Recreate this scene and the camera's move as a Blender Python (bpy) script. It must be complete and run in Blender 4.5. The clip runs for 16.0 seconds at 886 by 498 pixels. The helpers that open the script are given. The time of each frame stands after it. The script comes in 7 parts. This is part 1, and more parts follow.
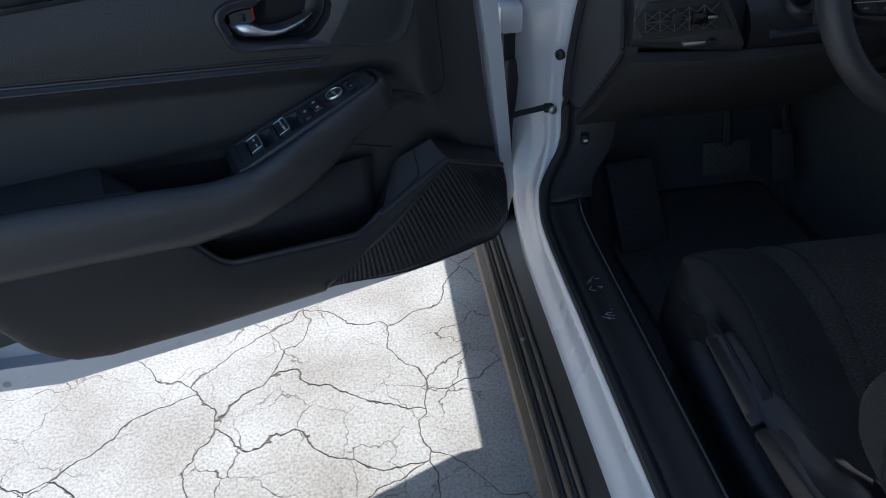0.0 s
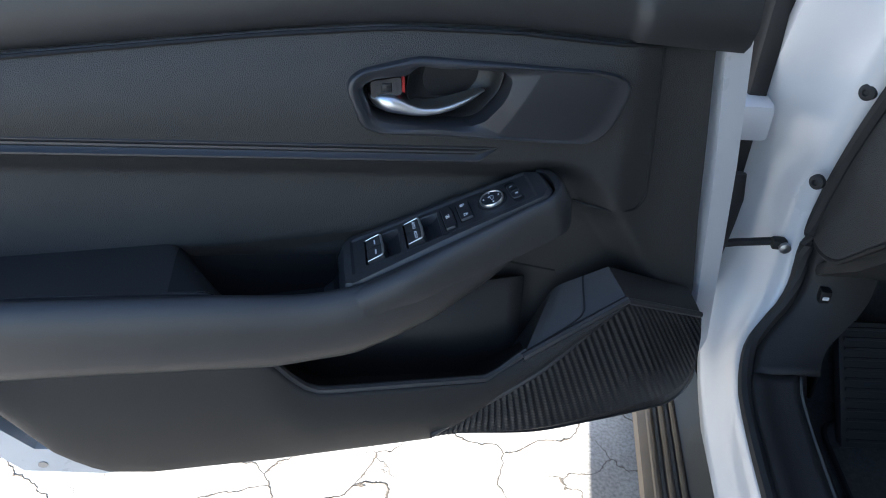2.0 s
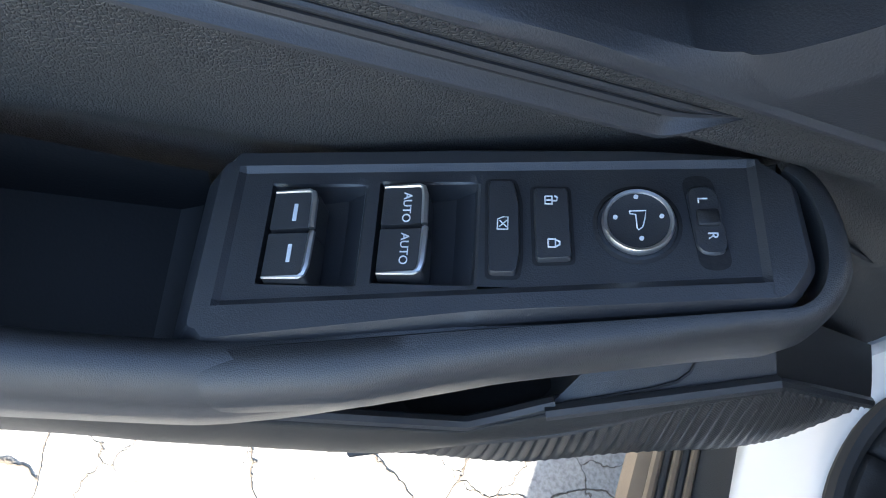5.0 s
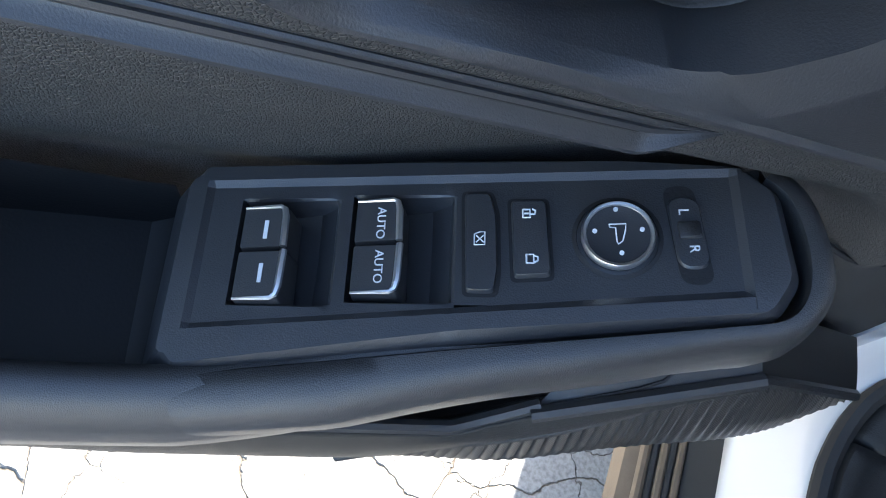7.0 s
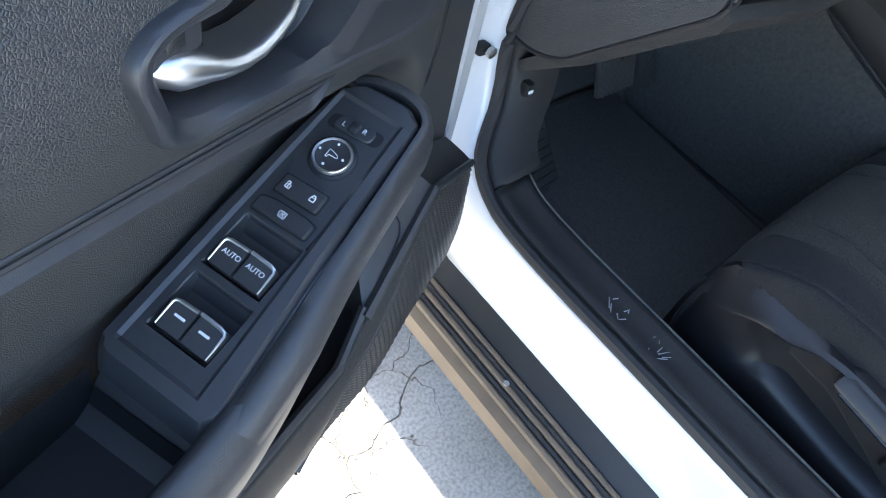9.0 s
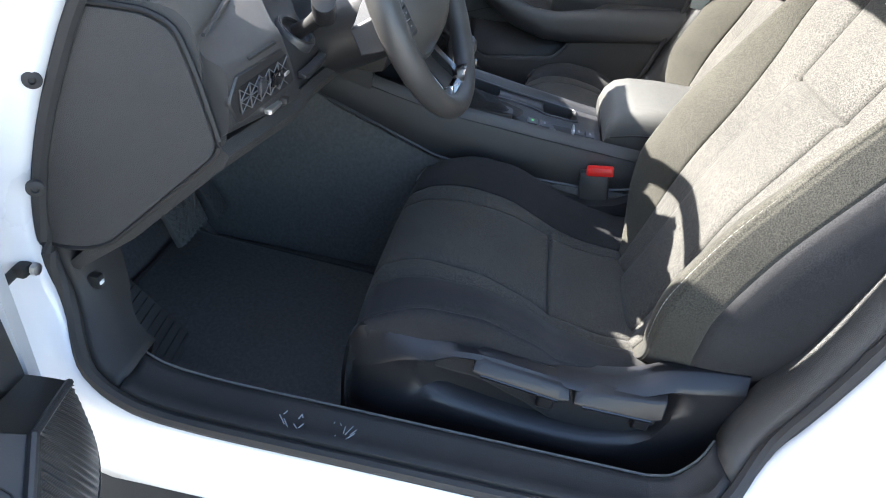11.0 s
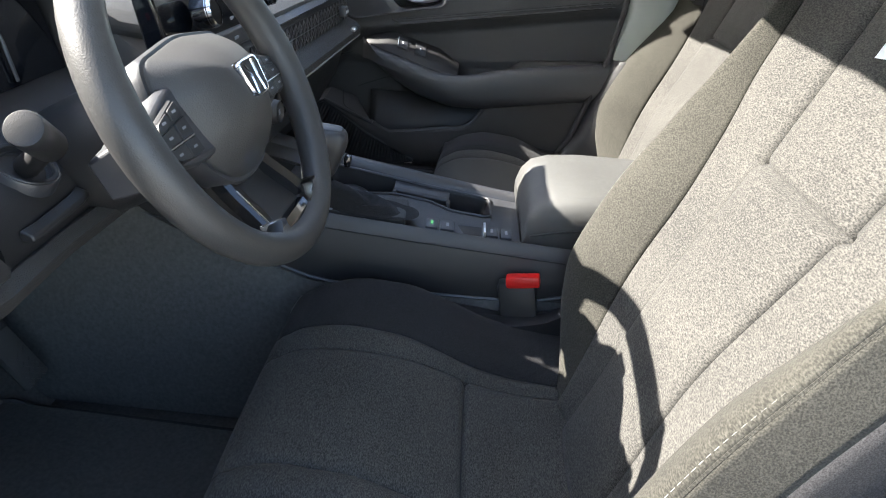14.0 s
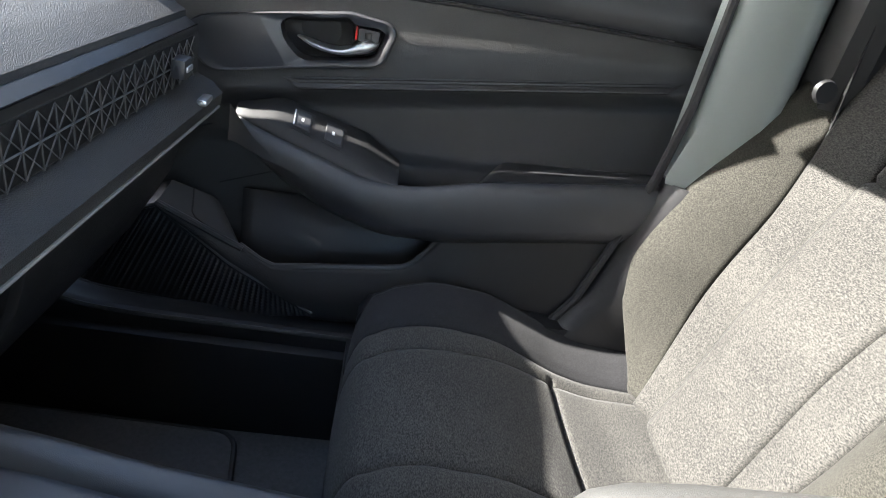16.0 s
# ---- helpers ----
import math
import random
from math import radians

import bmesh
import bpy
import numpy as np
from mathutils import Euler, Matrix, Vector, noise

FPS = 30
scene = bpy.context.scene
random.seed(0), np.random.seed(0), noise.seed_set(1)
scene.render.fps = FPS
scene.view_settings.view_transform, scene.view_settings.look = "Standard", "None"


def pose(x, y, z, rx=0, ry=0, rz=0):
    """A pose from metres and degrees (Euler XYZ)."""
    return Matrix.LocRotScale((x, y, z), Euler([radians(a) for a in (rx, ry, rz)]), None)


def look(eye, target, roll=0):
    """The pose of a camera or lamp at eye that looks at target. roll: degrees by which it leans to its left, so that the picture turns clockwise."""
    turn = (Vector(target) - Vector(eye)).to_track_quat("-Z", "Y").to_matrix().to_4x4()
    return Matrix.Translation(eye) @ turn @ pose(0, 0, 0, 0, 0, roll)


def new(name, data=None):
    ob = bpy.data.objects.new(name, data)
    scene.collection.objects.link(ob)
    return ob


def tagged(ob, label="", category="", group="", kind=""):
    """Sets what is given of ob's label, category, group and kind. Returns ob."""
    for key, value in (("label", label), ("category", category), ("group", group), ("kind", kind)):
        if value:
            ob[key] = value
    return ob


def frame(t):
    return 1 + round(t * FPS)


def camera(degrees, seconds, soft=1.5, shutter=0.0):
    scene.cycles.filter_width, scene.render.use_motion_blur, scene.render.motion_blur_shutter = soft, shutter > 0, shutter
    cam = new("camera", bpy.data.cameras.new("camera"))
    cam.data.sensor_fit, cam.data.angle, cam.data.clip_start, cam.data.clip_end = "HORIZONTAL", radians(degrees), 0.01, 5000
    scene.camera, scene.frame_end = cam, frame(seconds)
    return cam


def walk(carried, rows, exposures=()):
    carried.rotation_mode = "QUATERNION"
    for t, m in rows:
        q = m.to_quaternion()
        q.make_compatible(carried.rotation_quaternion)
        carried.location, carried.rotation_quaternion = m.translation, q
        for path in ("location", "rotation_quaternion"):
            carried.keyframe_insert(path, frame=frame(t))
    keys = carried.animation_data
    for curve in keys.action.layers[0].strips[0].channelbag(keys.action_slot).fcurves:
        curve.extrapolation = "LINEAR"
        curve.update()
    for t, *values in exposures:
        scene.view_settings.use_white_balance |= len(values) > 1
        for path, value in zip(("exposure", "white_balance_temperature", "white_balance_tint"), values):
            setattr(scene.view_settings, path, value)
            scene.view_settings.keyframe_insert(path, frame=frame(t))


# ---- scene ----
EXPOSURES = ((0,0.9,5800,10),(0.8,1.4,5900,10),(1.5,1.8,6000,10),(3,2.5,6250,10),(4,2.85,6300,10),(7,2.95,6300,10),(8.5,3.05,6300,10),(9.5,3.4,6300,10),(12.5,3.2,6550,10),(14,3.1,6550,10),(15.2,3.1,6400,10),(16,3.15,6350,10))
# ---- camera path ----
PATH = [
    (0, (-1.0470, -0.7125, 1.0788), (-0.9692, 0.0696, 0.4606), -2.60),
    (0.5, (-1.0419, -0.5723, 1.0662), (-1.0573, 0.2303, 0.4699), -2.04),
    (1, (-1.0481, -0.4769, 1.0470), (-1.1466, 0.3252, 0.4580), -2.13),
    (1.5, (-1.0529, -0.4281, 1.0345), (-1.1807, 0.3743, 0.4516), -1.33),
    (2, (-1.0608, -0.4040, 1.0334), (-1.1933, 0.3990, 0.4523), -0.12),
    (2.5, (-1.0840, -0.3169, 1.0138), (-1.2250, 0.4882, 0.4377), 0.54),
    (3, (-1.1183, -0.1912, 0.9856), (-1.2480, 0.5403, 0.3162), 2.53),
    (3.5, (-1.1476, -0.0933, 0.9469), (-1.2305, 0.5471, 0.1833), 8.94),
    (4, (-1.1645, -0.0275, 0.9114), (-1.1798, 0.5310, 0.0820), 19.92),
    (4.5, (-1.1744, 0.0216, 0.8883), (-1.1498, 0.5081, 0.0149), 26.81),
    (4.7, (-1.1756, 0.0383, 0.8775), (-1.1507, 0.4950, -0.0118), 27.98),
    (6.8, (-1.1723, 0.0655, 0.8670), (-1.1268, 0.4836, -0.0402), 31.05),
    (7, (-1.1754, 0.0642, 0.8732), (-1.1228, 0.4893, -0.0304), 30.52),
    (7.5, (-1.1941, 0.0504, 0.8872), (-1.1068, 0.4981, -0.0027), 30.13),
    (8, (-1.2243, 0.0222, 0.9129), (-1.0402, 0.4664, 0.0361), 29.53),
    (8.5, (-1.2728, -0.0171, 0.9391), (-0.9340, 0.4196, 0.1057), 28.55),
    (9, (-1.2998, -0.0490, 0.9694), (-0.7634, 0.3258, 0.2133), 20.75),
    (9.5, (-1.2932, -0.0735, 1.0030), (-0.6233, 0.2038, 0.3142), 17.02),
    (10, (-1.2875, -0.0943, 1.0178), (-0.5330, 0.0767, 0.3842), 13.85),
    (12.3, (-1.2743, -0.1287, 1.0436), (-0.4017, -0.1093, 0.5556), 7.10),
    (12.5, (-1.2670, -0.1306, 1.0420), (-0.3913, -0.1112, 0.5595), 6.61),
    (13, (-1.2332, -0.1477, 1.0397), (-0.3545, -0.1247, 0.5628), 5.41),
    (13.5, (-1.1446, -0.1829, 1.0324), (-0.2656, -0.1574, 0.5561), 4.67),
    (14, (-0.9478, -0.2000, 1.0106), (-0.0696, -0.1978, 0.5323), 5.86),
    (14.5, (-0.7321, -0.2125, 1.0250), (0.1450, -0.2423, 0.5457), 7.80),
    (15, (-0.5831, -0.1985, 1.0194), (0.2967, -0.2521, 0.5471), 9.89),
    (15.5, (-0.3673, -0.1432, 0.9715), (0.5239, -0.2439, 0.5293), 11.84),
    (16, (-0.1648, -0.1271, 0.9581), (0.7200, -0.2739, 0.5156), 12.83),
]
cam = camera(68.34, 16.0, soft=1.0)
walk(cam, [(t, look(e, g, r)) for t, e, g, r in PATH], EXPOSURES)
# ---- end path ----

# ---- world and sun ----
SUN_EL, SUN_AZ = 35.0, 2.0
world = bpy.data.worlds.new("sky")
scene.world = world
world.use_nodes = True
wn = world.node_tree
sky = wn.nodes.new("ShaderNodeTexSky")
sky.sky_type = "NISHITA"
sky.sun_disc = False
sky.sun_elevation = radians(SUN_EL)
sky.sun_rotation = radians(SUN_AZ)
wn.nodes["Background"].inputs["Strength"].default_value = 0.105
wn.links.new(sky.outputs[0], wn.nodes["Background"].inputs[0])
sun = new("sun", bpy.data.lights.new("sun", "SUN"))
sun.data.energy, sun.data.angle, sun.data.color = 4.8, radians(0.53), (1.0, 0.95, 0.87)
to_sun = Vector((math.sin(radians(SUN_AZ)) * math.cos(radians(SUN_EL)), math.cos(radians(SUN_AZ)) * math.cos(radians(SUN_EL)), math.sin(radians(SUN_EL))))
sun.matrix_world = look((0, 0, 6), Vector((0, 0, 6)) - to_sun)


# ---- materials ----
def material(name, color, rough=0.5, metal=0.0, spec=0.5, grain=0.0, bump=0.0, kind="noise", vary=0.0, vary_scale=6.0, coat=0.0, sheen=0.0, scratch=0.0):
    m = bpy.data.materials.new(name)
    m.use_nodes = True
    t = m.node_tree
    p = t.nodes["Principled BSDF"]
    p.inputs["Base Color"].default_value = (*color, 1)
    p.inputs["Roughness"].default_value = rough
    p.inputs["Metallic"].default_value = metal
    p.inputs["Specular IOR Level"].default_value = spec
    p.inputs["Coat Weight"].default_value = coat
    p.inputs["Sheen Weight"].default_value = sheen
    co = t.nodes.new("ShaderNodeTexCoord")
    if vary:
        n = t.nodes.new("ShaderNodeTexNoise")
        n.inputs["Scale"].default_value, n.inputs["Detail"].default_value = vary_scale, 6
        t.links.new(co.outputs["Object"], n.inputs["Vector"])
        mix = t.nodes.new("ShaderNodeMix")
        mix.data_type = "RGBA"
        mix.inputs["A"].default_value = (*[c * (1 - vary) for c in color], 1)
        mix.inputs["B"].default_value = (*[min(1, c * (1 + vary)) for c in color], 1)
        t.links.new(n.outputs["Fac"], mix.inputs["Factor"])
        t.links.new(mix.outputs["Result"], p.inputs["Base Color"])
        r = t.nodes.new("ShaderNodeMapRange")
        r.inputs["To Min"].default_value, r.inputs["To Max"].default_value = rough * 0.85, min(1, rough * 1.18)
        t.links.new(n.outputs["Fac"], r.inputs["Value"])
        t.links.new(r.outputs["Result"], p.inputs["Roughness"])
    if grain:
        if kind == "leather":
            g = t.nodes.new("ShaderNodeTexVoronoi")
            g.feature = "DISTANCE_TO_EDGE"
            g.inputs["Randomness"].default_value = 0.9
            out = g.outputs["Distance"]
        else:
            g = t.nodes.new("ShaderNodeTexNoise")
            g.inputs["Detail"].default_value = 3
            out = g.outputs["Fac"]
        g.inputs["Scale"].default_value = grain
        t.links.new(co.outputs["Object"], g.inputs["Vector"])
        b = t.nodes.new("ShaderNodeBump")
        b.inputs["Strength"].default_value, b.inputs["Distance"].default_value = bump, 0.0006
        if kind == "leather":
            c = t.nodes.new("ShaderNodeMapRange")
            c.inputs["From Max"].default_value = 0.25
            t.links.new(out, c.inputs["Value"])
            out = c.outputs["Result"]
        t.links.new(out, b.inputs["Height"])
        t.links.new(b.outputs["Normal"], p.inputs["Normal"])
    return m


def woven(name, dark, light, scale, bump):
    """Heather cloth: two yarns in fine threads that run across each other."""
    m = bpy.data.materials.new(name)
    m.use_nodes = True
    t = m.node_tree
    p = t.nodes["Principled BSDF"]
    p.inputs["Roughness"].default_value, p.inputs["Specular IOR Level"].default_value = 0.95, 0.15
    p.inputs["Sheen Weight"].default_value, p.inputs["Sheen Roughness"].default_value = 0.05, 0.5
    co = t.nodes.new("ShaderNodeTexCoord")
    n = t.nodes.new("ShaderNodeTexNoise")
    n.inputs["Scale"].default_value, n.inputs["Detail"].default_value = scale, 2
    mp = t.nodes.new("ShaderNodeMapping")
    mp.inputs["Scale"].default_value = (0.45, 1.0, 1.0)
    t.links.new(co.outputs["Object"], mp.inputs["Vector"])
    t.links.new(mp.outputs["Vector"], n.inputs["Vector"])
    big = t.nodes.new("ShaderNodeTexNoise")
    big.inputs["Scale"].default_value = 9
    t.links.new(co.outputs["Object"], big.inputs["Vector"])
    add = t.nodes.new("ShaderNodeMath")
    add.operation = "MULTIPLY_ADD"
    add.inputs[1].default_value = 0.18
    t.links.new(big.outputs["Fac"], add.inputs[0])
    t.links.new(n.outputs["Fac"], add.inputs[2])
    r = t.nodes.new("ShaderNodeValToRGB")
    r.color_ramp.elements[0].position, r.color_ramp.elements[0].color = 0.44, (*dark, 1)
    r.color_ramp.elements[1].position, r.color_ramp.elements[1].color = 0.78, (*light, 1)
    t.links.new(add.outputs[0], r.inputs["Fac"])
    t.links.new(r.outputs["Color"], p.inputs["Base Color"])
    b = t.nodes.new("ShaderNodeBump")
    b.inputs["Strength"].default_value, b.inputs["Distance"].default_value = bump, 0.0008
    t.links.new(n.outputs["Fac"], b.inputs["Height"])
    t.links.new(b.outputs["Normal"], p.inputs["Normal"])
    return m


def concrete():
    """Pale old concrete with a net of cracks at two sizes, stains and fine grit."""
    m = bpy.data.materials.new("cracked_concrete")
    m.use_nodes = True
    t = m.node_tree
    p = t.nodes["Principled BSDF"]
    p.inputs["Roughness"].default_value = 0.92
    p.inputs["Specular IOR Level"].default_value = 0.2
    co = t.nodes.new("ShaderNodeTexCoord")

    def noise_at(scale, detail=5):
        n = t.nodes.new("ShaderNodeTexNoise")
        n.inputs["Scale"].default_value, n.inputs["Detail"].default_value = scale, detail
        t.links.new(co.outputs["Object"], n.inputs["Vector"])
        return n

    def cracks(scale, warp, width, soft):
        w = noise_at(scale * 1.6, 6)
        ad = t.nodes.new("ShaderNodeVectorMath")
        ad.operation = "MULTIPLY_ADD"
        ad.inputs[1].default_value = (warp, warp, 0)
        t.links.new(w.outputs["Color"], ad.inputs[0])
        t.links.new(co.outputs["Object"], ad.inputs[2])
        v = t.nodes.new("ShaderNodeTexVoronoi")
        v.feature = "DISTANCE_TO_EDGE"
        v.inputs["Scale"].default_value = scale
        t.links.new(ad.outputs[0], v.inputs["Vector"])
        r = t.nodes.new("ShaderNodeMapRange")
        r.inputs["From Min"].default_value, r.inputs["From Max"].default_value = width, width + soft
        t.links.new(v.outputs["Distance"], r.inputs["Value"])
        return r.outputs["Result"], v

    c1, _ = cracks(3.3, 0.22, 0.0008, 0.0065)
    c2, _ = cracks(8.0, 0.12, 0.0, 0.010)
    gate = noise_at(3.0)
    gr = t.nodes.new("ShaderNodeMapRange")
    gr.inputs["From Min"].default_value, gr.inputs["From Max"].default_value = 0.42, 0.56
    t.links.new(gate.outputs["Fac"], gr.inputs["Value"])
    mx = t.nodes.new("ShaderNodeMath")
    mx.operation = "MAXIMUM"
    t.links.new(c2, mx.inputs[0])
    t.links.new(gr.outputs["Result"], mx.inputs[1])
    both = t.nodes.new("ShaderNodeMath")
    both.operation = "MULTIPLY"
    t.links.new(c1, both.inputs[0])
    t.links.new(mx.outputs[0], both.inputs[1])
    stain, grit = noise_at(4.5), noise_at(170, 3)
    ramp = t.nodes.new("ShaderNodeValToRGB")
    ramp.color_ramp.elements[0].position, ramp.color_ramp.elements[0].color = 0.3, (0.33, 0.30, 0.26, 1)
    ramp.color_ramp.elements[1].position, ramp.color_ramp.elements[1].color = 0.68, (0.50, 0.485, 0.45, 1)
    t.links.new(stain.outputs["Fac"], ramp.inputs["Fac"])
    gm = t.nodes.new("ShaderNodeMapRange")
    gm.inputs["From Min"].default_value, gm.inputs["From Max"].default_value = 0.3, 0.6
    gm.inputs["To Min"].default_value, gm.inputs["To Max"].default_value = 0.68, 1.06
    t.links.new(grit.outputs["Fac"], gm.inputs["Value"])
    mul = t.nodes.new("ShaderNodeVectorMath")
    mul.operation = "SCALE"
    t.links.new(ramp.outputs["Color"], mul.inputs[0])
    t.links.new(gm.outputs["Result"], mul.inputs["Scale"])
    mix = t.nodes.new("ShaderNodeMix")
    mix.data_type = "RGBA"
    mix.inputs["A"].default_value = (0.13, 0.105, 0.08, 1)
    t.links.new(both.outputs[0], mix.inputs["Factor"])
    t.links.new(mul.outputs[0], mix.inputs["B"])
    t.links.new(mix.outputs["Result"], p.inputs["Base Color"])
    hs = t.nodes.new("ShaderNodeMath")
    hs.operation = "MULTIPLY_ADD"
    hs.inputs[1].default_value = 0.25
    t.links.new(grit.outputs["Fac"], hs.inputs[0])
    t.links.new(both.outputs[0], hs.inputs[2])
    b = t.nodes.new("ShaderNodeBump")
    b.inputs["Strength"].default_value, b.inputs["Distance"].default_value = 0.7, 0.006
    t.links.new(hs.outputs[0], b.inputs["Height"])
    t.links.new(b.outputs["Normal"], p.inputs["Normal"])
    return m


def glass_material(name, tint=(0.97, 0.985, 0.98)):
    m = bpy.data.materials.new(name)
    m.use_nodes = True
    t = m.node_tree
    t.nodes.remove(t.nodes["Principled BSDF"])
    tr = t.nodes.new("ShaderNodeBsdfTransparent")
    tr.inputs["Color"].default_value = (*tint, 1)
    gl = t.nodes.new("ShaderNodeBsdfGlossy")
    gl.inputs["Roughness"].default_value = 0.02
    fr = t.nodes.new("ShaderNodeFresnel")
    mix = t.nodes.new("ShaderNodeMixShader")
    t.links.new(fr.outputs[0], mix.inputs[0])
    t.links.new(tr.outputs[0], mix.inputs[1])
    t.links.new(gl.outputs[0], mix.inputs[2])
    t.links.new(mix.outputs[0], t.nodes["Material Output"].inputs[0])
    return m


def glowing(name, color, strength):
    m = bpy.data.materials.new(name)
    m.use_nodes = True
    p = m.node_tree.nodes["Principled BSDF"]
    p.inputs["Base Color"].default_value = (0.02, 0.02, 0.02, 1)
    p.inputs["Emission Color"].default_value = (*color, 1)
    p.inputs["Emission Strength"].default_value = strength
    return m


M_SOFT = material("soft_black_vinyl", (0.028, 0.028, 0.0295), 0.42, spec=0.75, grain=1100, bump=0.22, kind="leather", vary=0.14, vary_scale=14)
M_LEATHER = material("grained_black_vinyl", (0.033, 0.033, 0.033), 0.48, spec=0.7, grain=640, bump=0.55, kind="leather", vary=0.16, vary_scale=12)
M_LOWER = material("hard_lower_panel", (0.0155, 0.015, 0.0145), 0.5, spec=0.5, grain=1100, bump=0.4, kind="leather", vary=0.15, vary_scale=16)
M_HARD = material("hard_black_plastic", (0.019, 0.019, 0.020), 0.42, grain=900, bump=0.4, vary=0.14, vary_scale=18)
M_SATIN = material("satin_black_plastic", (0.032, 0.033, 0.037), 0.38, spec=0.7, grain=1500, bump=0.25, vary=0.14, vary_scale=25)
M_SHIELD = material("dark_satin_plastic", (0.013, 0.013, 0.015), 0.38, spec=0.45, grain=1400, bump=0.15, vary=0.14, vary_scale=25)
M_WHEEL = material("wheel_leather", (0.034, 0.034, 0.034), 0.48, spec=0.65, grain=620, bump=0.55, vary=0.10, vary_scale=14)
M_MESH = material("grey_vent_plastic", (0.075, 0.075, 0.078), 0.40, vary=0.1, vary_scale=30)
M_DASH = material("coarse_grained_vinyl", (0.030, 0.030, 0.030), 0.52, spec=0.6, grain=480, bump=0.8, kind="leather", vary=0.14, vary_scale=12)
M_ARM = material("armrest_vinyl", (0.066, 0.066, 0.063), 0.48, grain=900, bump=0.4, kind="leather", vary=0.12, vary_scale=14)
M_GLOSS = material("gloss_black_plastic", (0.008, 0.008, 0.009), 0.08, vary=0.2, vary_scale=30, coat=0.5)
# Near-black for plastic gaps; also shade put into colour on far or covered parts.
M_DARK = material("dark_plastic_and_shade", (0.010, 0.010, 0.011), 0.6, grain=600, bump=0.3, vary=0.1)
M_RUBBER = material("black_rubber", (0.020, 0.020, 0.021), 0.7, grain=500, bump=0.4, vary=0.2, vary_scale=20)
M_SILL = material("scuffed_sill_plastic", (0.018, 0.018, 0.019), 0.55, spec=0.35, grain=700, bump=0.5, vary=0.3, vary_scale=30)
M_BRONZE = material("dusty_rubber_strip", (0.135, 0.098, 0.066), 0.6, grain=300, bump=0.4, vary=0.4, vary_scale=24)
M_WHITE = material("white_car_paint", (0.60, 0.615, 0.64), 0.28, coat=0.6, vary=0.03, vary_scale=7)
M_CHROME = material("satin_chrome", (0.86, 0.87, 0.89), 0.32, metal=1.0, vary=0.05, vary_scale=30)
M_BRIGHT = material("bright_chrome", (0.85, 0.86, 0.88), 0.07, metal=1.0, vary=0.03, vary_scale=30)
M_STEEL = material("dull_steel", (0.42, 0.42, 0.43), 0.4, metal=1.0, vary=0.2, vary_scale=30)
M_MARK = material("white_print", (0.75, 0.77, 0.80), 0.5, vary=0.03)
M_RED = material("red_plastic", (0.62, 0.012, 0.010), 0.35, vary=0.08, vary_scale=30)
M_CARPET = material("black_carpet", (0.095, 0.095, 0.093), 1.0, spec=0.1, grain=700, bump=1.0, vary=0.4, vary_scale=160)
# Black rubber with light put into its colour, so pedals show in the footwell.
M_TREAD = material("lightened_pedal_rubber", (0.055, 0.055, 0.054), 0.6, grain=500, bump=0.5, vary=0.25, vary_scale=30)
M_CLOTH = woven("heather_grey_cloth", (0.025, 0.0245, 0.0235), (0.080, 0.077, 0.070), 740, 0.45)
M_KNIT = woven("plain_black_cloth", (0.012, 0.012, 0.013), (0.032, 0.032, 0.034), 900, 0.4)
M_BOLSTER = woven("bolster_cloth", (0.020, 0.0192, 0.0165), (0.052, 0.050, 0.042), 700, 0.4)
M_THREAD = material("grey_thread", (0.23, 0.23, 0.22), 0.8, vary=0.1)
M_PALE_VINYL = material("pillar_trim_grey", (0.24, 0.27, 0.26), 0.5, grain=900, bump=0.5, kind="leather", vary=0.1)
M_HEADLINER = material("grey_headliner", (0.58, 0.57, 0.55), 0.95, grain=500, bump=0.6, vary=0.06, vary_scale=60)
M_PAPER = material("white_tag_paper", (0.78, 0.82, 0.85), 0.6, vary=0.03)
M_INK = material("grey_print", (0.25, 0.26, 0.28), 0.6, vary=0.05)
M_GROUND = concrete()
M_GLASS = glass_material("car_glass")
M_SCREEN = material("dark_screen_glass", (0.006, 0.007, 0.009), 0.06, vary=0.1, coat=0.3)
M_AMBER = glowing("amber_lamp", (1.0, 0.35, 0.05), 0.35)
M_GREEN = glowing("green_lamp", (0.12, 0.6, 0.2), 0.12)


# ---- mesh helpers ----
def part(name, bm, mat, parent=None, label="", smooth=40, solid=0.0, bevel=0.0):
    """Links bm as one mesh object under parent, at parent's place."""
    bmesh.ops.remove_doubles(bm, verts=bm.verts, dist=1e-5)
    bmesh.ops.recalc_face_normals(bm, faces=bm.faces)
    me = bpy.data.meshes.new(name)
    base = Vector((0, 0, 0))
    root = parent
    while root is not None:
        base = base + root.location
        root = root.parent
    bm.transform(Matrix.Translation(-base))
    bm.to_mesh(me)
    bm.free()
    for f in me.polygons:
        f.use_smooth = True
    me.set_sharp_from_angle(angle=radians(smooth))
    me.materials.append(mat)
    ob = new(name, me)
    ob.parent = parent
    if label:
        ob["label"] = label
    if bevel:
        b = ob.modifiers.new("bevel", "BEVEL")
        b.width, b.segments, b.limit_method, b.angle_limit = bevel, 2, "ANGLE", radians(35)
    if solid:
        s = ob.modifiers.new("solid", "SOLIDIFY")
        s.thickness, s.offset = solid, 0
    return ob


def thing(name, place, label, category, group="", kind=""):
    ob = new(name)
    ob.location = place
    ob.empty_display_size = 0.05
    return tagged(ob, label, category, group, kind)


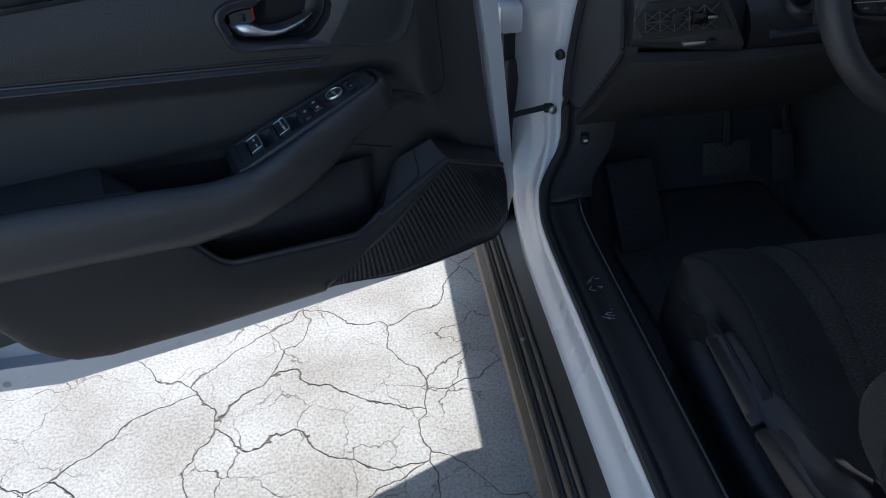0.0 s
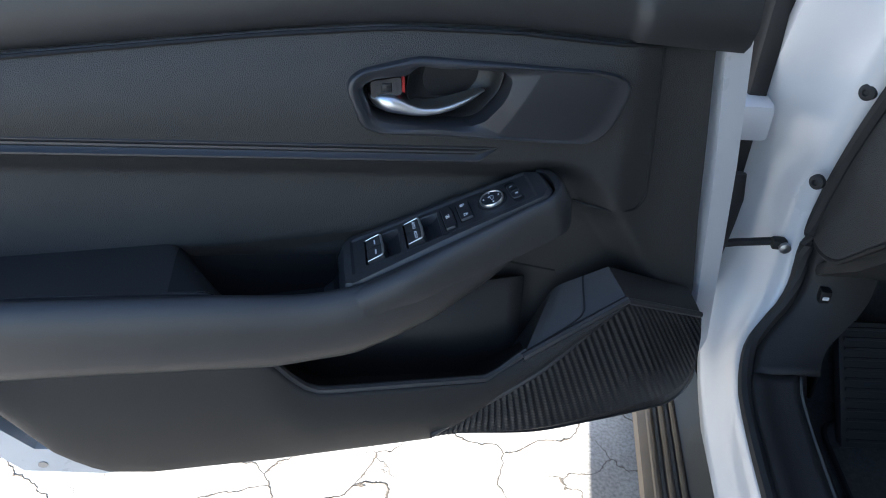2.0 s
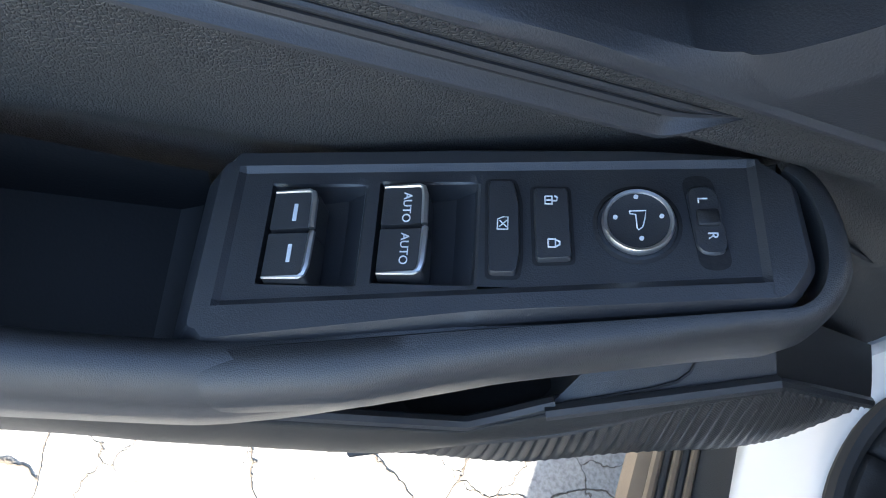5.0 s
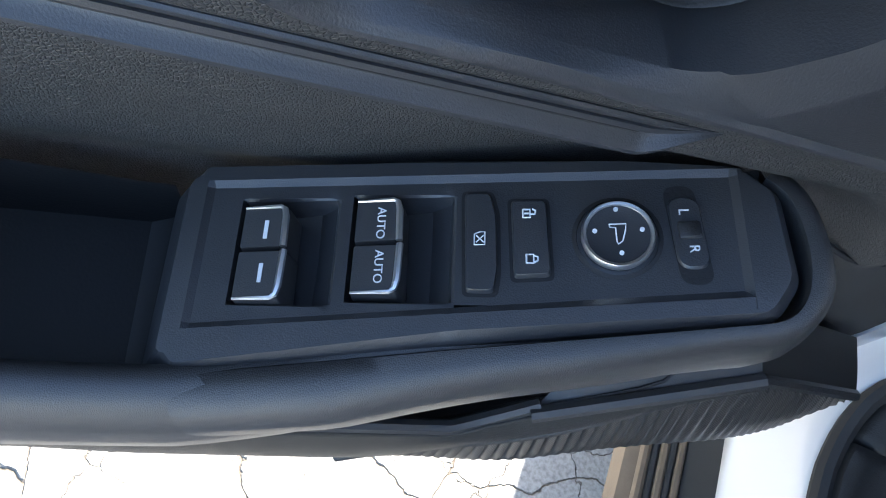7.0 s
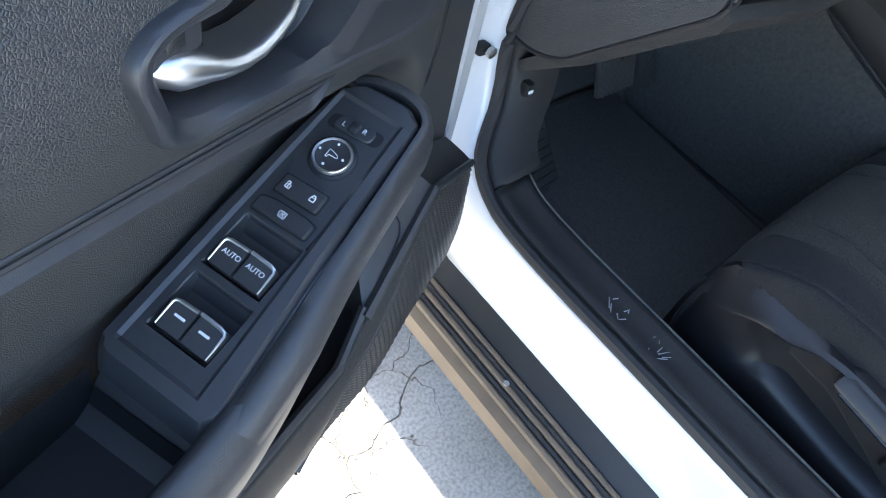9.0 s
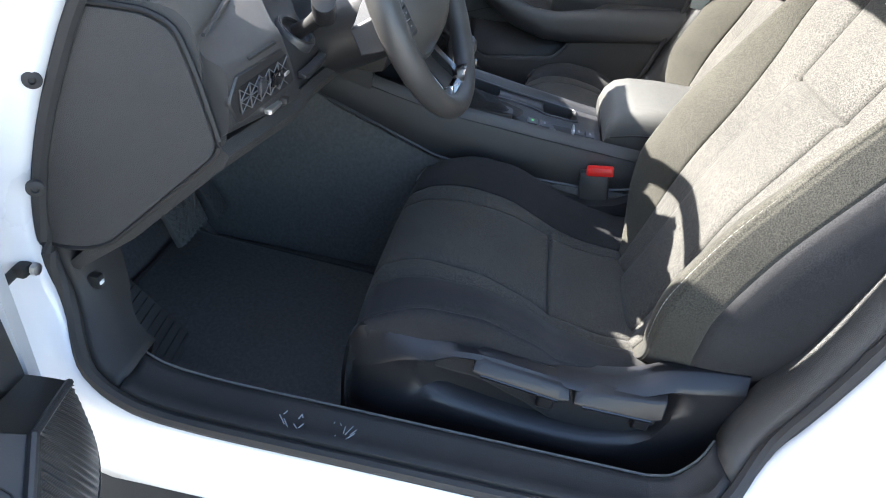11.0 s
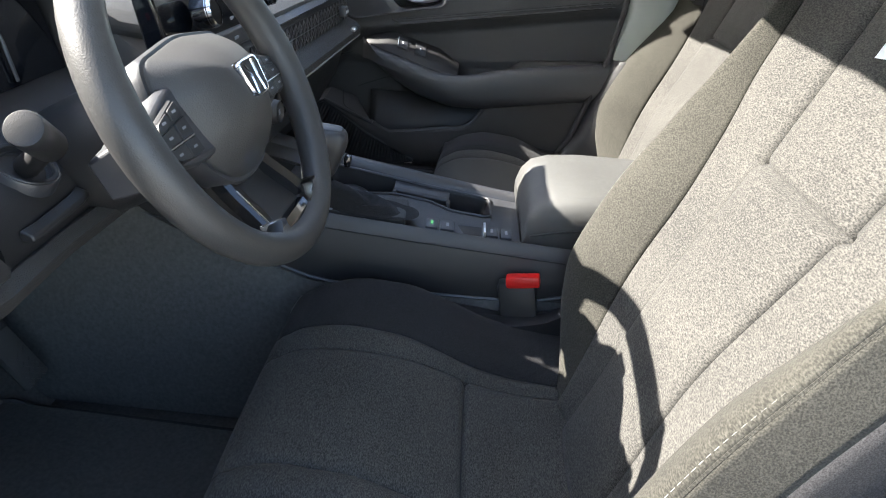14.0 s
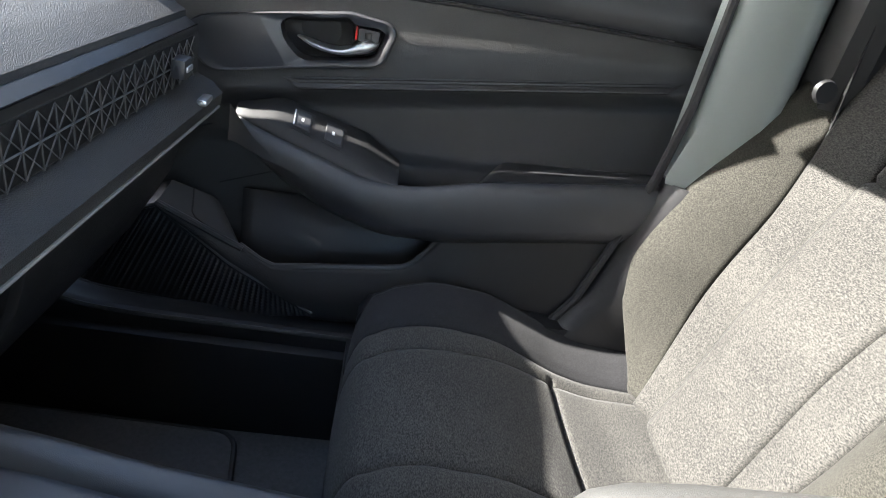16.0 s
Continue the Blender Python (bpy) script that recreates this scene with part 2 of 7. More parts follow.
def ring_faces(bm, rings, closed=True, caps=True, wrap=False):
    rows = [[bm.verts.new(p) for p in r] for r in rings]
    n = len(rows[0])
    pairs = list(zip(rows, rows[1:])) + ([(rows[-1], rows[0])] if wrap else [])
    for a, b in pairs:
        for i in range(n if closed else n - 1):
            j = (i + 1) % n
            bm.faces.new((a[i], a[j], b[j], b[i]))
    if caps and closed and not wrap:
        bm.faces.new(rows[0])
        bm.faces.new(list(reversed(rows[-1])))
    return bm


def loft(rings, closed=True, caps=True, wrap=False):
    return ring_faces(bmesh.new(), rings, closed, caps, wrap)


def tube(pts, r, seg=8, bm=None, wrap=False, flat=1.0):
    bm = bm or bmesh.new()
    pts = [Vector(p) for p in pts]
    rings, up = [], Vector((0.03, 0.05, 1))
    for i, p in enumerate(pts):
        a = pts[i - 1] if i or wrap else p
        b = pts[(i + 1) % len(pts)] if i < len(pts) - 1 or wrap else p
        w = (b - a).normalized()
        s = w.cross(up)
        s = s.normalized() if s.length > 1e-4 else Vector((1, 0, 0))
        v = s.cross(w)
        rr = r[i] if isinstance(r, (list, tuple)) else r
        rings.append([p + s * math.cos(6.2832 * k / seg) * rr + v * math.sin(6.2832 * k / seg) * rr * flat for k in range(seg)])
    return ring_faces(bm, rings, True, not wrap, wrap)


def prism(poly, f0, f1, inset=0.0):
    """A slab between two maps of a flat outline: f0 and f1 turn (a, b) into a place. inset: how far f1's outline is drawn in."""
    n = len(poly)
    cx, cy = sum(p[0] for p in poly) / n, sum(p[1] for p in poly) / n

    def shrunk(p, k):
        d = math.hypot(p[0] - cx, p[1] - cy) or 1
        return cx + (p[0] - cx) * (1 - k / d), cy + (p[1] - cy) * (1 - k / d)

    rings = [[f0(*p) for p in poly], [f1(*p) for p in poly]]
    if inset:
        mid = [Vector(f0(*p)).lerp(Vector(f1(*p)), 0.65) for p in poly]
        rings = [rings[0], mid, [f1(*shrunk(p, inset)) for p in poly]]
    return loft(rings)


def rounded(poly, r, n=4):
    """Corners of an outline cut to small arcs."""
    out = []
    for i, p in enumerate(poly):
        p = Vector(p)
        a, b = Vector(poly[i - 1]), Vector(poly[(i + 1) % len(poly)])
        k = min(r, (a - p).length * 0.45, (b - p).length * 0.45)
        s, e = p + (a - p).normalized() * k, p + (b - p).normalized() * k
        for j in range(n + 1):
            t = j / n
            out.append(tuple(s.lerp(p, t).lerp(p.lerp(e, t), t)))
    return out


def smooth_line(pts, n=6):
    """A smooth curve through points."""
    pts = [Vector(p) for p in pts]
    out = []
    for i in range(len(pts) - 1):
        p0, p1, p2, p3 = pts[max(i - 1, 0)], pts[i], pts[i + 1], pts[min(i + 2, len(pts) - 1)]
        for j in range(n):
            t = j / n
            out.append(0.5 * ((2 * p1) + (p2 - p0) * t + (2 * p0 - 5 * p1 + 4 * p2 - p3) * t * t + (3 * p1 - p0 - 3 * p2 + p3) * t ** 3))
    return out + [pts[-1]]


def box(lo, hi, bevel=0.0, turn=None, seg=2):
    bm = bmesh.new()
    bmesh.ops.create_cube(bm, size=1)
    lo, hi = Vector(lo), Vector(hi)
    for v in bm.verts:
        v.co = Vector((v.co.x * (hi.x - lo.x), v.co.y * (hi.y - lo.y), v.co.z * (hi.z - lo.z)))
    if bevel:
        bmesh.ops.bevel(bm, geom=bm.edges[:], offset=bevel, segments=seg, profile=0.6, affect="EDGES")
    if turn is not None:
        bm.transform(turn.to_4x4())
    bm.transform(Matrix.Translation((lo + hi) / 2))
    return bm


def lathe(profile, m, seg=24, caps=True):
    """Turned solid: profile of (radius, height), laid by the matrix m whose z is the axis."""
    rings = [[m @ Vector((r * math.cos(6.2832 * k / seg), r * math.sin(6.2832 * k / seg), h)) for k in range(seg)] for r, h in profile]
    return loft(rings, True, caps)


def sheet(f, us, vs):
    return loft([[f(u, v) for v in vs] for u in us], closed=False, caps=False)


def steps(a, b, n):
    return [a + (b - a) * i / n for i in range(n + 1)]


def curve(x, *knots):
    """Smooth value at x through (x, value) knots, with no overshoot."""
    if x <= knots[0][0]:
        return knots[0][1]
    if x >= knots[-1][0]:
        return knots[-1][1]
    n = len(knots)
    k = next(i for i in range(n - 1) if x <= knots[i + 1][0])
    grade = [(knots[i + 1][1] - knots[i][1]) / (knots[i + 1][0] - knots[i][0]) for i in range(n - 1)]

    def slope(i):
        if i == 0 or i == n - 1:
            return 0.0 if n == 2 else grade[0 if i == 0 else -1] * 0.5
        p, r = grade[i - 1], grade[i]
        return 0.0 if p * r <= 0 else 2 * p * r / (p + r)

    (a, p), (b, r) = knots[k], knots[k + 1]
    w = b - a
    t = (x - a) / w
    return p * (1 + 2 * t) * (1 - t) ** 2 + slope(k) * w * t * (1 - t) ** 2 + r * t * t * (3 - 2 * t) + slope(k + 1) * w * t * t * (t - 1)


def linear(x, *knots):
    if x <= knots[0][0]:
        return knots[0][1]
    for (a, p), (b, q) in zip(knots, knots[1:]):
        if x <= b:
            return p + (q - p) * (x - a) / (b - a)
    return knots[-1][1]


def lettering(name, text, size, m, mat, parent, label=""):
    c = bpy.data.curves.new(name, "FONT")
    c.body, c.size, c.extrude, c.align_x, c.align_y = text, size, 0.0002, "CENTER", "CENTER"
    tmp = bpy.data.objects.new("tmp", c)
    scene.collection.objects.link(tmp)
    dep = bpy.context.evaluated_depsgraph_get()
    me = bpy.data.meshes.new_from_object(tmp.evaluated_get(dep))
    bpy.data.objects.remove(tmp)
    bm = bmesh.new()
    bm.from_mesh(me)
    bm.transform(m)
    return part(name, bm, mat, parent, label, smooth=20)


def frame_of(origin, ex, ey):
    ex, ey = Vector(ex).normalized(), Vector(ey)
    ez = ex.cross(ey).normalized()
    ey = ez.cross(ex)
    return Matrix(((ex.x, ey.x, ez.x, origin[0]), (ex.y, ey.y, ez.y, origin[1]), (ex.z, ey.z, ez.z, origin[2]), (0, 0, 0, 1)))


# ---- ground ----
gb = sheet(lambda x, y: Vector((x, y, 0)), [-400, -40, -6, -2.5, 0, 2.5, 6, 40, 400], [-400, -40, -6, -2.5, 0, 2.5, 6, 40, 400])
ground = part("ground", gb, M_GROUND)
tagged(ground, "pale sunlit concrete yard with a net of dark cracks", "ground", kind="structure")


# ---- car body ----
def opening(side):
    """Outline of the front door opening as (y, z), clockwise from the rear of the sill."""
    pts = [(-0.40, 0.335), (-0.2, 0.335), (0.0, 0.335), (0.18, 0.335), (0.27, 0.345), (0.335, 0.375), (0.378, 0.44), (0.398, 0.52), (0.39, 0.62), (0.345, 0.755), (0.275, 0.885),
           (0.14, 1.01), (-0.10, 1.14), (-0.36, 1.225), (-0.56, 1.235), (-0.64, 1.20), (-0.645, 1.05), (-0.61, 0.85), (-0.575, 0.68), (-0.545, 0.55), (-0.50, 0.42), (-0.45, 0.355)]
    return [tuple(v)[:2] for v in smooth_line([(y, z, 0) for y, z in pts + pts[:1]], 5)][:-1]


def sill_shift(z):
    return linear(z, (0.345, 0.062), (0.38, 0.048), (0.43, 0.010), (0.46, 0.0), (0.88, 0.0), (1.02, 0.035), (1.10, 0.035), (1.20, -0.01))


def swept(outline, profile, side, first=0, last=None):
    """A strip along part of the opening: profile of (how far out, x)."""
    n = len(outline)
    idx = range(first, n + 1 if last is None else last + 1)
    rings = []
    for i in idx:
        a, b, p = outline[(i - 1) % n], outline[(i + 1) % n], outline[i % n]
        ty, tz = b[0] - a[0], b[1] - a[1]
        k = math.hypot(ty, tz)
        ny, nz = tz / k, -ty / k
        low = sill_shift(p[1])
        rings.append([Vector((side * (x + low * min(1, (0.777 - x) / 0.087)), p[0] + ny * e, p[1] + nz * e)) for e, x in profile])
    return loft(rings, closed=False, caps=False)


car = thing("sedan", (0, 0.3, 0), "white painted sedan body with open driver side doorway", "car")
for side in (-1, 1):
    out = opening(side)
    # The far jamb is coloured near-black for shade; the near one keeps its white.
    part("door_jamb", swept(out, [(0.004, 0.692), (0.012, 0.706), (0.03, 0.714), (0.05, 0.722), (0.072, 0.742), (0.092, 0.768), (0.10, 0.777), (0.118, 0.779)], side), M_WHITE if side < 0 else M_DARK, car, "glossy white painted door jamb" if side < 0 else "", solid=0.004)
    part("weather_seal", tube([Vector((side * (0.688 + sill_shift(z)), y, z)) for y, z in out], 0.0095, 8, wrap=True), M_RUBBER, car, "black rubber door seal")
    part("inner_seal_lip", tube([Vector((side * (0.672 + sill_shift(z) + (linear(z, (0.42, 0.0), (0.56, 0.024)) if side > 0 else 0.0)), y, z + 0.002)) for y, z in out], 0.006, 6, wrap=True), M_RUBBER, car)
    n = len(out)
    # Shade is put into the far sill plate's colour; the near one is plain plastic.
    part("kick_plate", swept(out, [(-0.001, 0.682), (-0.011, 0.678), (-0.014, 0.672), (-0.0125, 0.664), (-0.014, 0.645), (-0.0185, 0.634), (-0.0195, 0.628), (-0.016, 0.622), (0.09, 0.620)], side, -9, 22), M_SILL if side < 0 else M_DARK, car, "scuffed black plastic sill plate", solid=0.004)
    part("kick_panel", swept(out, [(-0.001, 0.680), (-0.010, 0.670), (-0.022, 0.63), (-0.024, 0.60), (0.05, 0.585)], side, 22, 41), M_SILL, car, "black plastic kick panel", solid=0.004)
    part("seal_trim", swept(out, [(-0.001, 0.680), (-0.008, 0.676), (-0.009, 0.664), (0.02, 0.660)], side, 41, 50), M_HARD, car, solid=0.004)
    part("roof_rail_trim", swept(out, [(-0.001, 0.680), (-0.012, 0.668), (-0.012, 0.660), (0.03, 0.655)], side, 50, 76), M_HEADLINER, car, "grey cloth covered pillar trim", solid=0.004)
    if side < 0:
        part("pillar_trim", swept(out, [(-0.001, 0.682), (-0.012, 0.672), (-0.020, 0.648), (-0.010, 0.605), (0.035, 0.60), (0.12, 0.62)], side, 76, 101), M_LEATHER, car, "grained plastic centre pillar trim", solid=0.004)
    else:
        part("pillar_trim", loft([[Vector((x + 0.0, y, z)) for x, y in ((0.735, -0.570), (0.704, -0.573), (0.686, -0.583 - b), (0.674, -0.600 - b), (0.663, -0.628 - 0.5 * b), (0.658, -0.650), (0.660, -0.668), (0.68, -0.688), (0.74, -0.690))] for z, b in ((0.690, -0.022), (0.70, -0.024), (0.735, -0.016), (0.79, -0.002), (0.815, 0.004), (0.83, 0.0), (0.86, 0.0), (1.0, 0.002), (1.24, 0.004))]), M_PALE_VINYL, car, "pale grained centre pillar trim", smooth=50)
        part("pillar_gap", tube([Vector((0.690, -0.43, 0.38)), Vector((0.688, -0.490, 0.48)), Vector((0.690, -0.525, 0.60)), Vector((0.694, -0.550, 0.69)), Vector((0.700, -0.567, 0.80)), Vector((0.705, -0.572, 1.0)), Vector((0.705, -0.572, 1.22))], 0.007, 8), M_RUBBER, car, "dark rubber seal at the door gap")
        part("lower_pillar_trim", loft([[Vector((x, y, z)) for x, y in ((0.735, f - 0.004), (0.69, f), (0.668, f - 0.010), (0.655, f - 0.035), (0.654, -0.69), (0.735, -0.69))] for z, f in ((0.18, -0.30), (0.35, -0.38), (0.42, -0.455), (0.50, -0.505), (0.60, -0.535), (0.675, -0.556), (0.692, -0.566))]), M_HARD, car, "black lower pillar trim", smooth=50)
    part("plate_line", swept(out, [(-0.0190, 0.6225), (-0.0205, 0.6205), (-0.0150, 0.6185)], side, -9, 22), M_CARPET, car, solid=0.002)
    # sill outside: flat black band, dusty rubber lips, lower flange
    s = side
    ys = [0.50, 0.2, -0.2, -0.6, -0.95]
    part("sill_band", loft([[Vector((s * 0.772, y, 0.240)), Vector((s * 0.780, y, 0.230)), Vector((s * 0.806, y, 0.208)), Vector((s * 0.800, y, 0.19)), Vector((s * 0.76, y, 0.20))] for y in ys]), M_HARD, car, "matt black sill band")
    for k, (x, z, r, mat) in enumerate(((0.811, 0.206, 0.0045, M_BRONZE), (0.819, 0.203, 0.004, M_RUBBER), (0.827, 0.200, 0.005, M_BRONZE), (0.836, 0.197, 0.004, M_RUBBER), (0.845, 0.193, 0.006, M_BRONZE))):
        part("sill_lip", tube([Vector((s * x, y, z)) for y in ys], r, 8), mat, car, "dusty brown rubber sill lip" if mat is M_BRONZE else "")
    part("sill_flange", loft([[Vector((s * 0.80, y, 0.198)), Vector((s * 0.848, y, 0.190)), Vector((s * 0.862, y, 0.180)), Vector((s * 0.862, y, 0.15)), Vector((s * 0.80, y, 0.13))] for y in ys]), M_BRONZE, car)
    # fender, hood edge, rear quarter
    fend = loft([[Vector((s * x, y, z)) for x, z in ((0.80, 0.14), (0.87, 0.18), (0.885, 0.40), (0.885, 0.62), (0.872, 0.78), (0.80, 0.865), (0.76, 0.86), (0.80, 0.5))] for y in (0.53, 0.8, 1.3, 1.9)])
    part("fender", fend, M_WHITE, car, "glossy white front fender")
    part("quarter_panel", loft([[Vector((s * x, y, z)) for x, z in ((0.66, 0.14), (0.86, 0.18), (0.88, 0.45), (0.875, 0.70), (0.84, 0.84), (0.64, 0.84))] for y in (-0.90, -1.5, -2.2)]), M_WHITE, car)
    part("hinge_bracket", box((s * 0.795 - 0.022, 0.415, 0.655), (s * 0.795 + 0.022, 0.47, 0.705), 0.010), M_WHITE, car, "white painted door hinge")
    part("hinge_bracket", box((s * 0.80 - 0.02, 0.462, 0.37), (s * 0.80 + 0.02, 0.50, 0.41), 0.008), M_WHITE, car)
    part("pillar_wall", box((s * 0.79 - 0.012, 0.45, 0.20), (s * 0.79 + 0.012, 0.53, 0.90), 0.006), M_DARK, car)
    for y in (1.25, -1.55):
        part("tyre", lathe([(0.20, -0.10), (0.31, -0.105), (0.325, -0.08), (0.325, 0.08), (0.31, 0.105), (0.20, 0.10)], frame_of((s * 0.76, y, 0.325), (0, 1, 0), (0, 0, 1)), 32), M_RUBBER, car)
    for x_, y, z in ((0.7165, 0.372, 0.628), (0.706, 0.357, 0.752)) if s < 0 else ():
        m = frame_of((s * x_, y, z), (0.62, -0.78 * s * -1, 0), (0, 0, 1))
        part("rubber_plug", lathe([(0.0, -0.004), (0.0095, -0.004), (0.0095, 0.002), (0.007, 0.004), (0.004, 0.0045), (0.003, 0.002)], m, 16), M_RUBBER, car, "black rubber bump stop")
for s in (-1, 1):
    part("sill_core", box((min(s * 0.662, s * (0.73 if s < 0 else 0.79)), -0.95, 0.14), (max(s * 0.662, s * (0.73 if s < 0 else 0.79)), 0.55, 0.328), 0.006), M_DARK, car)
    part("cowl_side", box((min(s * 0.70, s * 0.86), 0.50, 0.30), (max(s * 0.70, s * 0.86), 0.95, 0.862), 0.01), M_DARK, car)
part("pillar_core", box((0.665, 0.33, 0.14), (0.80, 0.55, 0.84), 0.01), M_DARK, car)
part("floor_pan", box((-0.78, -2.2, 0.125), (0.78, 0.95, 0.16), 0.01), M_CARPET, car, "black carpeted floor pan")
part("firewall", loft([[Vector((x, y, z)) for y, z in ((0.46, 0.16), (0.64, 0.34), (0.74, 0.80), (0.80, 0.80), (0.80, 0.14), (0.5, 0.14))] for x in (-0.80, 0.80)]), M_CARPET, car, "black carpeted toe board")
part("hood", loft([[Vector((x, y, z)) for x, z in ((-0.80, 0.862 + dz - 0.02), (-0.6, 0.885 + dz), (0, 0.90 + dz), (0.6, 0.885 + dz), (0.80, 0.862 + dz - 0.02), (0.8, 0.5), (-0.8, 0.5))] for y, dz in ((0.86, 0.0), (1.3, -0.03), (1.9, -0.10), (2.15, -0.2))]), M_WHITE, car, "white hood")
part("front_end", box((-0.84, 1.9, 0.15), (0.84, 2.25, 0.66), 0.08), M_WHITE, car)
HEADER_Y, HEADER_Z = -0.052, 1.245
part("roof", loft([[Vector((x, y, z + dz)) for x, dz in ((-0.645, -0.02), (-0.3, 0.012), (0.3, 0.012), (0.645, -0.02), (0.645, 0.05), (0.3, 0.075), (-0.3, 0.075), (-0.645, 0.05))] for y, z in ((HEADER_Y, HEADER_Z), (-0.35, 1.275), (-0.9, 1.29), (-1.6, 1.25))]), M_HEADLINER, car, "pale roof with cloth headliner")
for s in (-1, 1):
    part("a_pillar", tube([Vector((s * 0.745, 0.62, 0.80)), Vector((s * 0.725, 0.40, 0.925)), Vector((s * 0.745, 0.1, 1.10)), Vector((s * 0.69, -0.06, 1.215)), Vector((s * 0.66, -0.5, 1.27))], 0.026, 10), M_WHITE, car, "white windscreen pillar")
    lin, lr = ((0.680, 0.685, 0.672, 0.645), 0.022) if s < 0 else ((0.70, 0.73, 0.725, 0.665), 0.016)
    part("pillar_lining", tube([Vector((s * x, y, z)) for x, y, z in zip(lin, (0.50, 0.30, 0.08, -0.06), (0.845, 0.96, 1.10, 1.205))], lr, 8), M_HEADLINER, car)
    part("rear_side_wall", box((s * 0.72 - 0.03, -2.2, 0.15), (s * 0.72 + 0.03, -0.66, 0.86), 0.02), M_HARD, car)
    part("c_pillar", tube([Vector((s * 0.68, -0.74, 0.84)), Vector((s * 0.64, -0.72, 1.22))], 0.05, 8), M_HARD, car)
    part("rear_pillar", tube([Vector((s * 0.70, -2.1, 0.84)), Vector((s * 0.60, -1.6, 1.22))], 0.06, 8), M_HEADLINER, car)
part("rear_pillar_trim", box((0.690, -0.98, 0.84), (0.725, -0.688, 1.25), 0.008), M_HARD, car, "dark rear pillar trim")
part("rear_wall", box((-0.72, -1.75, 0.16), (0.72, -1.55, 0.90), 0.03), M_KNIT, car)
wind = part("windscreen", sheet(lambda x, t: Vector((x * (1 - 0.14 * t), 0.86 + (HEADER_Y - 0.86) * t + 0.05 * x * x * -1, 0.885 + (HEADER_Z - 0.885) * t + 0.03 * math.sin(3.14 * t))), steps(-0.72, 0.72, 8), steps(0, 1, 8)), M_GLASS, car, "clear windscreen", solid=0.004)
wind.visible_shadow = False
glass_edge = lambda t, k: Vector((-(0.72 - k) * (1 - 0.14 * t), 0.86 + (HEADER_Y - 0.86) * t - 0.024, 0.885 + (HEADER_Z - 0.885) * t + 0.03 * math.sin(3.14 * t) - 0.004))
# Added panel, mostly unseen, widened low down to keep sun off the driver's seat side.
part("pillar_sun_blocker", loft([[glass_edge(t, linear(t, (0.15, 0.09), (0.28, 0.125), (0.50, 0.125), (0.58, 0.06), (0.65, 0.040), (1.0, 0.016))), glass_edge(t, -0.002), glass_edge(t, 0.0) + Vector((-0.075, 0, -0.06))] for t in steps(0.15, 1, 16)], closed=False, caps=False), M_HEADLINER, car, "unseen pillar panel added to shade the driver seat side", smooth=60, solid=0.004)
rs = random.Random(4)
for cy_ in (0.075, 0.005):
    bm = bmesh.new()
    for k in range(7):
        x, y, l = -0.722 + rs.uniform(-0.014, 0.014), cy_ + rs.uniform(-0.018, 0.018), rs.uniform(0.008, 0.026)
        up = lambda a: 0.3490 + 0.0022 * (0.74 + a) / 0.05
        dy_ = l * rs.uniform(-0.5, 0.7)
        tube([Vector((x, y, up(x))), Vector((x + l * 0.6, y + dy_, up(x + l * 0.6)))], 0.0009, 4, bm)
    part("sill_scuff", bm, M_INK, car, "pale scuff marks on the sill plate")
part("check_strap", tube([Vector((-0.718, 0.418, 0.507)), Vector((-0.77, 0.42, 0.498)), Vector((-0.83, 0.418, 0.485))], 0.006, 8), M_DARK, car, "dark steel door check strap")
part("wire_boot", tube([Vector((-0.790, 0.435, 0.60)), Vector((-0.789, 0.428, 0.565)), Vector((-0.792, 0.422, 0.53)), Vector((-0.800, 0.415, 0.47))], [0.010, 0.013, 0.012, 0.012], 10), M_RUBBER, car, "black rubber wire boot at the hinge")
part("strap_bracket", box((-0.728, 0.404, 0.500), (-0.708, 0.420, 0.515), 0.004), M_DARK, car)
part("strap_bolt", lathe([(0.0, 0), (0.008, 0), (0.008, 0.006), (0.004, 0.008)], frame_of((-0.714, 0.401, 0.509), (1, 0, 0), (0, 0, 1)), 8), M_STEEL, car)
part("sill_screw", lathe([(0, 0), (0.005, 0), (0.004, 0.003), (0, 0.003)], frame_of((-0.826, 0.104, 0.203), (1, 0, 0), (0, 1, 0)), 8), M_STEEL, car)


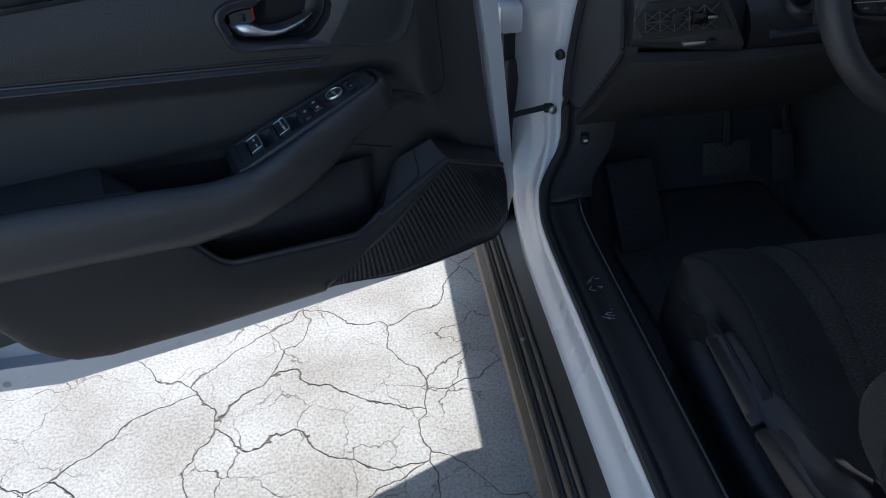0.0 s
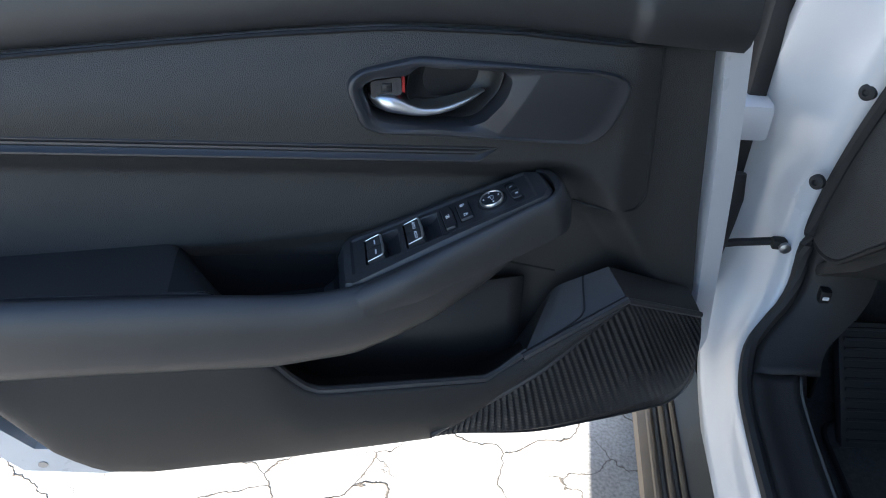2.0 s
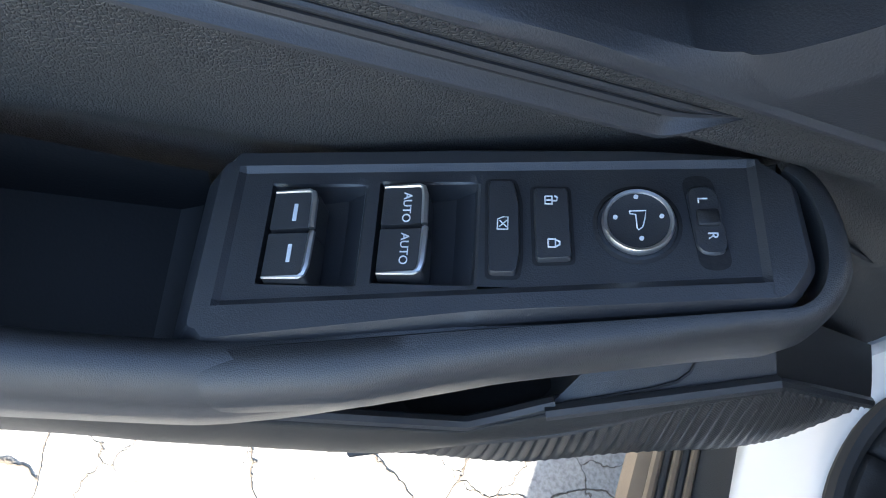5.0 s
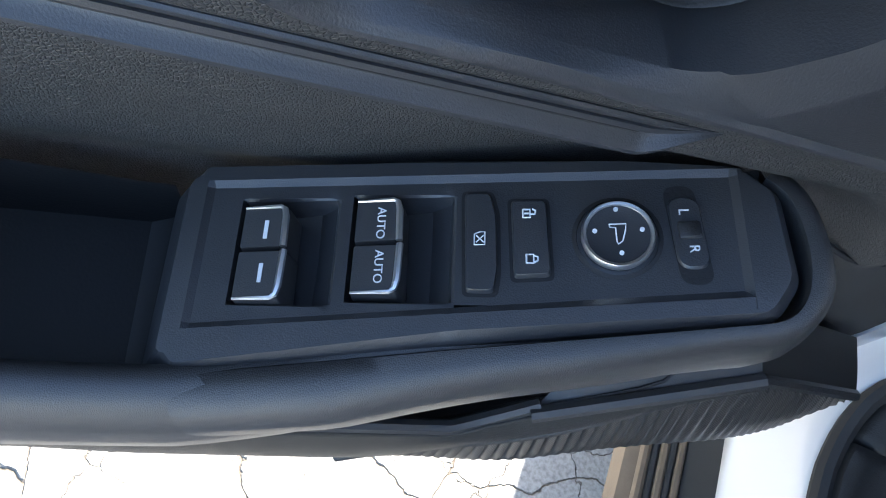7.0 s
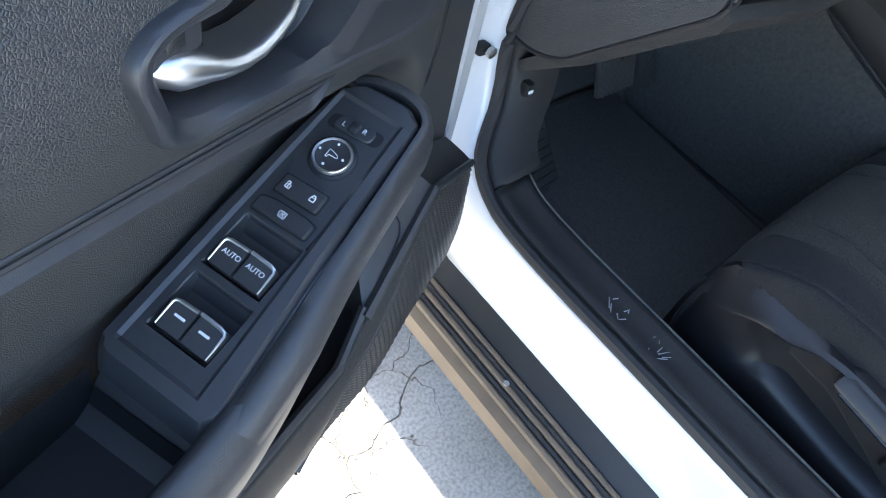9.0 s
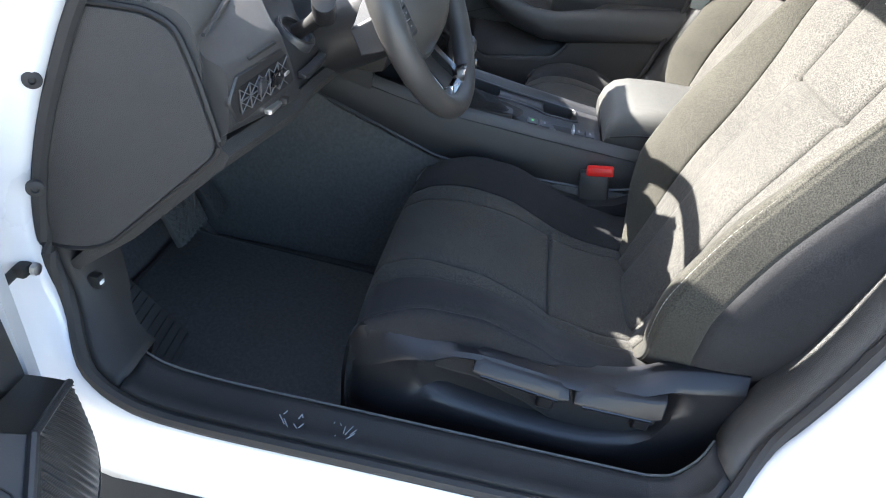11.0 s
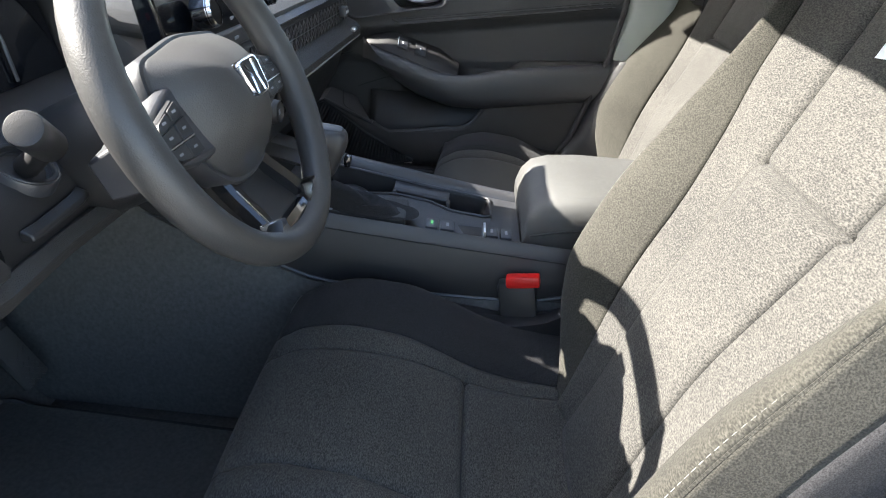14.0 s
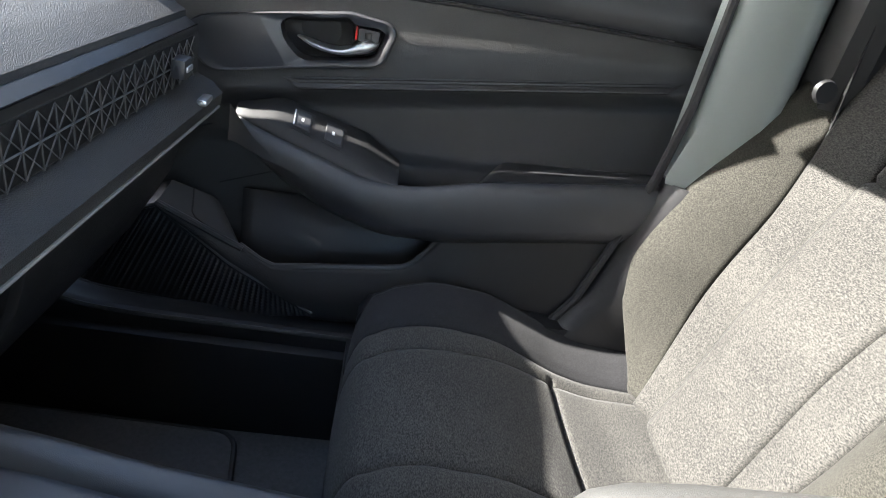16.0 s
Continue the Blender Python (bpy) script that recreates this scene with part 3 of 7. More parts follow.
# ---- doors ----
def build_door(X, driver):
    """A front door; X turns (along from the hinge, height, inward) into a place."""
    name = "car_door"
    root = thing(name, X(0.5, 0.22, -0.04), "open front door with black vinyl lining and white shell" if driver else "closed front door with black vinyl lining and armrest", "car door", kind="thing")
    P = lambda u, v, o: X(u, v, o)
    vmax = 0.95
    shell = [(-0.012, 0.37), (0.005, 0.52), (0.022, 0.66), (0.053, 0.86), (0.062, vmax), (0.985, vmax + 0.03), (1.0, 0.62), (0.975, 0.40), (0.93, 0.315), (0.84, 0.285), (0.6, 0.268), (0.42, 0.262), (0.12, 0.255), (0.04, 0.27), (0.005, 0.31)]
    part("door_shell", prism(rounded(shell, 0.02, 3), lambda a, b: P(a, b, -0.105), lambda a, b: P(a, b, -0.040), 0.006), M_WHITE, root, "glossy white steel door shell")
    if driver:
        fl = [shell[k % len(shell)] for k in range(7, len(shell) + 5)]
        part("shell_flange", loft([[P(u, v, -0.041), P(u, v, -0.016), P(u + (0.5 - u) * 0.06, v + (0.6 - v) * 0.14, -0.014), P(u + (0.5 - u) * 0.06, v + (0.6 - v) * 0.14, -0.041)] for u, v in fl]), M_WHITE, root, "white inner door flange", smooth=25)
    part("edge_seal", tube([P(u - 0.006, v, -0.03) for u, v in ((0.015, 0.52), (0.032, 0.66), (0.063, 0.86), (0.07, 0.94))], 0.007, 6), M_RUBBER, root, "black rubber edge seal")
    # window frame and glass
    rim = [P(u, v, -0.06) for u, v in ((0.06, 0.94), (0.24, 1.05), (0.48, 1.17), (0.75, 1.235), (0.93, 1.24), (0.99, 1.19), (1.0, 0.96))]
    part("window_frame", tube(rim, 0.020, 8), M_HARD, root, "black window frame")
    pane = part("window_pane", loft([[P(u, 0.92, -0.06), P(u, w, -0.06)] for u, w in ((0.08, 0.95), (0.24, 1.05), (0.48, 1.17), (0.75, 1.235), (0.93, 1.24), (0.99, 1.19))], closed=False, caps=False), M_GLASS, root, "clear side glass", solid=0.003)
    pane.visible_shadow = False

    belt = lambda u: linear(u, (0.06, 0.806), (0.10, 0.812), (0.22, 0.831), (0.32, 0.848), (0.43, 0.859), (0.54, 0.860), (0.75, 0.855), (0.95, 0.848))
    trim = lambda u: 0.722 + 0.124 * (u - 0.33)
    edge = lambda v: linear(v, (0.38, 0.035), (0.478, 0.037), (0.589, 0.057), (0.705, 0.074), (0.86, 0.098))

    def card(u, v):
        t = trim(u)
        o = -0.013 + curve(u, (0.10, 0.0), (0.20, 0.012))
        if v > t:
            o += 0.010 * math.sin(math.pi * min(1, (v - t) / max(0.02, belt(u) - t))) * curve(u, (0.15, 0), (0.3, 1))
        else:
            fold = u - 0.232 + 0.63 * max(0.0, 0.722 - v)
            o -= 0.030 * curve(t - v, (0.009, 0.0), (0.050, 1.0), (0.2, 1.0)) * curve(fold, (0.0, 0), (0.045, 1))
        o += 0.010 * curve(u, (0.135, 0.0), (0.142, 0.0), (0.19, 1.0)) * curve(v, (0.60, 0), (0.63, 1))
        return o

    big = [(0.478, 0.806), (0.475, 0.816), (0.464, 0.823), (0.411, 0.831), (0.321, 0.818), (0.223, 0.802), (0.201, 0.794), (0.190, 0.783), (0.197, 0.761), (0.208, 0.739), (0.222, 0.727), (0.234, 0.724), (0.328, 0.740), (0.452, 0.758), (0.467, 0.768)]
    hole = [(0.463, 0.806), (0.451, 0.812), (0.419, 0.812), (0.409, 0.820), (0.327, 0.809), (0.319, 0.801), (0.326, 0.782), (0.345, 0.761), (0.357, 0.756), (0.437, 0.766), (0.453, 0.773)]
    ctr = Vector((0.39, 0.79))

    def inside(u, v):
        hit = False
        for (a, b), (c, d) in zip(big, big[1:] + big[:1]):
            if (b > v) != (d > v) and u < (c - a) * (v - b) / (d - b) + a:
                hit = not hit
        return hit

    bm = bmesh.new()
    nu, nv = 150, 96
    grid = []
    for i in range(nu + 1):
        k = i / nu
        col = []
        for j in range(nv + 1):
            v = 0.38 + j / nv * (belt(edge(0.7) + 0.9 * k) - 0.38)
            u = edge(v) + (0.955 - edge(v)) * k
            col.append((u, v, bm.verts.new(P(u, v, card(u, v)))))
        grid.append(col)
    for i in range(nu):
        for j in range(nv):
            q4 = (grid[i][j], grid[i + 1][j], grid[i + 1][j + 1], grid[i][j + 1])
            if not inside(*(ctr + (Vector((sum(q[0] for q in q4) / 4, sum(q[1] for q in q4) / 4)) - ctr) * 1.07)):
                bm.faces.new([q[2] for q in q4])
    part("door_card", bm, M_LEATHER, root, "black grained vinyl door card")
    # seams of the front filler panel
    sm = smooth_line([*[P(u, v, card(u, v) + 0.0008) for u, v in ((0.153, 0.814), (0.149, 0.77), (0.1455, 0.725), (0.1395, 0.655), (0.139, 0.638), (0.145, 0.626), (0.158, 0.622), (0.19, 0.628), (0.225, 0.634))]], 6)
    part("panel_seam", tube(sm, 0.0016, 6), M_DARK, root)
    part("panel_seam", tube([P(u, belt(u) - 0.003, card(u, belt(u) - 0.004) + 0.0008) for u in steps(0.10, 0.94, 24)], 0.0022, 6), M_DARK, root)
    part("panel_seam", tube([P(0.245, 0.548, 0.0), P(0.32, 0.575, -0.001), P(0.40, 0.59, -0.004)], 0.0013, 6), M_DARK, root)
    # upper pad
    pad = []
    for u in [0.075, 0.12, 0.17] + steps(0.186, 0.206, 6) + steps(0.22, 0.96, 24):
        b, lift = belt(u), curve(u, (0.186, 0.007), (0.204, 0.0))
        pad.append([P(u, b + v, o) for o, v in ((-0.013, 0.0), (0.006 + lift, 0.001), (0.014 + lift, 0.010), (0.020 + lift, 0.030), (0.017 + lift, 0.055), (0.008, 0.078), (-0.01, 0.092), (-0.05, 0.095), (-0.05, 0.0))])
    part("upper_pad", loft(pad), M_SOFT, root, "soft black upper door pad")
    # decorative strip
    tail = 0.93 if driver else 0.898
    ribs_ = ((0.0060, -0.003), (0.0058, 0.0012), (0.0050, 0.0020), (0.0036, 0.0018), (0.0030, -0.0014), (0.0016, -0.0016), (0.0010, 0.0010), (-0.0012, 0.0012), (-0.0018, -0.0014), (-0.0030, -0.0012), (-0.0052, 0.0002), (-0.0066, 0.0018), (-0.0082, 0.0036), (-0.0100, 0.0036), (-0.0108, 0.0014), (-0.0112, -0.003))
    strip_ = []
    for u in [0.327] + steps(0.329, 0.352, 10) + steps(0.37, tail - 0.024, 22) + steps(tail - 0.02, tail, 8):
        floor_ = max(linear(u, (0.327, 0.0056), (0.349, -0.0108)), linear(u, (tail - 0.018, -0.0108), (tail, 0.0056)))
        k = (0.0058 - floor_) / 0.0166
        strip_.append([P(u, trim(u) + 0.0058 - (0.0058 - dv) * k, card(u, trim(u)) + 0.0008 + h * min(1, 0.25 + k)) for dv, h in ribs_])
    part("trim_strip", loft(strip_, closed=False, caps=False), M_SATIN, root, "ribbed black decorative strip", smooth=24)

    for dv, r in ((0.0066, 0.0012), (0.0023, 0.0010), (-0.0024, 0.0009), (-0.0118, 0.0011)):
        part("strip_groove", tube([P(u, trim(u) + dv, card(u, trim(u)) + 0.0006) for u in steps(0.352 if dv < 0 else 0.340, tail - 0.02, 20)], r, 6), M_DARK, root)
    # handle: bezel with a deep cup, lever, lock
    def around(poly, n=64):
        out = []
        for k in range(n):
            a = 6.2832 * k / n
            d = Vector((math.cos(a), math.sin(a)))
            best = 0.01
            for i, p in enumerate(poly):
                p, q = Vector(p) - ctr, Vector(poly[(i + 1) % len(poly)]) - ctr
                den = d.x * (q.y - p.y) - d.y * (q.x - p.x)
                if abs(den) > 1e-9:
                    s = (p.x * (q.y - p.y) - p.y * (q.x - p.x)) / den
                    w = (p.x * d.y - p.y * d.x) / den
                    if s > 0 and -1e-6 <= w <= 1 + 1e-6:
                        best = max(best, s)
            out.append(ctr + d * best)
        return out

    bo, ho = around(rounded(big, 0.010, 5), 160), around(rounded(hole, 0.008, 5), 160)
    grow = lambda pts, k: [p + (p - ctr).normalized() * k for p in pts]
    C0, C1 = Vector((0.295, 0.801)), Vector((0.330, 0.748))
    cn = Vector((-(C1 - C0).y, (C1 - C0).x)).normalized()
    past = lambda p: (p - C0).dot(cn)
    inner_, lip_ = grow(bo, -0.0085), grow(ho, 0.0012)
    cols = []
    for a, b in zip(inner_, lip_):
        sa, sb = past(a), past(b)
        if sa < 0 < sb:
            kc = sa / (sa - sb)
            ks = [kc * t for t in (0.06, 0.15, 0.35, 0.6, 0.85, 0.97)] + [kc + (1 - kc) * t for t in (0.0, 0.03, 0.15, 0.4, 0.7, 0.94, 1.0)]
            cols.append([(a.lerp(b, k), 0.0042 if k <= kc else 0.0042 - 0.0060 * min(1, past(a.lerp(b, k)) / 0.026)) for k in ks])
        else:
            cols.append([(a.lerp(b, k), 0.0050 - 0.0068 * k ** 1.3) for k in (0.02, 0.08, 0.16, 0.25, 0.34, 0.43, 0.52, 0.6, 0.68, 0.76, 0.84, 0.93, 1.0)])
    rings = [[(p, -0.006) for p in bo], [(p, 0.0035) for p in bo], [(p, 0.0062) for p in grow(bo, -0.0016)], [(p, 0.0070) for p in grow(bo, -0.0036)], [(p, 0.0066) for p in grow(bo, -0.0060)]]
    rings += [[c[i] for c in cols] for i in range(13)] + [[(p, -0.032) for p in grow(ho, 0.0008)]]
    part("handle_bezel", loft([[P(p.x, p.y, o + card(p.x, p.y)) for p, o in r] for r in rings], caps=False), M_SATIN, root, "satin black handle surround", smooth=32)
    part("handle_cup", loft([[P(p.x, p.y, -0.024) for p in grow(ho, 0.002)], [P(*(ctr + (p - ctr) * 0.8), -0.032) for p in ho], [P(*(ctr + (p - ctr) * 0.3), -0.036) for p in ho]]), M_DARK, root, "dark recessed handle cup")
    bowl = rounded([(0.420, 0.797), (0.4135, 0.8150), (0.408, 0.8180), (0.328, 0.8076), (0.3205, 0.8015), (0.3255, 0.783), (0.345, 0.7625), (0.357, 0.758), (0.405, 0.764), (0.418, 0.780)], 0.008, 5)
    bc = (0.372, 0.793)
    part("finger_bowl", loft([[P(bc[0] + (a - bc[0]) * k, bc[1] + (b - bc[1]) * k, o) for a, b in bowl] for k, o in ((1.0, -0.03), (1.0, -0.004), (0.985, -0.0028), (0.965, -0.0036), (0.90, -0.011), (0.80, -0.018), (0.62, -0.0235), (0.40, -0.0265), (0.15, -0.0275))]), M_HARD, root, "dark satin finger recess", smooth=50)
    blade = []
    for u, vb, vt in ((0.4555, 0.786, 0.7925), (0.453, 0.7815, 0.7935), (0.448, 0.7775, 0.7937), (0.441, 0.7742, 0.7932), (0.433, 0.7718, 0.7915), (0.425, 0.7700, 0.7872), (0.418, 0.7686, 0.7825), (0.411, 0.7676, 0.7790), (0.402, 0.7670, 0.7768), (0.390, 0.7674, 0.7762), (0.376, 0.7692, 0.7780), (0.362, 0.7728, 0.7810), (0.351, 0.7768, 0.7835), (0.343, 0.7808, 0.7845), (0.340, 0.7826, 0.7842)):
        of = curve(u, (0.340, -0.006), (0.36, 0.004), (0.40, 0.011), (0.44, 0.011), (0.4555, 0.002))
        h = vt - vb
        blade.append([P(u, v, o) for v, o in ((vt, -0.014), (vt, of - 0.007), (vt - 0.08 * h, of - 0.003), (vt - 0.28 * h, of), (vt - 0.55 * h, of + 0.0006), (vb + 0.22 * h, of - 0.001), (vb + 0.06 * h, of - 0.004), (vb, of - 0.008), (vb, -0.014))])
    part("handle_lever", loft(blade), M_CHROME, root, "satin chrome door handle lever", smooth=60)
    part("lock_tab", prism(rounded([(0.456, 0.788), (0.456, 0.807), (0.423, 0.809), (0.423, 0.789)], 0.004, 3), lambda a, b: P(a, b, -0.03), lambda a, b: P(a, b, 0.005), 0.002), M_SATIN, root, "black door lock tab")
    part("lock_mark", prism(rounded([(0.4235, 0.790), (0.4235, 0.8085), (0.4205, 0.8085), (0.4205, 0.790)], 0.001, 2), lambda a, b: P(a, b, -0.03), lambda a, b: P(a, b, -0.002)), M_RED, root, "red lock indicator")
    part("lock_groove", prism([(0.444, 0.794), (0.444, 0.803), (0.434, 0.803), (0.434, 0.794)], lambda a, b: P(a, b, 0.003), lambda a, b: P(a, b, 0.0062), 0.002), M_HARD, root)

    # armrest
    bez = lambda u: 0.667 - 0.354 * (u - 0.335)
    top = lambda u: curve(u, (0.25, 0.680), (0.29, 0.681), (0.335, 0.6655), (0.42, 0.6375), (0.48, 0.619), (0.53, 0.615), (0.63, 0.629), (0.79, 0.650), (0.97, 0.669))
    if not driver:
        top = lambda u: curve(u, (0.25, 0.664), (0.272, 0.668), (0.296, 0.660), (0.402, 0.630), (0.470, 0.611), (0.517, 0.609), (0.63, 0.629), (0.79, 0.648), (0.97, 0.668))
    bot = lambda u: linear(u, (0.245, 0.67), (0.27, 0.645), (0.30, 0.612), (0.34, 0.583), (0.41, 0.545), (0.50, 0.522), (0.585, 0.520), (0.73, 0.540), (0.97, 0.568))
    far = lambda u: curve(u, (0.245, 0.020), (0.258, 0.037), (0.275, 0.048), (0.30, 0.057), (0.36, 0.070), (0.42, 0.080), (0.46, 0.087), (0.50, 0.091), (0.97, 0.094))
    uend = lambda o: 0.664 - 0.042 * (o + 0.02) / 0.085
    well_floor = lambda u: min(bez(u) - 0.03 if u < 0.50 else linear(u, (0.50, 0.579), (0.516, 0.550), (0.97, 0.552)), top(u) - 0.012)

    def seat_top(u, o):
        """Height of the armrest behind its front rail: a deep pull cup, then the elbow pad."""
        r = far(u)
        pad_v = linear(u, (0.60, 0.628), (0.68, 0.6335), (0.97, 0.645))
        pad_v += (top(u) - 0.001 - pad_v) * min(1, max(0, (o + 0.02) / (r - 0.006))) ** 1.4
        k = curve(u - uend(o), (-0.030, 0.0), (-0.012, 0.42), (0.004, 0.93), (0.016, 1.0))
        return well_floor(u) + (pad_v - well_floor(u)) * k

    rail = []
    for u in [0.262, 0.266, 0.275, 0.285] + steps(0.30, 0.57, 18) + steps(0.58, 0.70, 30) + steps(0.72, 0.97, 10):
        vt, vb, r = top(u), bot(u), far(u)
        inn = [(-0.02 + (r - 0.006) * t, seat_top(u, -0.02 + (r - 0.006) * t)) for t in (0, 0.2, 0.4, 0.6, 0.8, 1.0)]
        rail.append([P(u, v, o) for o, v in inn + [(r - 0.0255, vt - 0.004), (r - 0.022, vt - 0.001), (r - 0.016, vt), (r - 0.008, vt - 0.006), (r - 0.002, vt - 0.020), (r, vt - 0.034),
                                              (r - 0.001, vb + 0.034), (r - 0.006, vb + 0.018), (r - 0.016, vb + 0.006), (r - 0.034, vb), (-0.02, vb + 0.012)]])
    part("armrest", loft(rail), M_SOFT, root, "soft black armrest with curved pull handle", smooth=50)
    if driver:
        # near-black liner just above the armrest's own cup surface, driver's door only
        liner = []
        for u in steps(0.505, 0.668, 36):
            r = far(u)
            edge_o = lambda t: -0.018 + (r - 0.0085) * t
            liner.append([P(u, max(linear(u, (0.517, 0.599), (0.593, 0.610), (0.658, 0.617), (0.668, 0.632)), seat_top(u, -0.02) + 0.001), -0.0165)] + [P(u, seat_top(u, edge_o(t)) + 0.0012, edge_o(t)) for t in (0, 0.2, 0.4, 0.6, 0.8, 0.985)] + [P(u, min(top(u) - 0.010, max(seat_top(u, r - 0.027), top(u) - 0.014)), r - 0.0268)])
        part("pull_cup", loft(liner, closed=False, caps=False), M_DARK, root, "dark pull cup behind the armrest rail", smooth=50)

    def driver_switches():
        # switch plate on the armrest
        org, e1, e2, e3 = Vector((0.461, 0.626, 0.013)), Vector((-0.940, 0.337, 0.05)), Vector((0.03, 0.0, 1.0)), Vector((0.337, 0.940, -0.03))

        def B(a, b, h):
            q = org + e1 * a + e2 * b + e3 * h
            return P(q.x, q.y, q.z)

        W = lambda pts: [((x - 475) / 4500, (y - 415) / 4200) for x, y in pts]
        plate = rounded(W([(252, 320), (300, 288), (780, 272), (1120, 283), (1292, 298), (1352, 342), (1360, 490), (1320, 545), (800, 597), (335, 648), (250, 648)]), 0.004, 3)
        a0, a1 = (355 - 475) / 4500, (1270 - 475) / 4500
        lo = lambda a: linear(a, (a0, (332 - 415) / 4200), (a1, (318 - 415) / 4200))
        hi = lambda a: linear(a, (a0, (575 - 415) / 4200), (a1, (507 - 415) / 4200))
        c = 0.0028
        field = [(a0 - c, lo(a0) - c), (a1 + c, lo(a1) - c), (a1 + c, hi(a1) + c), (a0 - c, hi(a0) + c)]
        mid = Vector(((a0 + a1) / 2, (lo(a0) + hi(a1)) / 2))

        def reach(poly, d):
            best = 0.001
            for i, p in enumerate(poly):
                p, r = Vector(p) - mid, Vector(poly[(i + 1) % len(poly)]) - mid
                den = d.x * (r.y - p.y) - d.y * (r.x - p.x)
                if abs(den) > 1e-12:
                    s, w = (p.x * (r.y - p.y) - p.y * (r.x - p.x)) / den, (p.x * d.y - p.y * d.x) / den
                    if s > 0 and -1e-6 <= w <= 1 + 1e-6:
                        best = max(best, s)
            return mid + d * best

        ways = sorted({round(math.atan2(p[1] - mid.y, p[0] - mid.x), 6) for p in list(plate) + field})
        ways = [Vector((math.cos(w), math.sin(w))) for w in ways]
        outer, inner = [reach(plate, d) for d in ways], [reach(field, d) for d in ways]
        slant = lambda p: min(1.0, max(0.0, (-0.034 - p.x) / 0.012))
        shrink = [o + (i - o).normalized() * min(0.004 + 0.009 * slant(o), (i - o).length * 0.6) for o, i in zip(outer, inner)]
        part("switch_plate", loft([[B(p.x, p.y, -0.03) for p in outer], [B(p.x, p.y, -0.004 - 0.008 * slant(p)) for p in outer], [B(p.x, p.y, 0.0010) for p in shrink], [B(p.x, p.y, 0.0014) for p in inner]], caps=False), M_SATIN, root, "satin black switch plate on armrest", smooth=25)
        path = smooth_line([Vector((*p, 0)) for p in W([(332, 652), (560, 627), (800, 601), (1120, 570), (1240, 558), (1322, 547), (1358, 514), (1372, 460), (1370, 400), (1356, 350), (1328, 322)])], 5)
        prof = [(0.0004, -0.014), (0.0008, -0.0035), (0.0022, -0.0012), (0.010, -0.0010), (0.0155, -0.0032), (0.0195, -0.0085), (0.0215, -0.017), (0.0210, -0.03), (0.012, -0.05), (0.0004, -0.05)]
        ring_list = []
        for i, p in enumerate(path):
            t = (path[min(i + 1, len(path) - 1)] - path[max(i - 1, 0)]).normalized()
            wide = linear(i / (len(path) - 1), (0.0, 0.95), (0.11, 1.0), (0.22, 0.68), (0.33, 0.42), (0.45, 0.34), (0.56, 0.42), (0.68, 0.62), (1.0, 0.55))
            ring_list.append([B(p.x - t.y * d * wide, p.y + t.x * d * wide, h) for d, h in prof])
        part("armrest_nose", loft(ring_list), M_SOFT, root, "rounded nose of the armrest", smooth=60)
        # raised inner field with two switch wells
        H = -0.0004
        low_b = lambda a: linear(a, (0.027, -0.0142), (0.0336, -0.0155))
        high_b = lambda a: linear(a, (0.027, 0.0300), (0.0336, 0.0282))
        wells = ((-0.0130, 0.0270), (0.0336, 0.0735))
        cuts = [a0 - c, a0]
        for p, q in wells:
            cuts += [p - 0.0008, p + 0.0002] + [p + (q - p) * t for t in (0.3, 0.5, 0.62, 0.75, 0.87)] + [q - 0.0016, q - 0.0002, q + 0.0010]
        cuts += [a1, a1 + c]

        def sunk(a):
            for p, q in wells:
                if p <= a <= q - 0.001:
                    return linear((a - p) / (q - p), (0.0, 0.013), (0.5, 0.013), (0.75, 0.0105), (0.96, 0.0045))
                if p <= a <= q:
                    return 0.0008
            return 0.0

        sheet_rows = []
        for a in cuts:
            e = min(max(a, a0), a1)
            d = sunk(a)
            lift = 0.0014 if a < a0 or a > a1 else H
            sheet_rows.append([B(a, lo(e) - c, 0.0014), B(a, lo(e), lift), B(a, low_b(a) - 0.0008, lift), B(a, low_b(a), lift - 0.1 * d), B(a, low_b(a) + 0.0016, lift - d), B(a, (low_b(a) + high_b(a)) / 2, lift - 1.1 * d), B(a, high_b(a) - 0.0016, lift - d), B(a, high_b(a), lift - 0.1 * d), B(a, high_b(a) + 0.0008, lift), B(a, hi(e), lift), B(a, hi(e) + c, 0.0014)])
        bm = loft(sheet_rows, closed=False, caps=False)
        part("switch_field", bm, M_SATIN, root, smooth=20)

        def cap(x0, x1, y0, y1, upper, text):
            o = rounded(W([(x0, y0), (x1 - (0 if not upper else 4), y0), (x1, y0 + 8 if upper else y0), (x1 + 1, y1 - (8 if not upper else 0)), (x1 - (4 if not upper else 0), y1), (x0, y1)]), 0.0008, 2)
            s = part("window_switch", prism(o, lambda a, b: B(a, b, -0.012), lambda a, b: B(a, b, 0.0022 + 0.12 * max(0, a - W([(x0, y0)])[0][0])), 0.0008), M_SATIN, root, "black window switch with chrome edge")
            z = lambda a: 0.0022 + 0.12 * max(0, a - W([(x0, y0)])[0][0])
            line = [(x0 + 4, y0 + 3), (x1 - 14, y0 + 3), (x1 - 6, y0 + 8), (x1 - 2, y0 + 22), (x1, y1 - 1)] if upper else [(x1, y0 + 1), (x1 - 2, y1 - 22), (x1 - 6, y1 - 8), (x1 - 14, y1 - 3), (x0 + 4, y1 - 3)]
            part("switch_edge", tube([B(a, b, z(a) + 0.0002) for a, b in W(line)], [0.0005, 0.0009, 0.0012, 0.0014, 0.0014] if upper else [0.0014, 0.0014, 0.0012, 0.0009, 0.0005], 6), M_CHROME, s, "bright chrome edge")
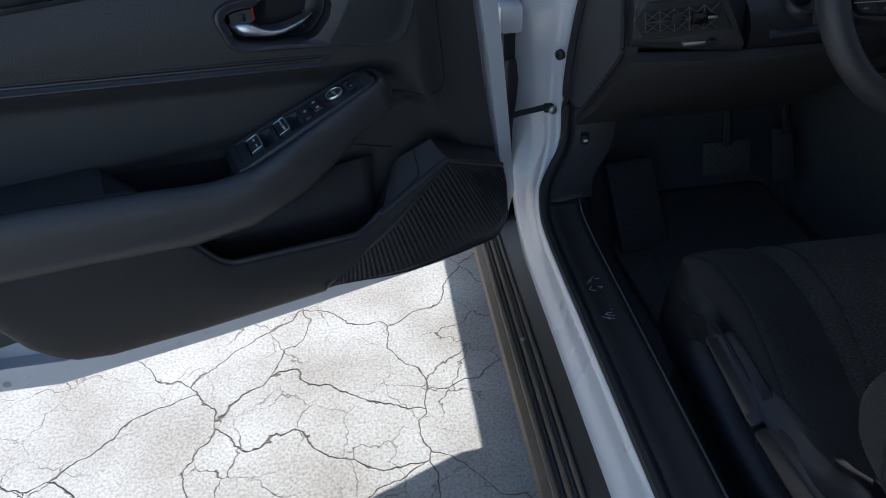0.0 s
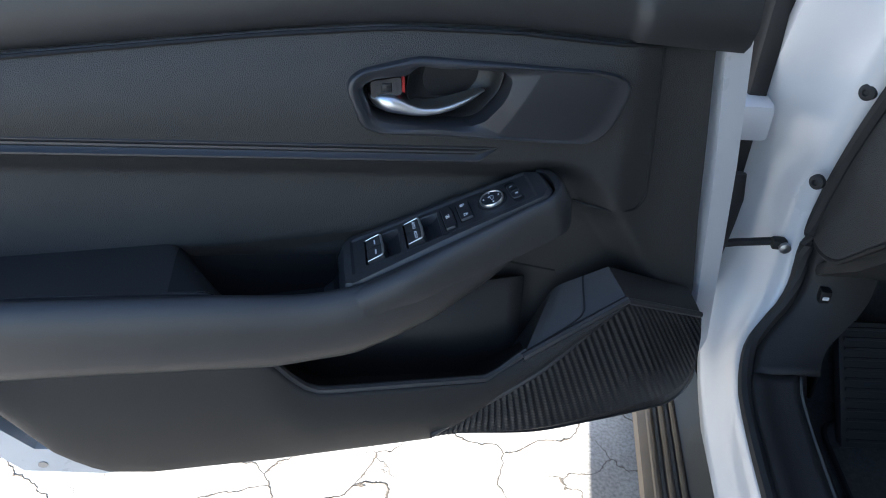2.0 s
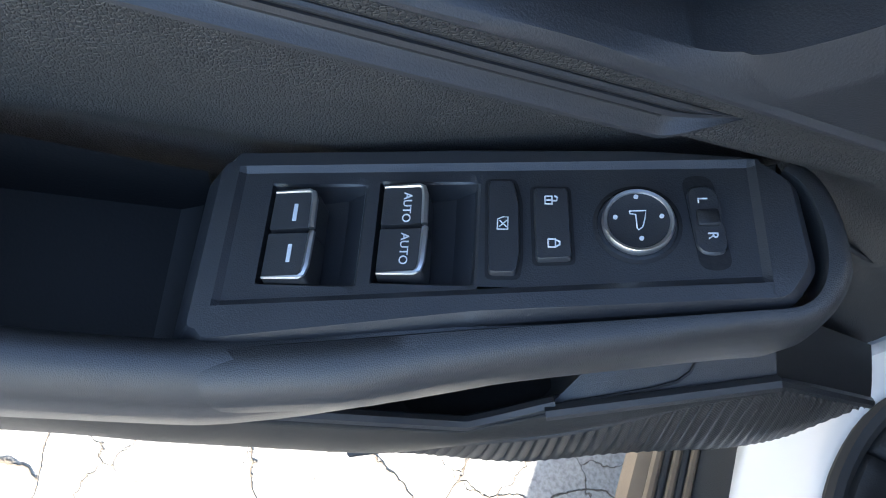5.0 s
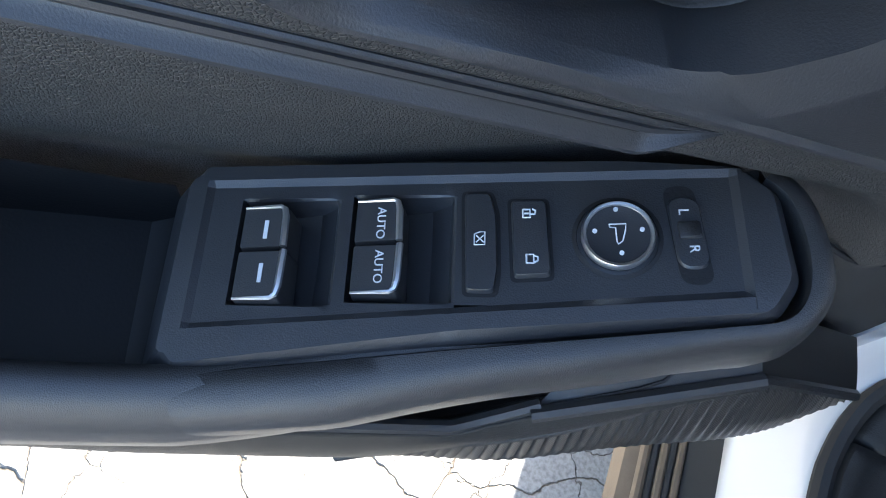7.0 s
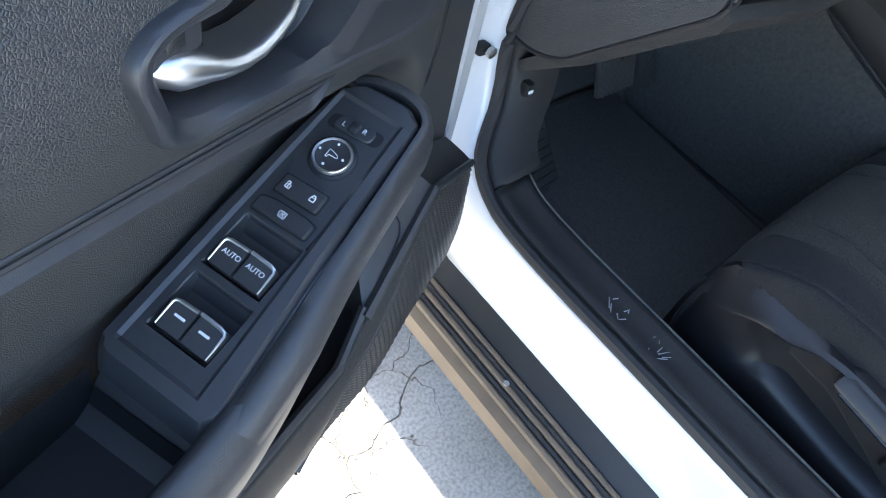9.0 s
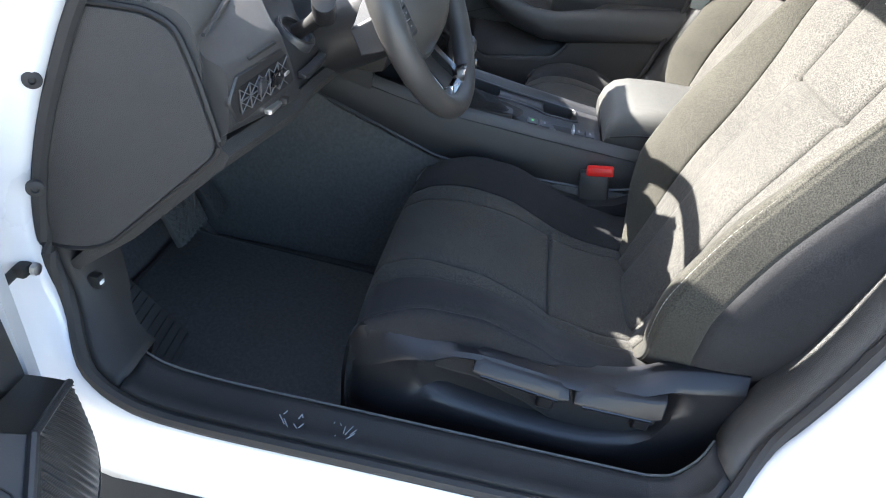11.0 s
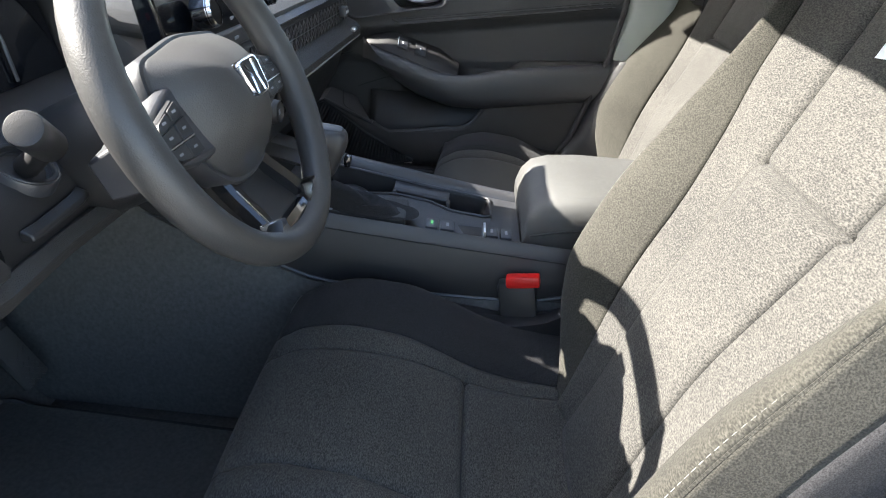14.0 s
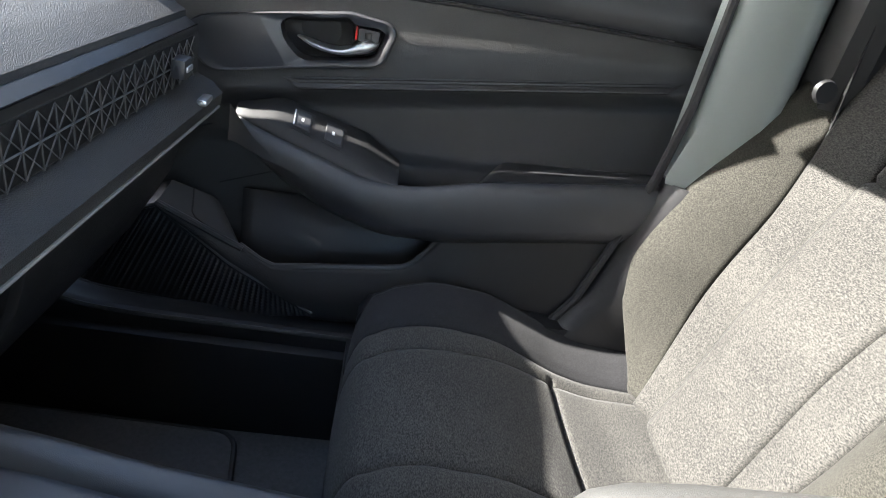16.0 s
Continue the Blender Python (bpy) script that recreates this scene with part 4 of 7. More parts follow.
            a, b = W([((x0 + x1) / 2 + (7 if text else 6), (y0 + y1) / 2 + (6 if upper else -3))])[0]
            if text:
                m = frame_of(B(a, b, z(a) + 0.0004), (B(a, b + 0.01, 0) - B(a, b, 0)), (B(a + 0.01, b, 0) - B(a, b, 0)))
                lettering("switch_word", "AUTO", 0.0048, m, M_MARK, s, "white printed word")
            else:
                part("switch_mark", loft([[B(a + i, b + j, z(a) + h) for i, j in ((-0.0008, -0.0038), (0.0008, -0.0038), (0.0008, 0.0038), (-0.0008, 0.0038))] for h in (-0.001, 0.0005)]), M_MARK, s, "white bar mark")

        cap(425, 512, 374, 451, True, "")
        cap(425, 514, 455, 540, False, "")
        cap(632, 716, 362, 439, True, "AUTO")
        cap(632, 718, 443, 527, False, "AUTO")

        def button(name, outline, label, h=0.0022, mat=M_SATIN):
            o = rounded(W(outline), 0.0018, 3)
            part(name + "_gap", prism(rounded(W([(x + (6 if x > sum(p[0] for p in outline) / len(outline) else -6), y + (6 if y > sum(p[1] for p in outline) / len(outline) else -6)) for x, y in outline]), 0.0024, 3), lambda a, b: B(a, b, -0.002), lambda a, b: B(a, b, H + 0.0002)), M_DARK, root)
            return part(name, prism(o, lambda a, b: B(a, b, -0.002), lambda a, b: B(a, b, h), 0.001), mat, root, label)

        def lines(name, rows, r, parent, h=0.0025, wrap=False):
            bm = bmesh.new()
            for row in rows:
                tube([B(a, b, h) for a, b in W(row)], r, 5, bm)
            return part(name, bm, M_MARK, parent, "white printed symbol")

        b1 = button("window_lock_button", [(824, 347), (868, 347), (880, 390), (882, 480), (876, 518), (829, 518)], "black window lock button")
        lines("button_symbol", [[(843, 441), (843, 423), (852, 419), (861, 419), (861, 441), (843, 441)], [(846, 425), (859, 437)], [(859, 425), (846, 437)]], 0.00028, b1)
        b2 = button("door_lock_button", [(904, 361), (964, 361), (970, 490), (909, 494)], "black door lock rocker button")
        lines("button_symbol", [[(925, 380), (925, 394), (937, 394), (937, 380), (925, 380)], [(927, 387), (935, 387)], [(938, 388), (945, 388), (946, 382), (941, 379)], [(930, 457), (930, 471), (942, 471), (942, 457), (930, 457)], [(943, 459), (949, 461), (949, 467), (943, 470)]], 0.0004, b2)
        a, b = W([(1080, 423)])[0]
        m = frame_of(B(a, b, H), B(a + 0.01, b, 0) - B(a, b, 0), B(a, b - 0.01, 0) - B(a, b, 0))
        part("knob_well", lathe([(0.0165, 0.0004), (0.0150, 0.0008), (0.0138, -0.004), (0, -0.004)], m, 40, False), M_DARK, root)
        kn = part("mirror_knob", lathe([(0.0131, -0.003), (0.0131, 0.0035), (0.0126, 0.0042), (0.0113, 0.0036), (0, 0.0036)], m, 40), M_SATIN, root, "round mirror adjuster with chrome ring")
        part("knob_ring", lathe([(0.0133, 0.001), (0.0134, 0.0036), (0.0127, 0.0047), (0.0117, 0.0044), (0.0114, 0.0037)], m, 40, False), M_CHROME, kn, "bright chrome ring")
        bm = bmesh.new()
        for x, y in ((1078, 383), (1118, 417), (1083, 456), (1042, 420)):
            c0 = B(*W([(x, y)])[0], H + 0.0040)
            tube([c0, c0 + (B(0, 0, 0.0006) - B(0, 0, 0))], 0.0009, 8, bm)
        part("knob_dots", bm, M_MARK, kn, "four white dots")
        lines("knob_symbol", [[(1066, 408), (1093, 407), (1091, 420), (1086, 436), (1079, 441), (1077, 437), (1076, 414), (1067, 413), (1066, 408)]], 0.0003, kn, H + 0.0041)
        pill = rounded(W([(1158, 335), (1210, 333), (1228, 498), (1176, 500)]), 0.0060, 5)
        sel = part("mirror_selector", prism(pill, lambda a, b: B(a, b, -0.002), lambda a, b: B(a, b, H + 0.0003)), M_DARK, root, "left right mirror selector slide")
        part("selector_slide", prism(rounded(W([(1163, 355), (1214, 355), (1224, 474), (1174, 476)]), 0.0055, 5), lambda a, b: B(a, b, -0.001), lambda a, b: B(a, b, 0.0012), 0.0008), M_SATIN, sel)
        part("selector_grip", prism(rounded(W([(1176, 400), (1212, 398), (1214, 426), (1178, 428)]), 0.001, 2), lambda a, b: B(a, b, 0.001), lambda a, b: B(a, b, 0.0027), 0.0008), M_HARD, sel)
        for ch, x, y in (("L", 1188, 382), ("R", 1199, 444)):
            a, b = W([(x, y)])[0]
            m = frame_of(B(a, b, 0.0015), B(a, b + 0.01, 0) - B(a, b, 0), B(a + 0.01, b, 0) - B(a, b, 0))
            lettering("selector_letter", ch, 0.0052, m, M_MARK, sel, "white printed letter")

    def passenger_switches():
        """Dark sloping plate with one window switch and the lock button."""
        up = lambda u: linear(u, (0.262, 0.682), (0.33, 0.700), (0.46, 0.662), (0.512, 0.625))
        S = lambda u, t, h: P(u, top(u) + 0.003 + (up(u) - top(u) - 0.003) * t + h, (far(u) - 0.014) * (1 - t) + 0.004 * t + 0.4 * h)
        # Darker and rougher than the driver's plate, to take off the windscreen's sky reflection.
        part("switch_plate", loft([[S(u, 0, -0.012), S(u, 0.0, -0.004), S(u, 0.06, -0.001), S(u, 0.5, 0.001), S(u, 0.94, -0.001), S(u, 1, -0.004), S(u, 1, -0.012)] for u in [0.268] + steps(0.28, 0.50, 16) + [0.512]]), M_DARK, root, "black switch plate on armrest, darkened against sky glare", smooth=50)
        for u0, u1, nm, lb in ((0.352, 0.376, "window_switch", "black window switch with chrome edge"), (0.398, 0.424, "door_lock_button", "black door lock rocker button")):
            part(nm + "_well", loft([[S(u, t, 0.0012) for t in (0.30, 0.82)] + [S(u, t, -0.004) for t in (0.82, 0.30)] for u in (u0 - 0.004, u1 + 0.004)]), M_DARK, root)
            sw_ = part(nm, loft([[S(u, t, 0.003) for t in (0.36, 0.76)] + [S(u, t, -0.004) for t in (0.76, 0.36)] for u in (u0, u1)]), M_SATIN, root, lb, bevel=0.001)
            part("switch_mark", loft([[S(u, t, 0.0036) for t in (0.53, 0.60)] + [S(u, t, 0.002) for t in (0.60, 0.53)] for u in (u0 + 0.010, u0 + 0.0135)]), M_MARK, sw_)
            if nm == "window_switch":
                part("switch_edge", tube([S(u0, 0.38, 0.0034), S(u0, 0.74, 0.0034)], 0.0011, 6), M_CHROME, sw_, "bright chrome edge")

    if driver:
        driver_switches()
    else:
        passenger_switches()
        sash = [(0.885, 0.80), (0.95, 0.80), (0.958, 0.95), (0.963, 1.27), (0.915, 1.27), (0.88, 1.02)]
        part("window_post", prism(rounded(sash, 0.006, 2), lambda a, b: P(a, b, -0.05), lambda a, b: P(a, b, -0.004), 0.003), M_SOFT, root, "black rear window post")

    # lower panel with map pocket
    rim_v = lambda u: linear(u, (0.037, 0.482), (0.167, 0.537), (0.19, 0.524), (0.233, 0.497), (0.30, 0.462), (0.325, 0.449), (0.345, 0.444), (0.45, 0.458), (0.54, 0.470), (0.562, 0.484), (0.59, 0.53), (0.61, 0.56), (0.95, 0.60))
    rim_o = lambda u: linear(u, (0.037, 0.002), (0.167, 0.003), (0.19, 0.020), (0.233, 0.040), (0.30, 0.056), (0.345, 0.067), (0.54, 0.072), (0.60, 0.070), (0.95, 0.068))
    bot_v = lambda u: linear(u, (0.037, 0.39), (0.06, 0.348), (0.106, 0.320), (0.2, 0.340), (0.42, 0.366), (0.61, 0.376), (0.74, 0.388), (0.79, 0.402), (0.825, 0.44), (0.855, 0.51), (0.875, 0.58), (0.95, 0.60))
    bot_o = lambda u: linear(u, (0.037, 0.035), (0.106, 0.056), (0.2, 0.063), (0.42, 0.074), (0.95, 0.076))
    us = steps(0.414, 0.87, 32)
    wedge = lambda u, v: 0.030 + 0.081 * u + 0.146 * (0.47 - v) + 0.007 * math.exp(-((u - 0.28) / 0.07) ** 2)

    def low_o(u, v):
        t = min(1, max(0, (rim_v(u) - v) / max(1e-4, rim_v(u) - bot_v(u))))
        o = rim_o(u) + (bot_o(u) - rim_o(u)) * curve(t, (0, 0), (linear(u, (0.167, 0.2), (0.26, 1.0)), 1)) + 0.007 * math.sin(math.pi * t)
        return o

    def lower(u, t):
        v = rim_v(u) + (bot_v(u) - rim_v(u)) * t
        return P(u, v, low_o(u, v))

    part("pocket_rim", tube([P(u, rim_v(u) + 0.001, rim_o(u) - 0.004) for u in [0.29, 0.30, 0.31, 0.325, 0.335, 0.345, 0.37, 0.39] + [w for w in us if w < 0.61]], 0.0052, 8), M_SOFT, root, "rounded map pocket rim")
    pk = [0.28, 0.30, 0.32, 0.335, 0.345, 0.37] + [u for u in us if u < 0.64]
    part("pocket_floor", loft([[P(u, rim_v(u) - 0.002, rim_o(u) - 0.008), P(u, rim_v(u) - 0.055, rim_o(u) - 0.014), P(u, rim_v(u) - 0.065, rim_o(u) - 0.03), P(u, rim_v(u) - 0.062, -0.012), P(u, 0.538, -0.010)] for u in pk], closed=False, caps=False), M_HARD, root, "black map pocket floor", solid=0.003)
    # speaker grille: upright ribs between the lip and the curved lower edge, on a wedge that stands out from the card
    Tp = lambda s: (linear(s, (0, 0.050), (0.30, 0.160), (1, 0.414)), linear(s, (0, 0.468), (0.30, 0.512), (0.62, 0.440), (1, 0.372)))
    Bp = lambda s: (curve(s, (0, 0.0455), (0.06, 0.040), (0.14, 0.040), (0.22, 0.050), (0.32, 0.085), (0.40, 0.130), (1, 0.416)), curve(s, (0, 0.460), (0.06, 0.425), (0.14, 0.375), (0.22, 0.345), (0.32, 0.326), (0.40, 0.326), (1, 0.369)))
    ribs, per, rows = 50, 5, 150

    def gr(i, r):
        s = i / (ribs * per)
        (u0, v0), (u1, v1) = Tp(s), Bp(s)
        u, v = u0 + (u1 - u0) * r, v0 + (v1 - v0) * r
        run = math.hypot(u1 - u0, v1 - v0) * r
        ridge = 0.5 + 0.5 * math.cos(6.2832 * i / per)
        tooth = 0.5 + 0.5 * math.cos(6.2832 * run / 0.0052 + 3.14 * (i // per))
        return P(u, v, wedge(u, v) - 0.0025 + (0.0034 * ridge + 0.0012 * tooth * ridge) * min(1, 10 * r, 2.2 * (1 - r)) - 0.006 * max(0, r - 0.9) * 10)

    part("speaker_grille", sheet(gr, range(ribs * per + 1), steps(0, 1, rows)), M_HARD, root, "ribbed black speaker grille", smooth=70)
    fine = steps(0, 1, 60)
    part("grille_skirt", loft([[P(u, v, wedge(u, v) - 0.006), P(u, v, -0.02)] for u, v in [Bp(s) for s in fine]], closed=False, caps=False), M_HARD, root, smooth=60, solid=0.002)
    part("grille_lip", tube([P(u, v + 0.003, wedge(u, v) - 0.001) for u, v in [Tp(s) for s in fine]], 0.0045, 8), M_SOFT, root, "rounded lip round the grille")
    # top of the wedge and the smooth cheek beside it
    A, Bk = (0.172, 0.540, -0.004), (0.050, 0.485, -0.006)
    part("wedge_top", loft([[P(a[0] + (b[0] - a[0]) * t, a[1] + (b[1] - a[1]) * t, a[2] + (b[2] - a[2]) * t + 0.004 * math.sin(3.14 * t)) for t in steps(0, 1, 6)] + [P(b[0], b[1] - 0.02, -0.01)] for a, b in ((A, (0.160, 0.516, wedge(0.16, 0.514))), ((0.11, 0.512, -0.005), (0.105, 0.494, wedge(0.105, 0.494))), (Bk, (0.050, 0.472, wedge(0.05, 0.47))))]), M_HARD, root, "smooth black top of the grille wedge", smooth=50)
    lv = lambda u: linear(u, (0.16, 0.516), (0.296, 0.463), (0.345, 0.444), (0.414, 0.4526))
    lo_ = lambda u: linear(u, (0.16, wedge(0.16, 0.512)), (0.296, 0.056), (0.345, 0.067), (0.41, 0.0685))
    Tv = lambda u: linear(u, (0.16, 0.512), (0.2797, 0.440), (0.414, 0.372))
    cols = []
    for u in steps(0.16, 0.412, 26):
        w = curve(u, (0.30, 0.0), (0.412, 1.0))
        col = []
        for k in steps(0, 1, 12):
            v = lv(u) + (Tv(u) - lv(u)) * k
            col.append(P(u, v, (lo_(u) + (wedge(u, Tv(u)) - lo_(u)) * k + 0.004 * math.sin(3.14 * k)) * (1 - w) + low_o(u, v) * w))
        end = Tv(u)
        cols.append(col + [P(u, end - 0.003, wedge(u, end) - 0.006), P(u, end - 0.006, 0.0)])
    for u in us:
        cols.append([lower(u, k) for k in steps(0, 1, 12)] + [P(u, bot_v(u) - 0.012, bot_o(u) - 0.012), P(u, bot_v(u) - 0.03, -0.01)])
    part("lower_panel", loft(cols, closed=False, caps=False), M_LOWER, root, "black lower door panel flowing round the grille", smooth=60, solid=0.003)
    ck = []
    for t in steps(0, 1, 14):
        bu, bv = 0.172 + (0.244 - 0.172) * t, 0.540 + (0.518 - 0.540) * t
        fu, fv = 0.160 + (0.296 - 0.160) * t, 0.517 + (0.464 - 0.517) * t
        fo = wedge(0.16, 0.514) + (0.055 - wedge(0.16, 0.514)) * t
        ck.append([P(bu + (fu - bu) * k, bv + (fv - bv) * k - 0.004 * max(0, t - 0.85) / 0.15, -0.004 + (fo + 0.004) * k) for k in steps(0, 1, 8)] + [P(fu, fv - 0.06, fo - 0.006), P(fu, fv - 0.06, -0.01)])
    part("pocket_cheek", loft(ck), M_SOFT, root, "smooth black pocket end pad", smooth=40)
    part("cheek_lip", tube([P(0.160 + 0.136 * t, 0.518 - 0.053 * t, wedge(0.16, 0.514) + (0.056 - wedge(0.16, 0.514)) * t) for t in steps(0, 1, 10)], 0.0055, 8), M_SOFT, root)
    def on_cheek(t, k):
        bu, bv, fu, fv = 0.172 + 0.072 * t, 0.540 - 0.022 * t, 0.160 + 0.136 * t, 0.517 - 0.053 * t
        fo = wedge(0.16, 0.514) + (0.055 - wedge(0.16, 0.514)) * t
        return P(bu + (fu - bu) * k, bv + (fv - bv) * k + 0.0006, -0.004 + (fo + 0.004) * k + 0.0006)

    part("panel_seam", tube([on_cheek(t, k) for t, k in ((0.46, 0.0), (0.44, 0.3), (0.42, 0.6), (0.42, 0.72), (0.46, 0.82), (0.56, 0.87), (0.75, 0.9), (0.95, 0.92))], 0.0011, 6), M_DARK, root)
    if driver:
        for u, v in ((0.905, 0.322), (0.945, 0.42)):
            part("shell_plug", lathe([(0, 0), (0.006, 0), (0.005, 0.003), (0, 0.0035)], frame_of(P(u, v, -0.0145), P(1, 0, 0) - P(0, 0, 0), P(0, 1, 0) - P(0, 0, 0)), 10), M_STEEL, root)
    return root


DOOR_TURN = radians(20.5)
D_AXIS, D_IN, D_ORG = Vector((-math.cos(DOOR_TURN), -math.sin(DOOR_TURN), 0)), Vector((math.sin(DOOR_TURN), -math.cos(DOOR_TURN), 0)), Vector((-0.80, 0.33, 0))
build_door(lambda u, v, o: D_ORG + D_AXIS * u + D_IN * o + Vector((0, 0, v)), True)
build_door(lambda u, v, o: Vector((0.80 - o - 0.05 * (u - 0.33), 0.324 - u, v + 0.06 * (u - 0.33) - 0.012)), False)


# ---- seats ----
def build_seat(cx, dy, driver):
    root = thing("front_seat", (cx, dy - 0.2, 0.16), "heather grey and black cloth car seat" + (" with two adjuster levers" if driver else ""), "car seat", "front seats")
    q = lambda x, y, z: Vector((cx + x, dy + y, z))
    dent = lambda w, at, d=0.006, k=0.009: -d * math.exp(-((abs(w) - at) / k) ** 2)

    # cushion: y falls from the front edge to the back, w across
    strip = lambda s: curve(s, (0, 0.098), (0.25, 0.104), (0.55, 0.116), (1, 0.118))
    edge = lambda s: curve(s, (0, 0.150), (0.3, 0.150), (0.6, 0.146), (1, 0.140))

    def cush(w, s):
        y = 0.004 - 0.475 * s
        a = abs(w)
        z = curve(s, (0.0, 0.440), (0.06, 0.456), (0.16, 0.466), (0.30, 0.462), (0.45, 0.440), (0.58, 0.414), (0.75, 0.402), (1.0, 0.404))
        z += curve(a, (0.10, 0), (0.15, 0.008), (0.20, 0.026), (0.235, 0.030), (0.250, 0.022), (0.262, 0.0)) * (1.0 if driver else 0.55) * curve(s, (0, 0.3), (0.25, 0.85), (0.6, 1.0), (0.85, 0.8), (1, 0.1)) - 0.04 * max(0, s - 0.86) / 0.14 * min(1, max(0, a - 0.15) / 0.06)
        z -= 0.004 * math.cos(min(1, a / 0.14) * math.pi / 2)
        z += dent(w, edge(s), 0.007) + dent(w, strip(s), 0.005, 0.007)
        z -= 0.011 * math.exp(-((s - 0.54) / 0.010) ** 2) * (1 if a < 0.125 else 0)
        z += 0.0014 * math.sin(9 * w + 14 * s) * math.sin(23 * s)
        x = w
        if a > 0.255:
            k = (a - 0.255) / 0.067
            x = math.copysign(0.255 + 0.006 * math.sin(k * 3.0), w)
            z -= 0.070 * k
        return q(x, y + 0.014 * (1 - (w / 0.26) ** 2) * (1 - s), z)

    def nose(w, t):
        a = 1.57 * t
        p = cush(w, 0.0)
        return p + Vector((0, 0.026 * math.sin(a), -0.080 * (1 - math.cos(a)) - 0.03 * t))

    ss = sorted(steps(0, 1, 56) + [0.54 + 0.005 * k for k in range(-5, 6)])
    front = (1, 0.8, 0.6, 0.4, 0.25, 0.12)
    def band(lo, hi, n):
        return [[nose(lo(0) + (hi(0) - lo(0)) * k / n, t) for t in front] + [cush(lo(s) + (hi(s) - lo(s)) * k / n, s) for s in ss] for k in range(n + 1)]
    part("cushion_insert", loft(band(lambda s: -strip(s), strip, 24), closed=False, caps=False), M_CLOTH, root, "heather grey cloth seat insert", smooth=60, solid=0.004)
    for sgn in (-1, 1):
        part("cushion_strip", loft(band(lambda s: sgn * strip(s), lambda s: sgn * edge(s), 8), closed=False, caps=False), M_CLOTH, root, smooth=60, solid=0.004)
        part("cushion_bolster", loft(band(lambda s: sgn * edge(s), lambda s: sgn * 0.246, 16), closed=False, caps=False), M_KNIT, root, "plain black cloth side bolster", smooth=60, solid=0.004)
        part("cushion_side", loft(band(lambda s: sgn * 0.246, lambda s: sgn * 0.322, 14), closed=False, caps=False), M_KNIT, root, "black cloth cushion side", smooth=60, solid=0.004)
        part("seat_seam", tube([nose(sgn * edge(0), t) for t in front[:5]] + [cush(sgn * edge(s), s) + Vector((0, 0, 0.001)) for s in ss], 0.0016, 5), M_DARK, root)
        part("seat_seam", tube([nose(sgn * strip(0), t) for t in front[:5]] + [cush(sgn * strip(s), s) + Vector((0, 0, 0.0008)) for s in ss], 0.0013, 5), M_DARK, root)
        part("seat_seam", tube([nose(sgn * 0.246, t) for t in front[:5]] + [cush(sgn * 0.246, s) + Vector((0, 0, 0.0006)) for s in ss], 0.0016, 5), M_DARK, root)
    part("seat_seam", tube([cush(w, 0.54) + Vector((0, 0, 0.001)) for w in steps(-0.116, 0.116, 24)], 0.0032, 5), M_DARK, root)
    part("cushion_core", loft([[q(x, y, z) for x, z in ((-0.245, 0.33), (-0.23, 0.37), (0.23, 0.37), (0.245, 0.33), (0.23, 0.24), (-0.23, 0.24))] for y in (0.04, -0.2, -0.45)]), M_DARK, root)

    # back: z up along the rake; the bolster is a lens between its inner seam and its outer edge
    bx = -0.012 if driver else 0.0
    panel = lambda z: curve(z, (0.40, 0.080), (0.60, 0.080), (0.78, 0.090), (1.06, 0.100))
    seam = lambda z: curve(z, (0.40, 0.125), (0.47, 0.140), (0.57, 0.155), (0.68, 0.160), (0.78, 0.185), (0.87, 0.215), (1.0, 0.225), (1.06, 0.222))
    rim_ = lambda z: curve(z, (0.40, 0.150), (0.45, 0.196), (0.49, 0.224), (0.53, 0.240), (0.58, 0.250), (0.68, 0.252), (0.80, 0.246), (0.92, 0.238), (1.06, 0.225))
    bulge = lambda z: curve(z, (0.40, 0.010), (0.46, 0.034), (0.52, 0.062), (0.59, 0.080), (0.68, 0.081), (0.78, 0.068), (0.88, 0.045), (1.06, 0.018))

    def back(k, z, side=1):
        """k runs 0 to 1 over the panel, 1 to 2 over the strip, 2 to 3 over the bolster, 3 to 4 round the side."""
        puff = 1.12 if (side < 0) == driver else 0.80
        y = -0.412 - 0.36 * (z - 0.46) + 0.012 * math.exp(-((z - 0.62) / 0.12) ** 2)
        y += 0.0006 * math.sin(5 * k + 14 * z)
        if k <= 1:
            w = panel(z) * k
            y += 0.004 * (1 - k * k) - 0.005 * max(0, k - 0.88) / 0.12
            y += 0.008 * (curve(z, (0.70, 1), (0.774, 1), (0.782, 0.85), (0.787, -0.9), (0.796, -0.1), (0.82, 0)))
        elif k <= 2:
            t = k - 1
            w = panel(z) + (seam(z) - panel(z)) * t
            y += -0.005 * max(0, 0.15 - t) / 0.15 + 0.014 * t - 0.008 * max(0, t - 0.85) / 0.15
        elif k <= 3:
            t = k - 2
            w = seam(z) + (rim_(z) - seam(z)) * t
            y += 0.006 + (bulge(z) * puff - 0.006) * math.sin(min(1.0, t * 1.04) * 1.57) ** 0.85 - 0.006 * max(0, t - 0.9) / 0.1
        else:
            t = k - 3
            w = rim_(z) + 0.020 * math.sin(min(1, t * 2.2) * 1.57) - 0.012 * t
            y += bulge(z) * puff - 0.006 - 0.24 * t
        return q(bx + side * w, y, z)

    zs = sorted(steps(0.40, 1.06, 60) + [0.7695, 0.775, 0.7805, 0.783, 0.786, 0.7885, 0.7915, 0.797])
    def strip_of(k0, k1, n, side):
        return loft([[back(k, z, side) for z in zs] for k in steps(k0, k1, n)], closed=False, caps=False)
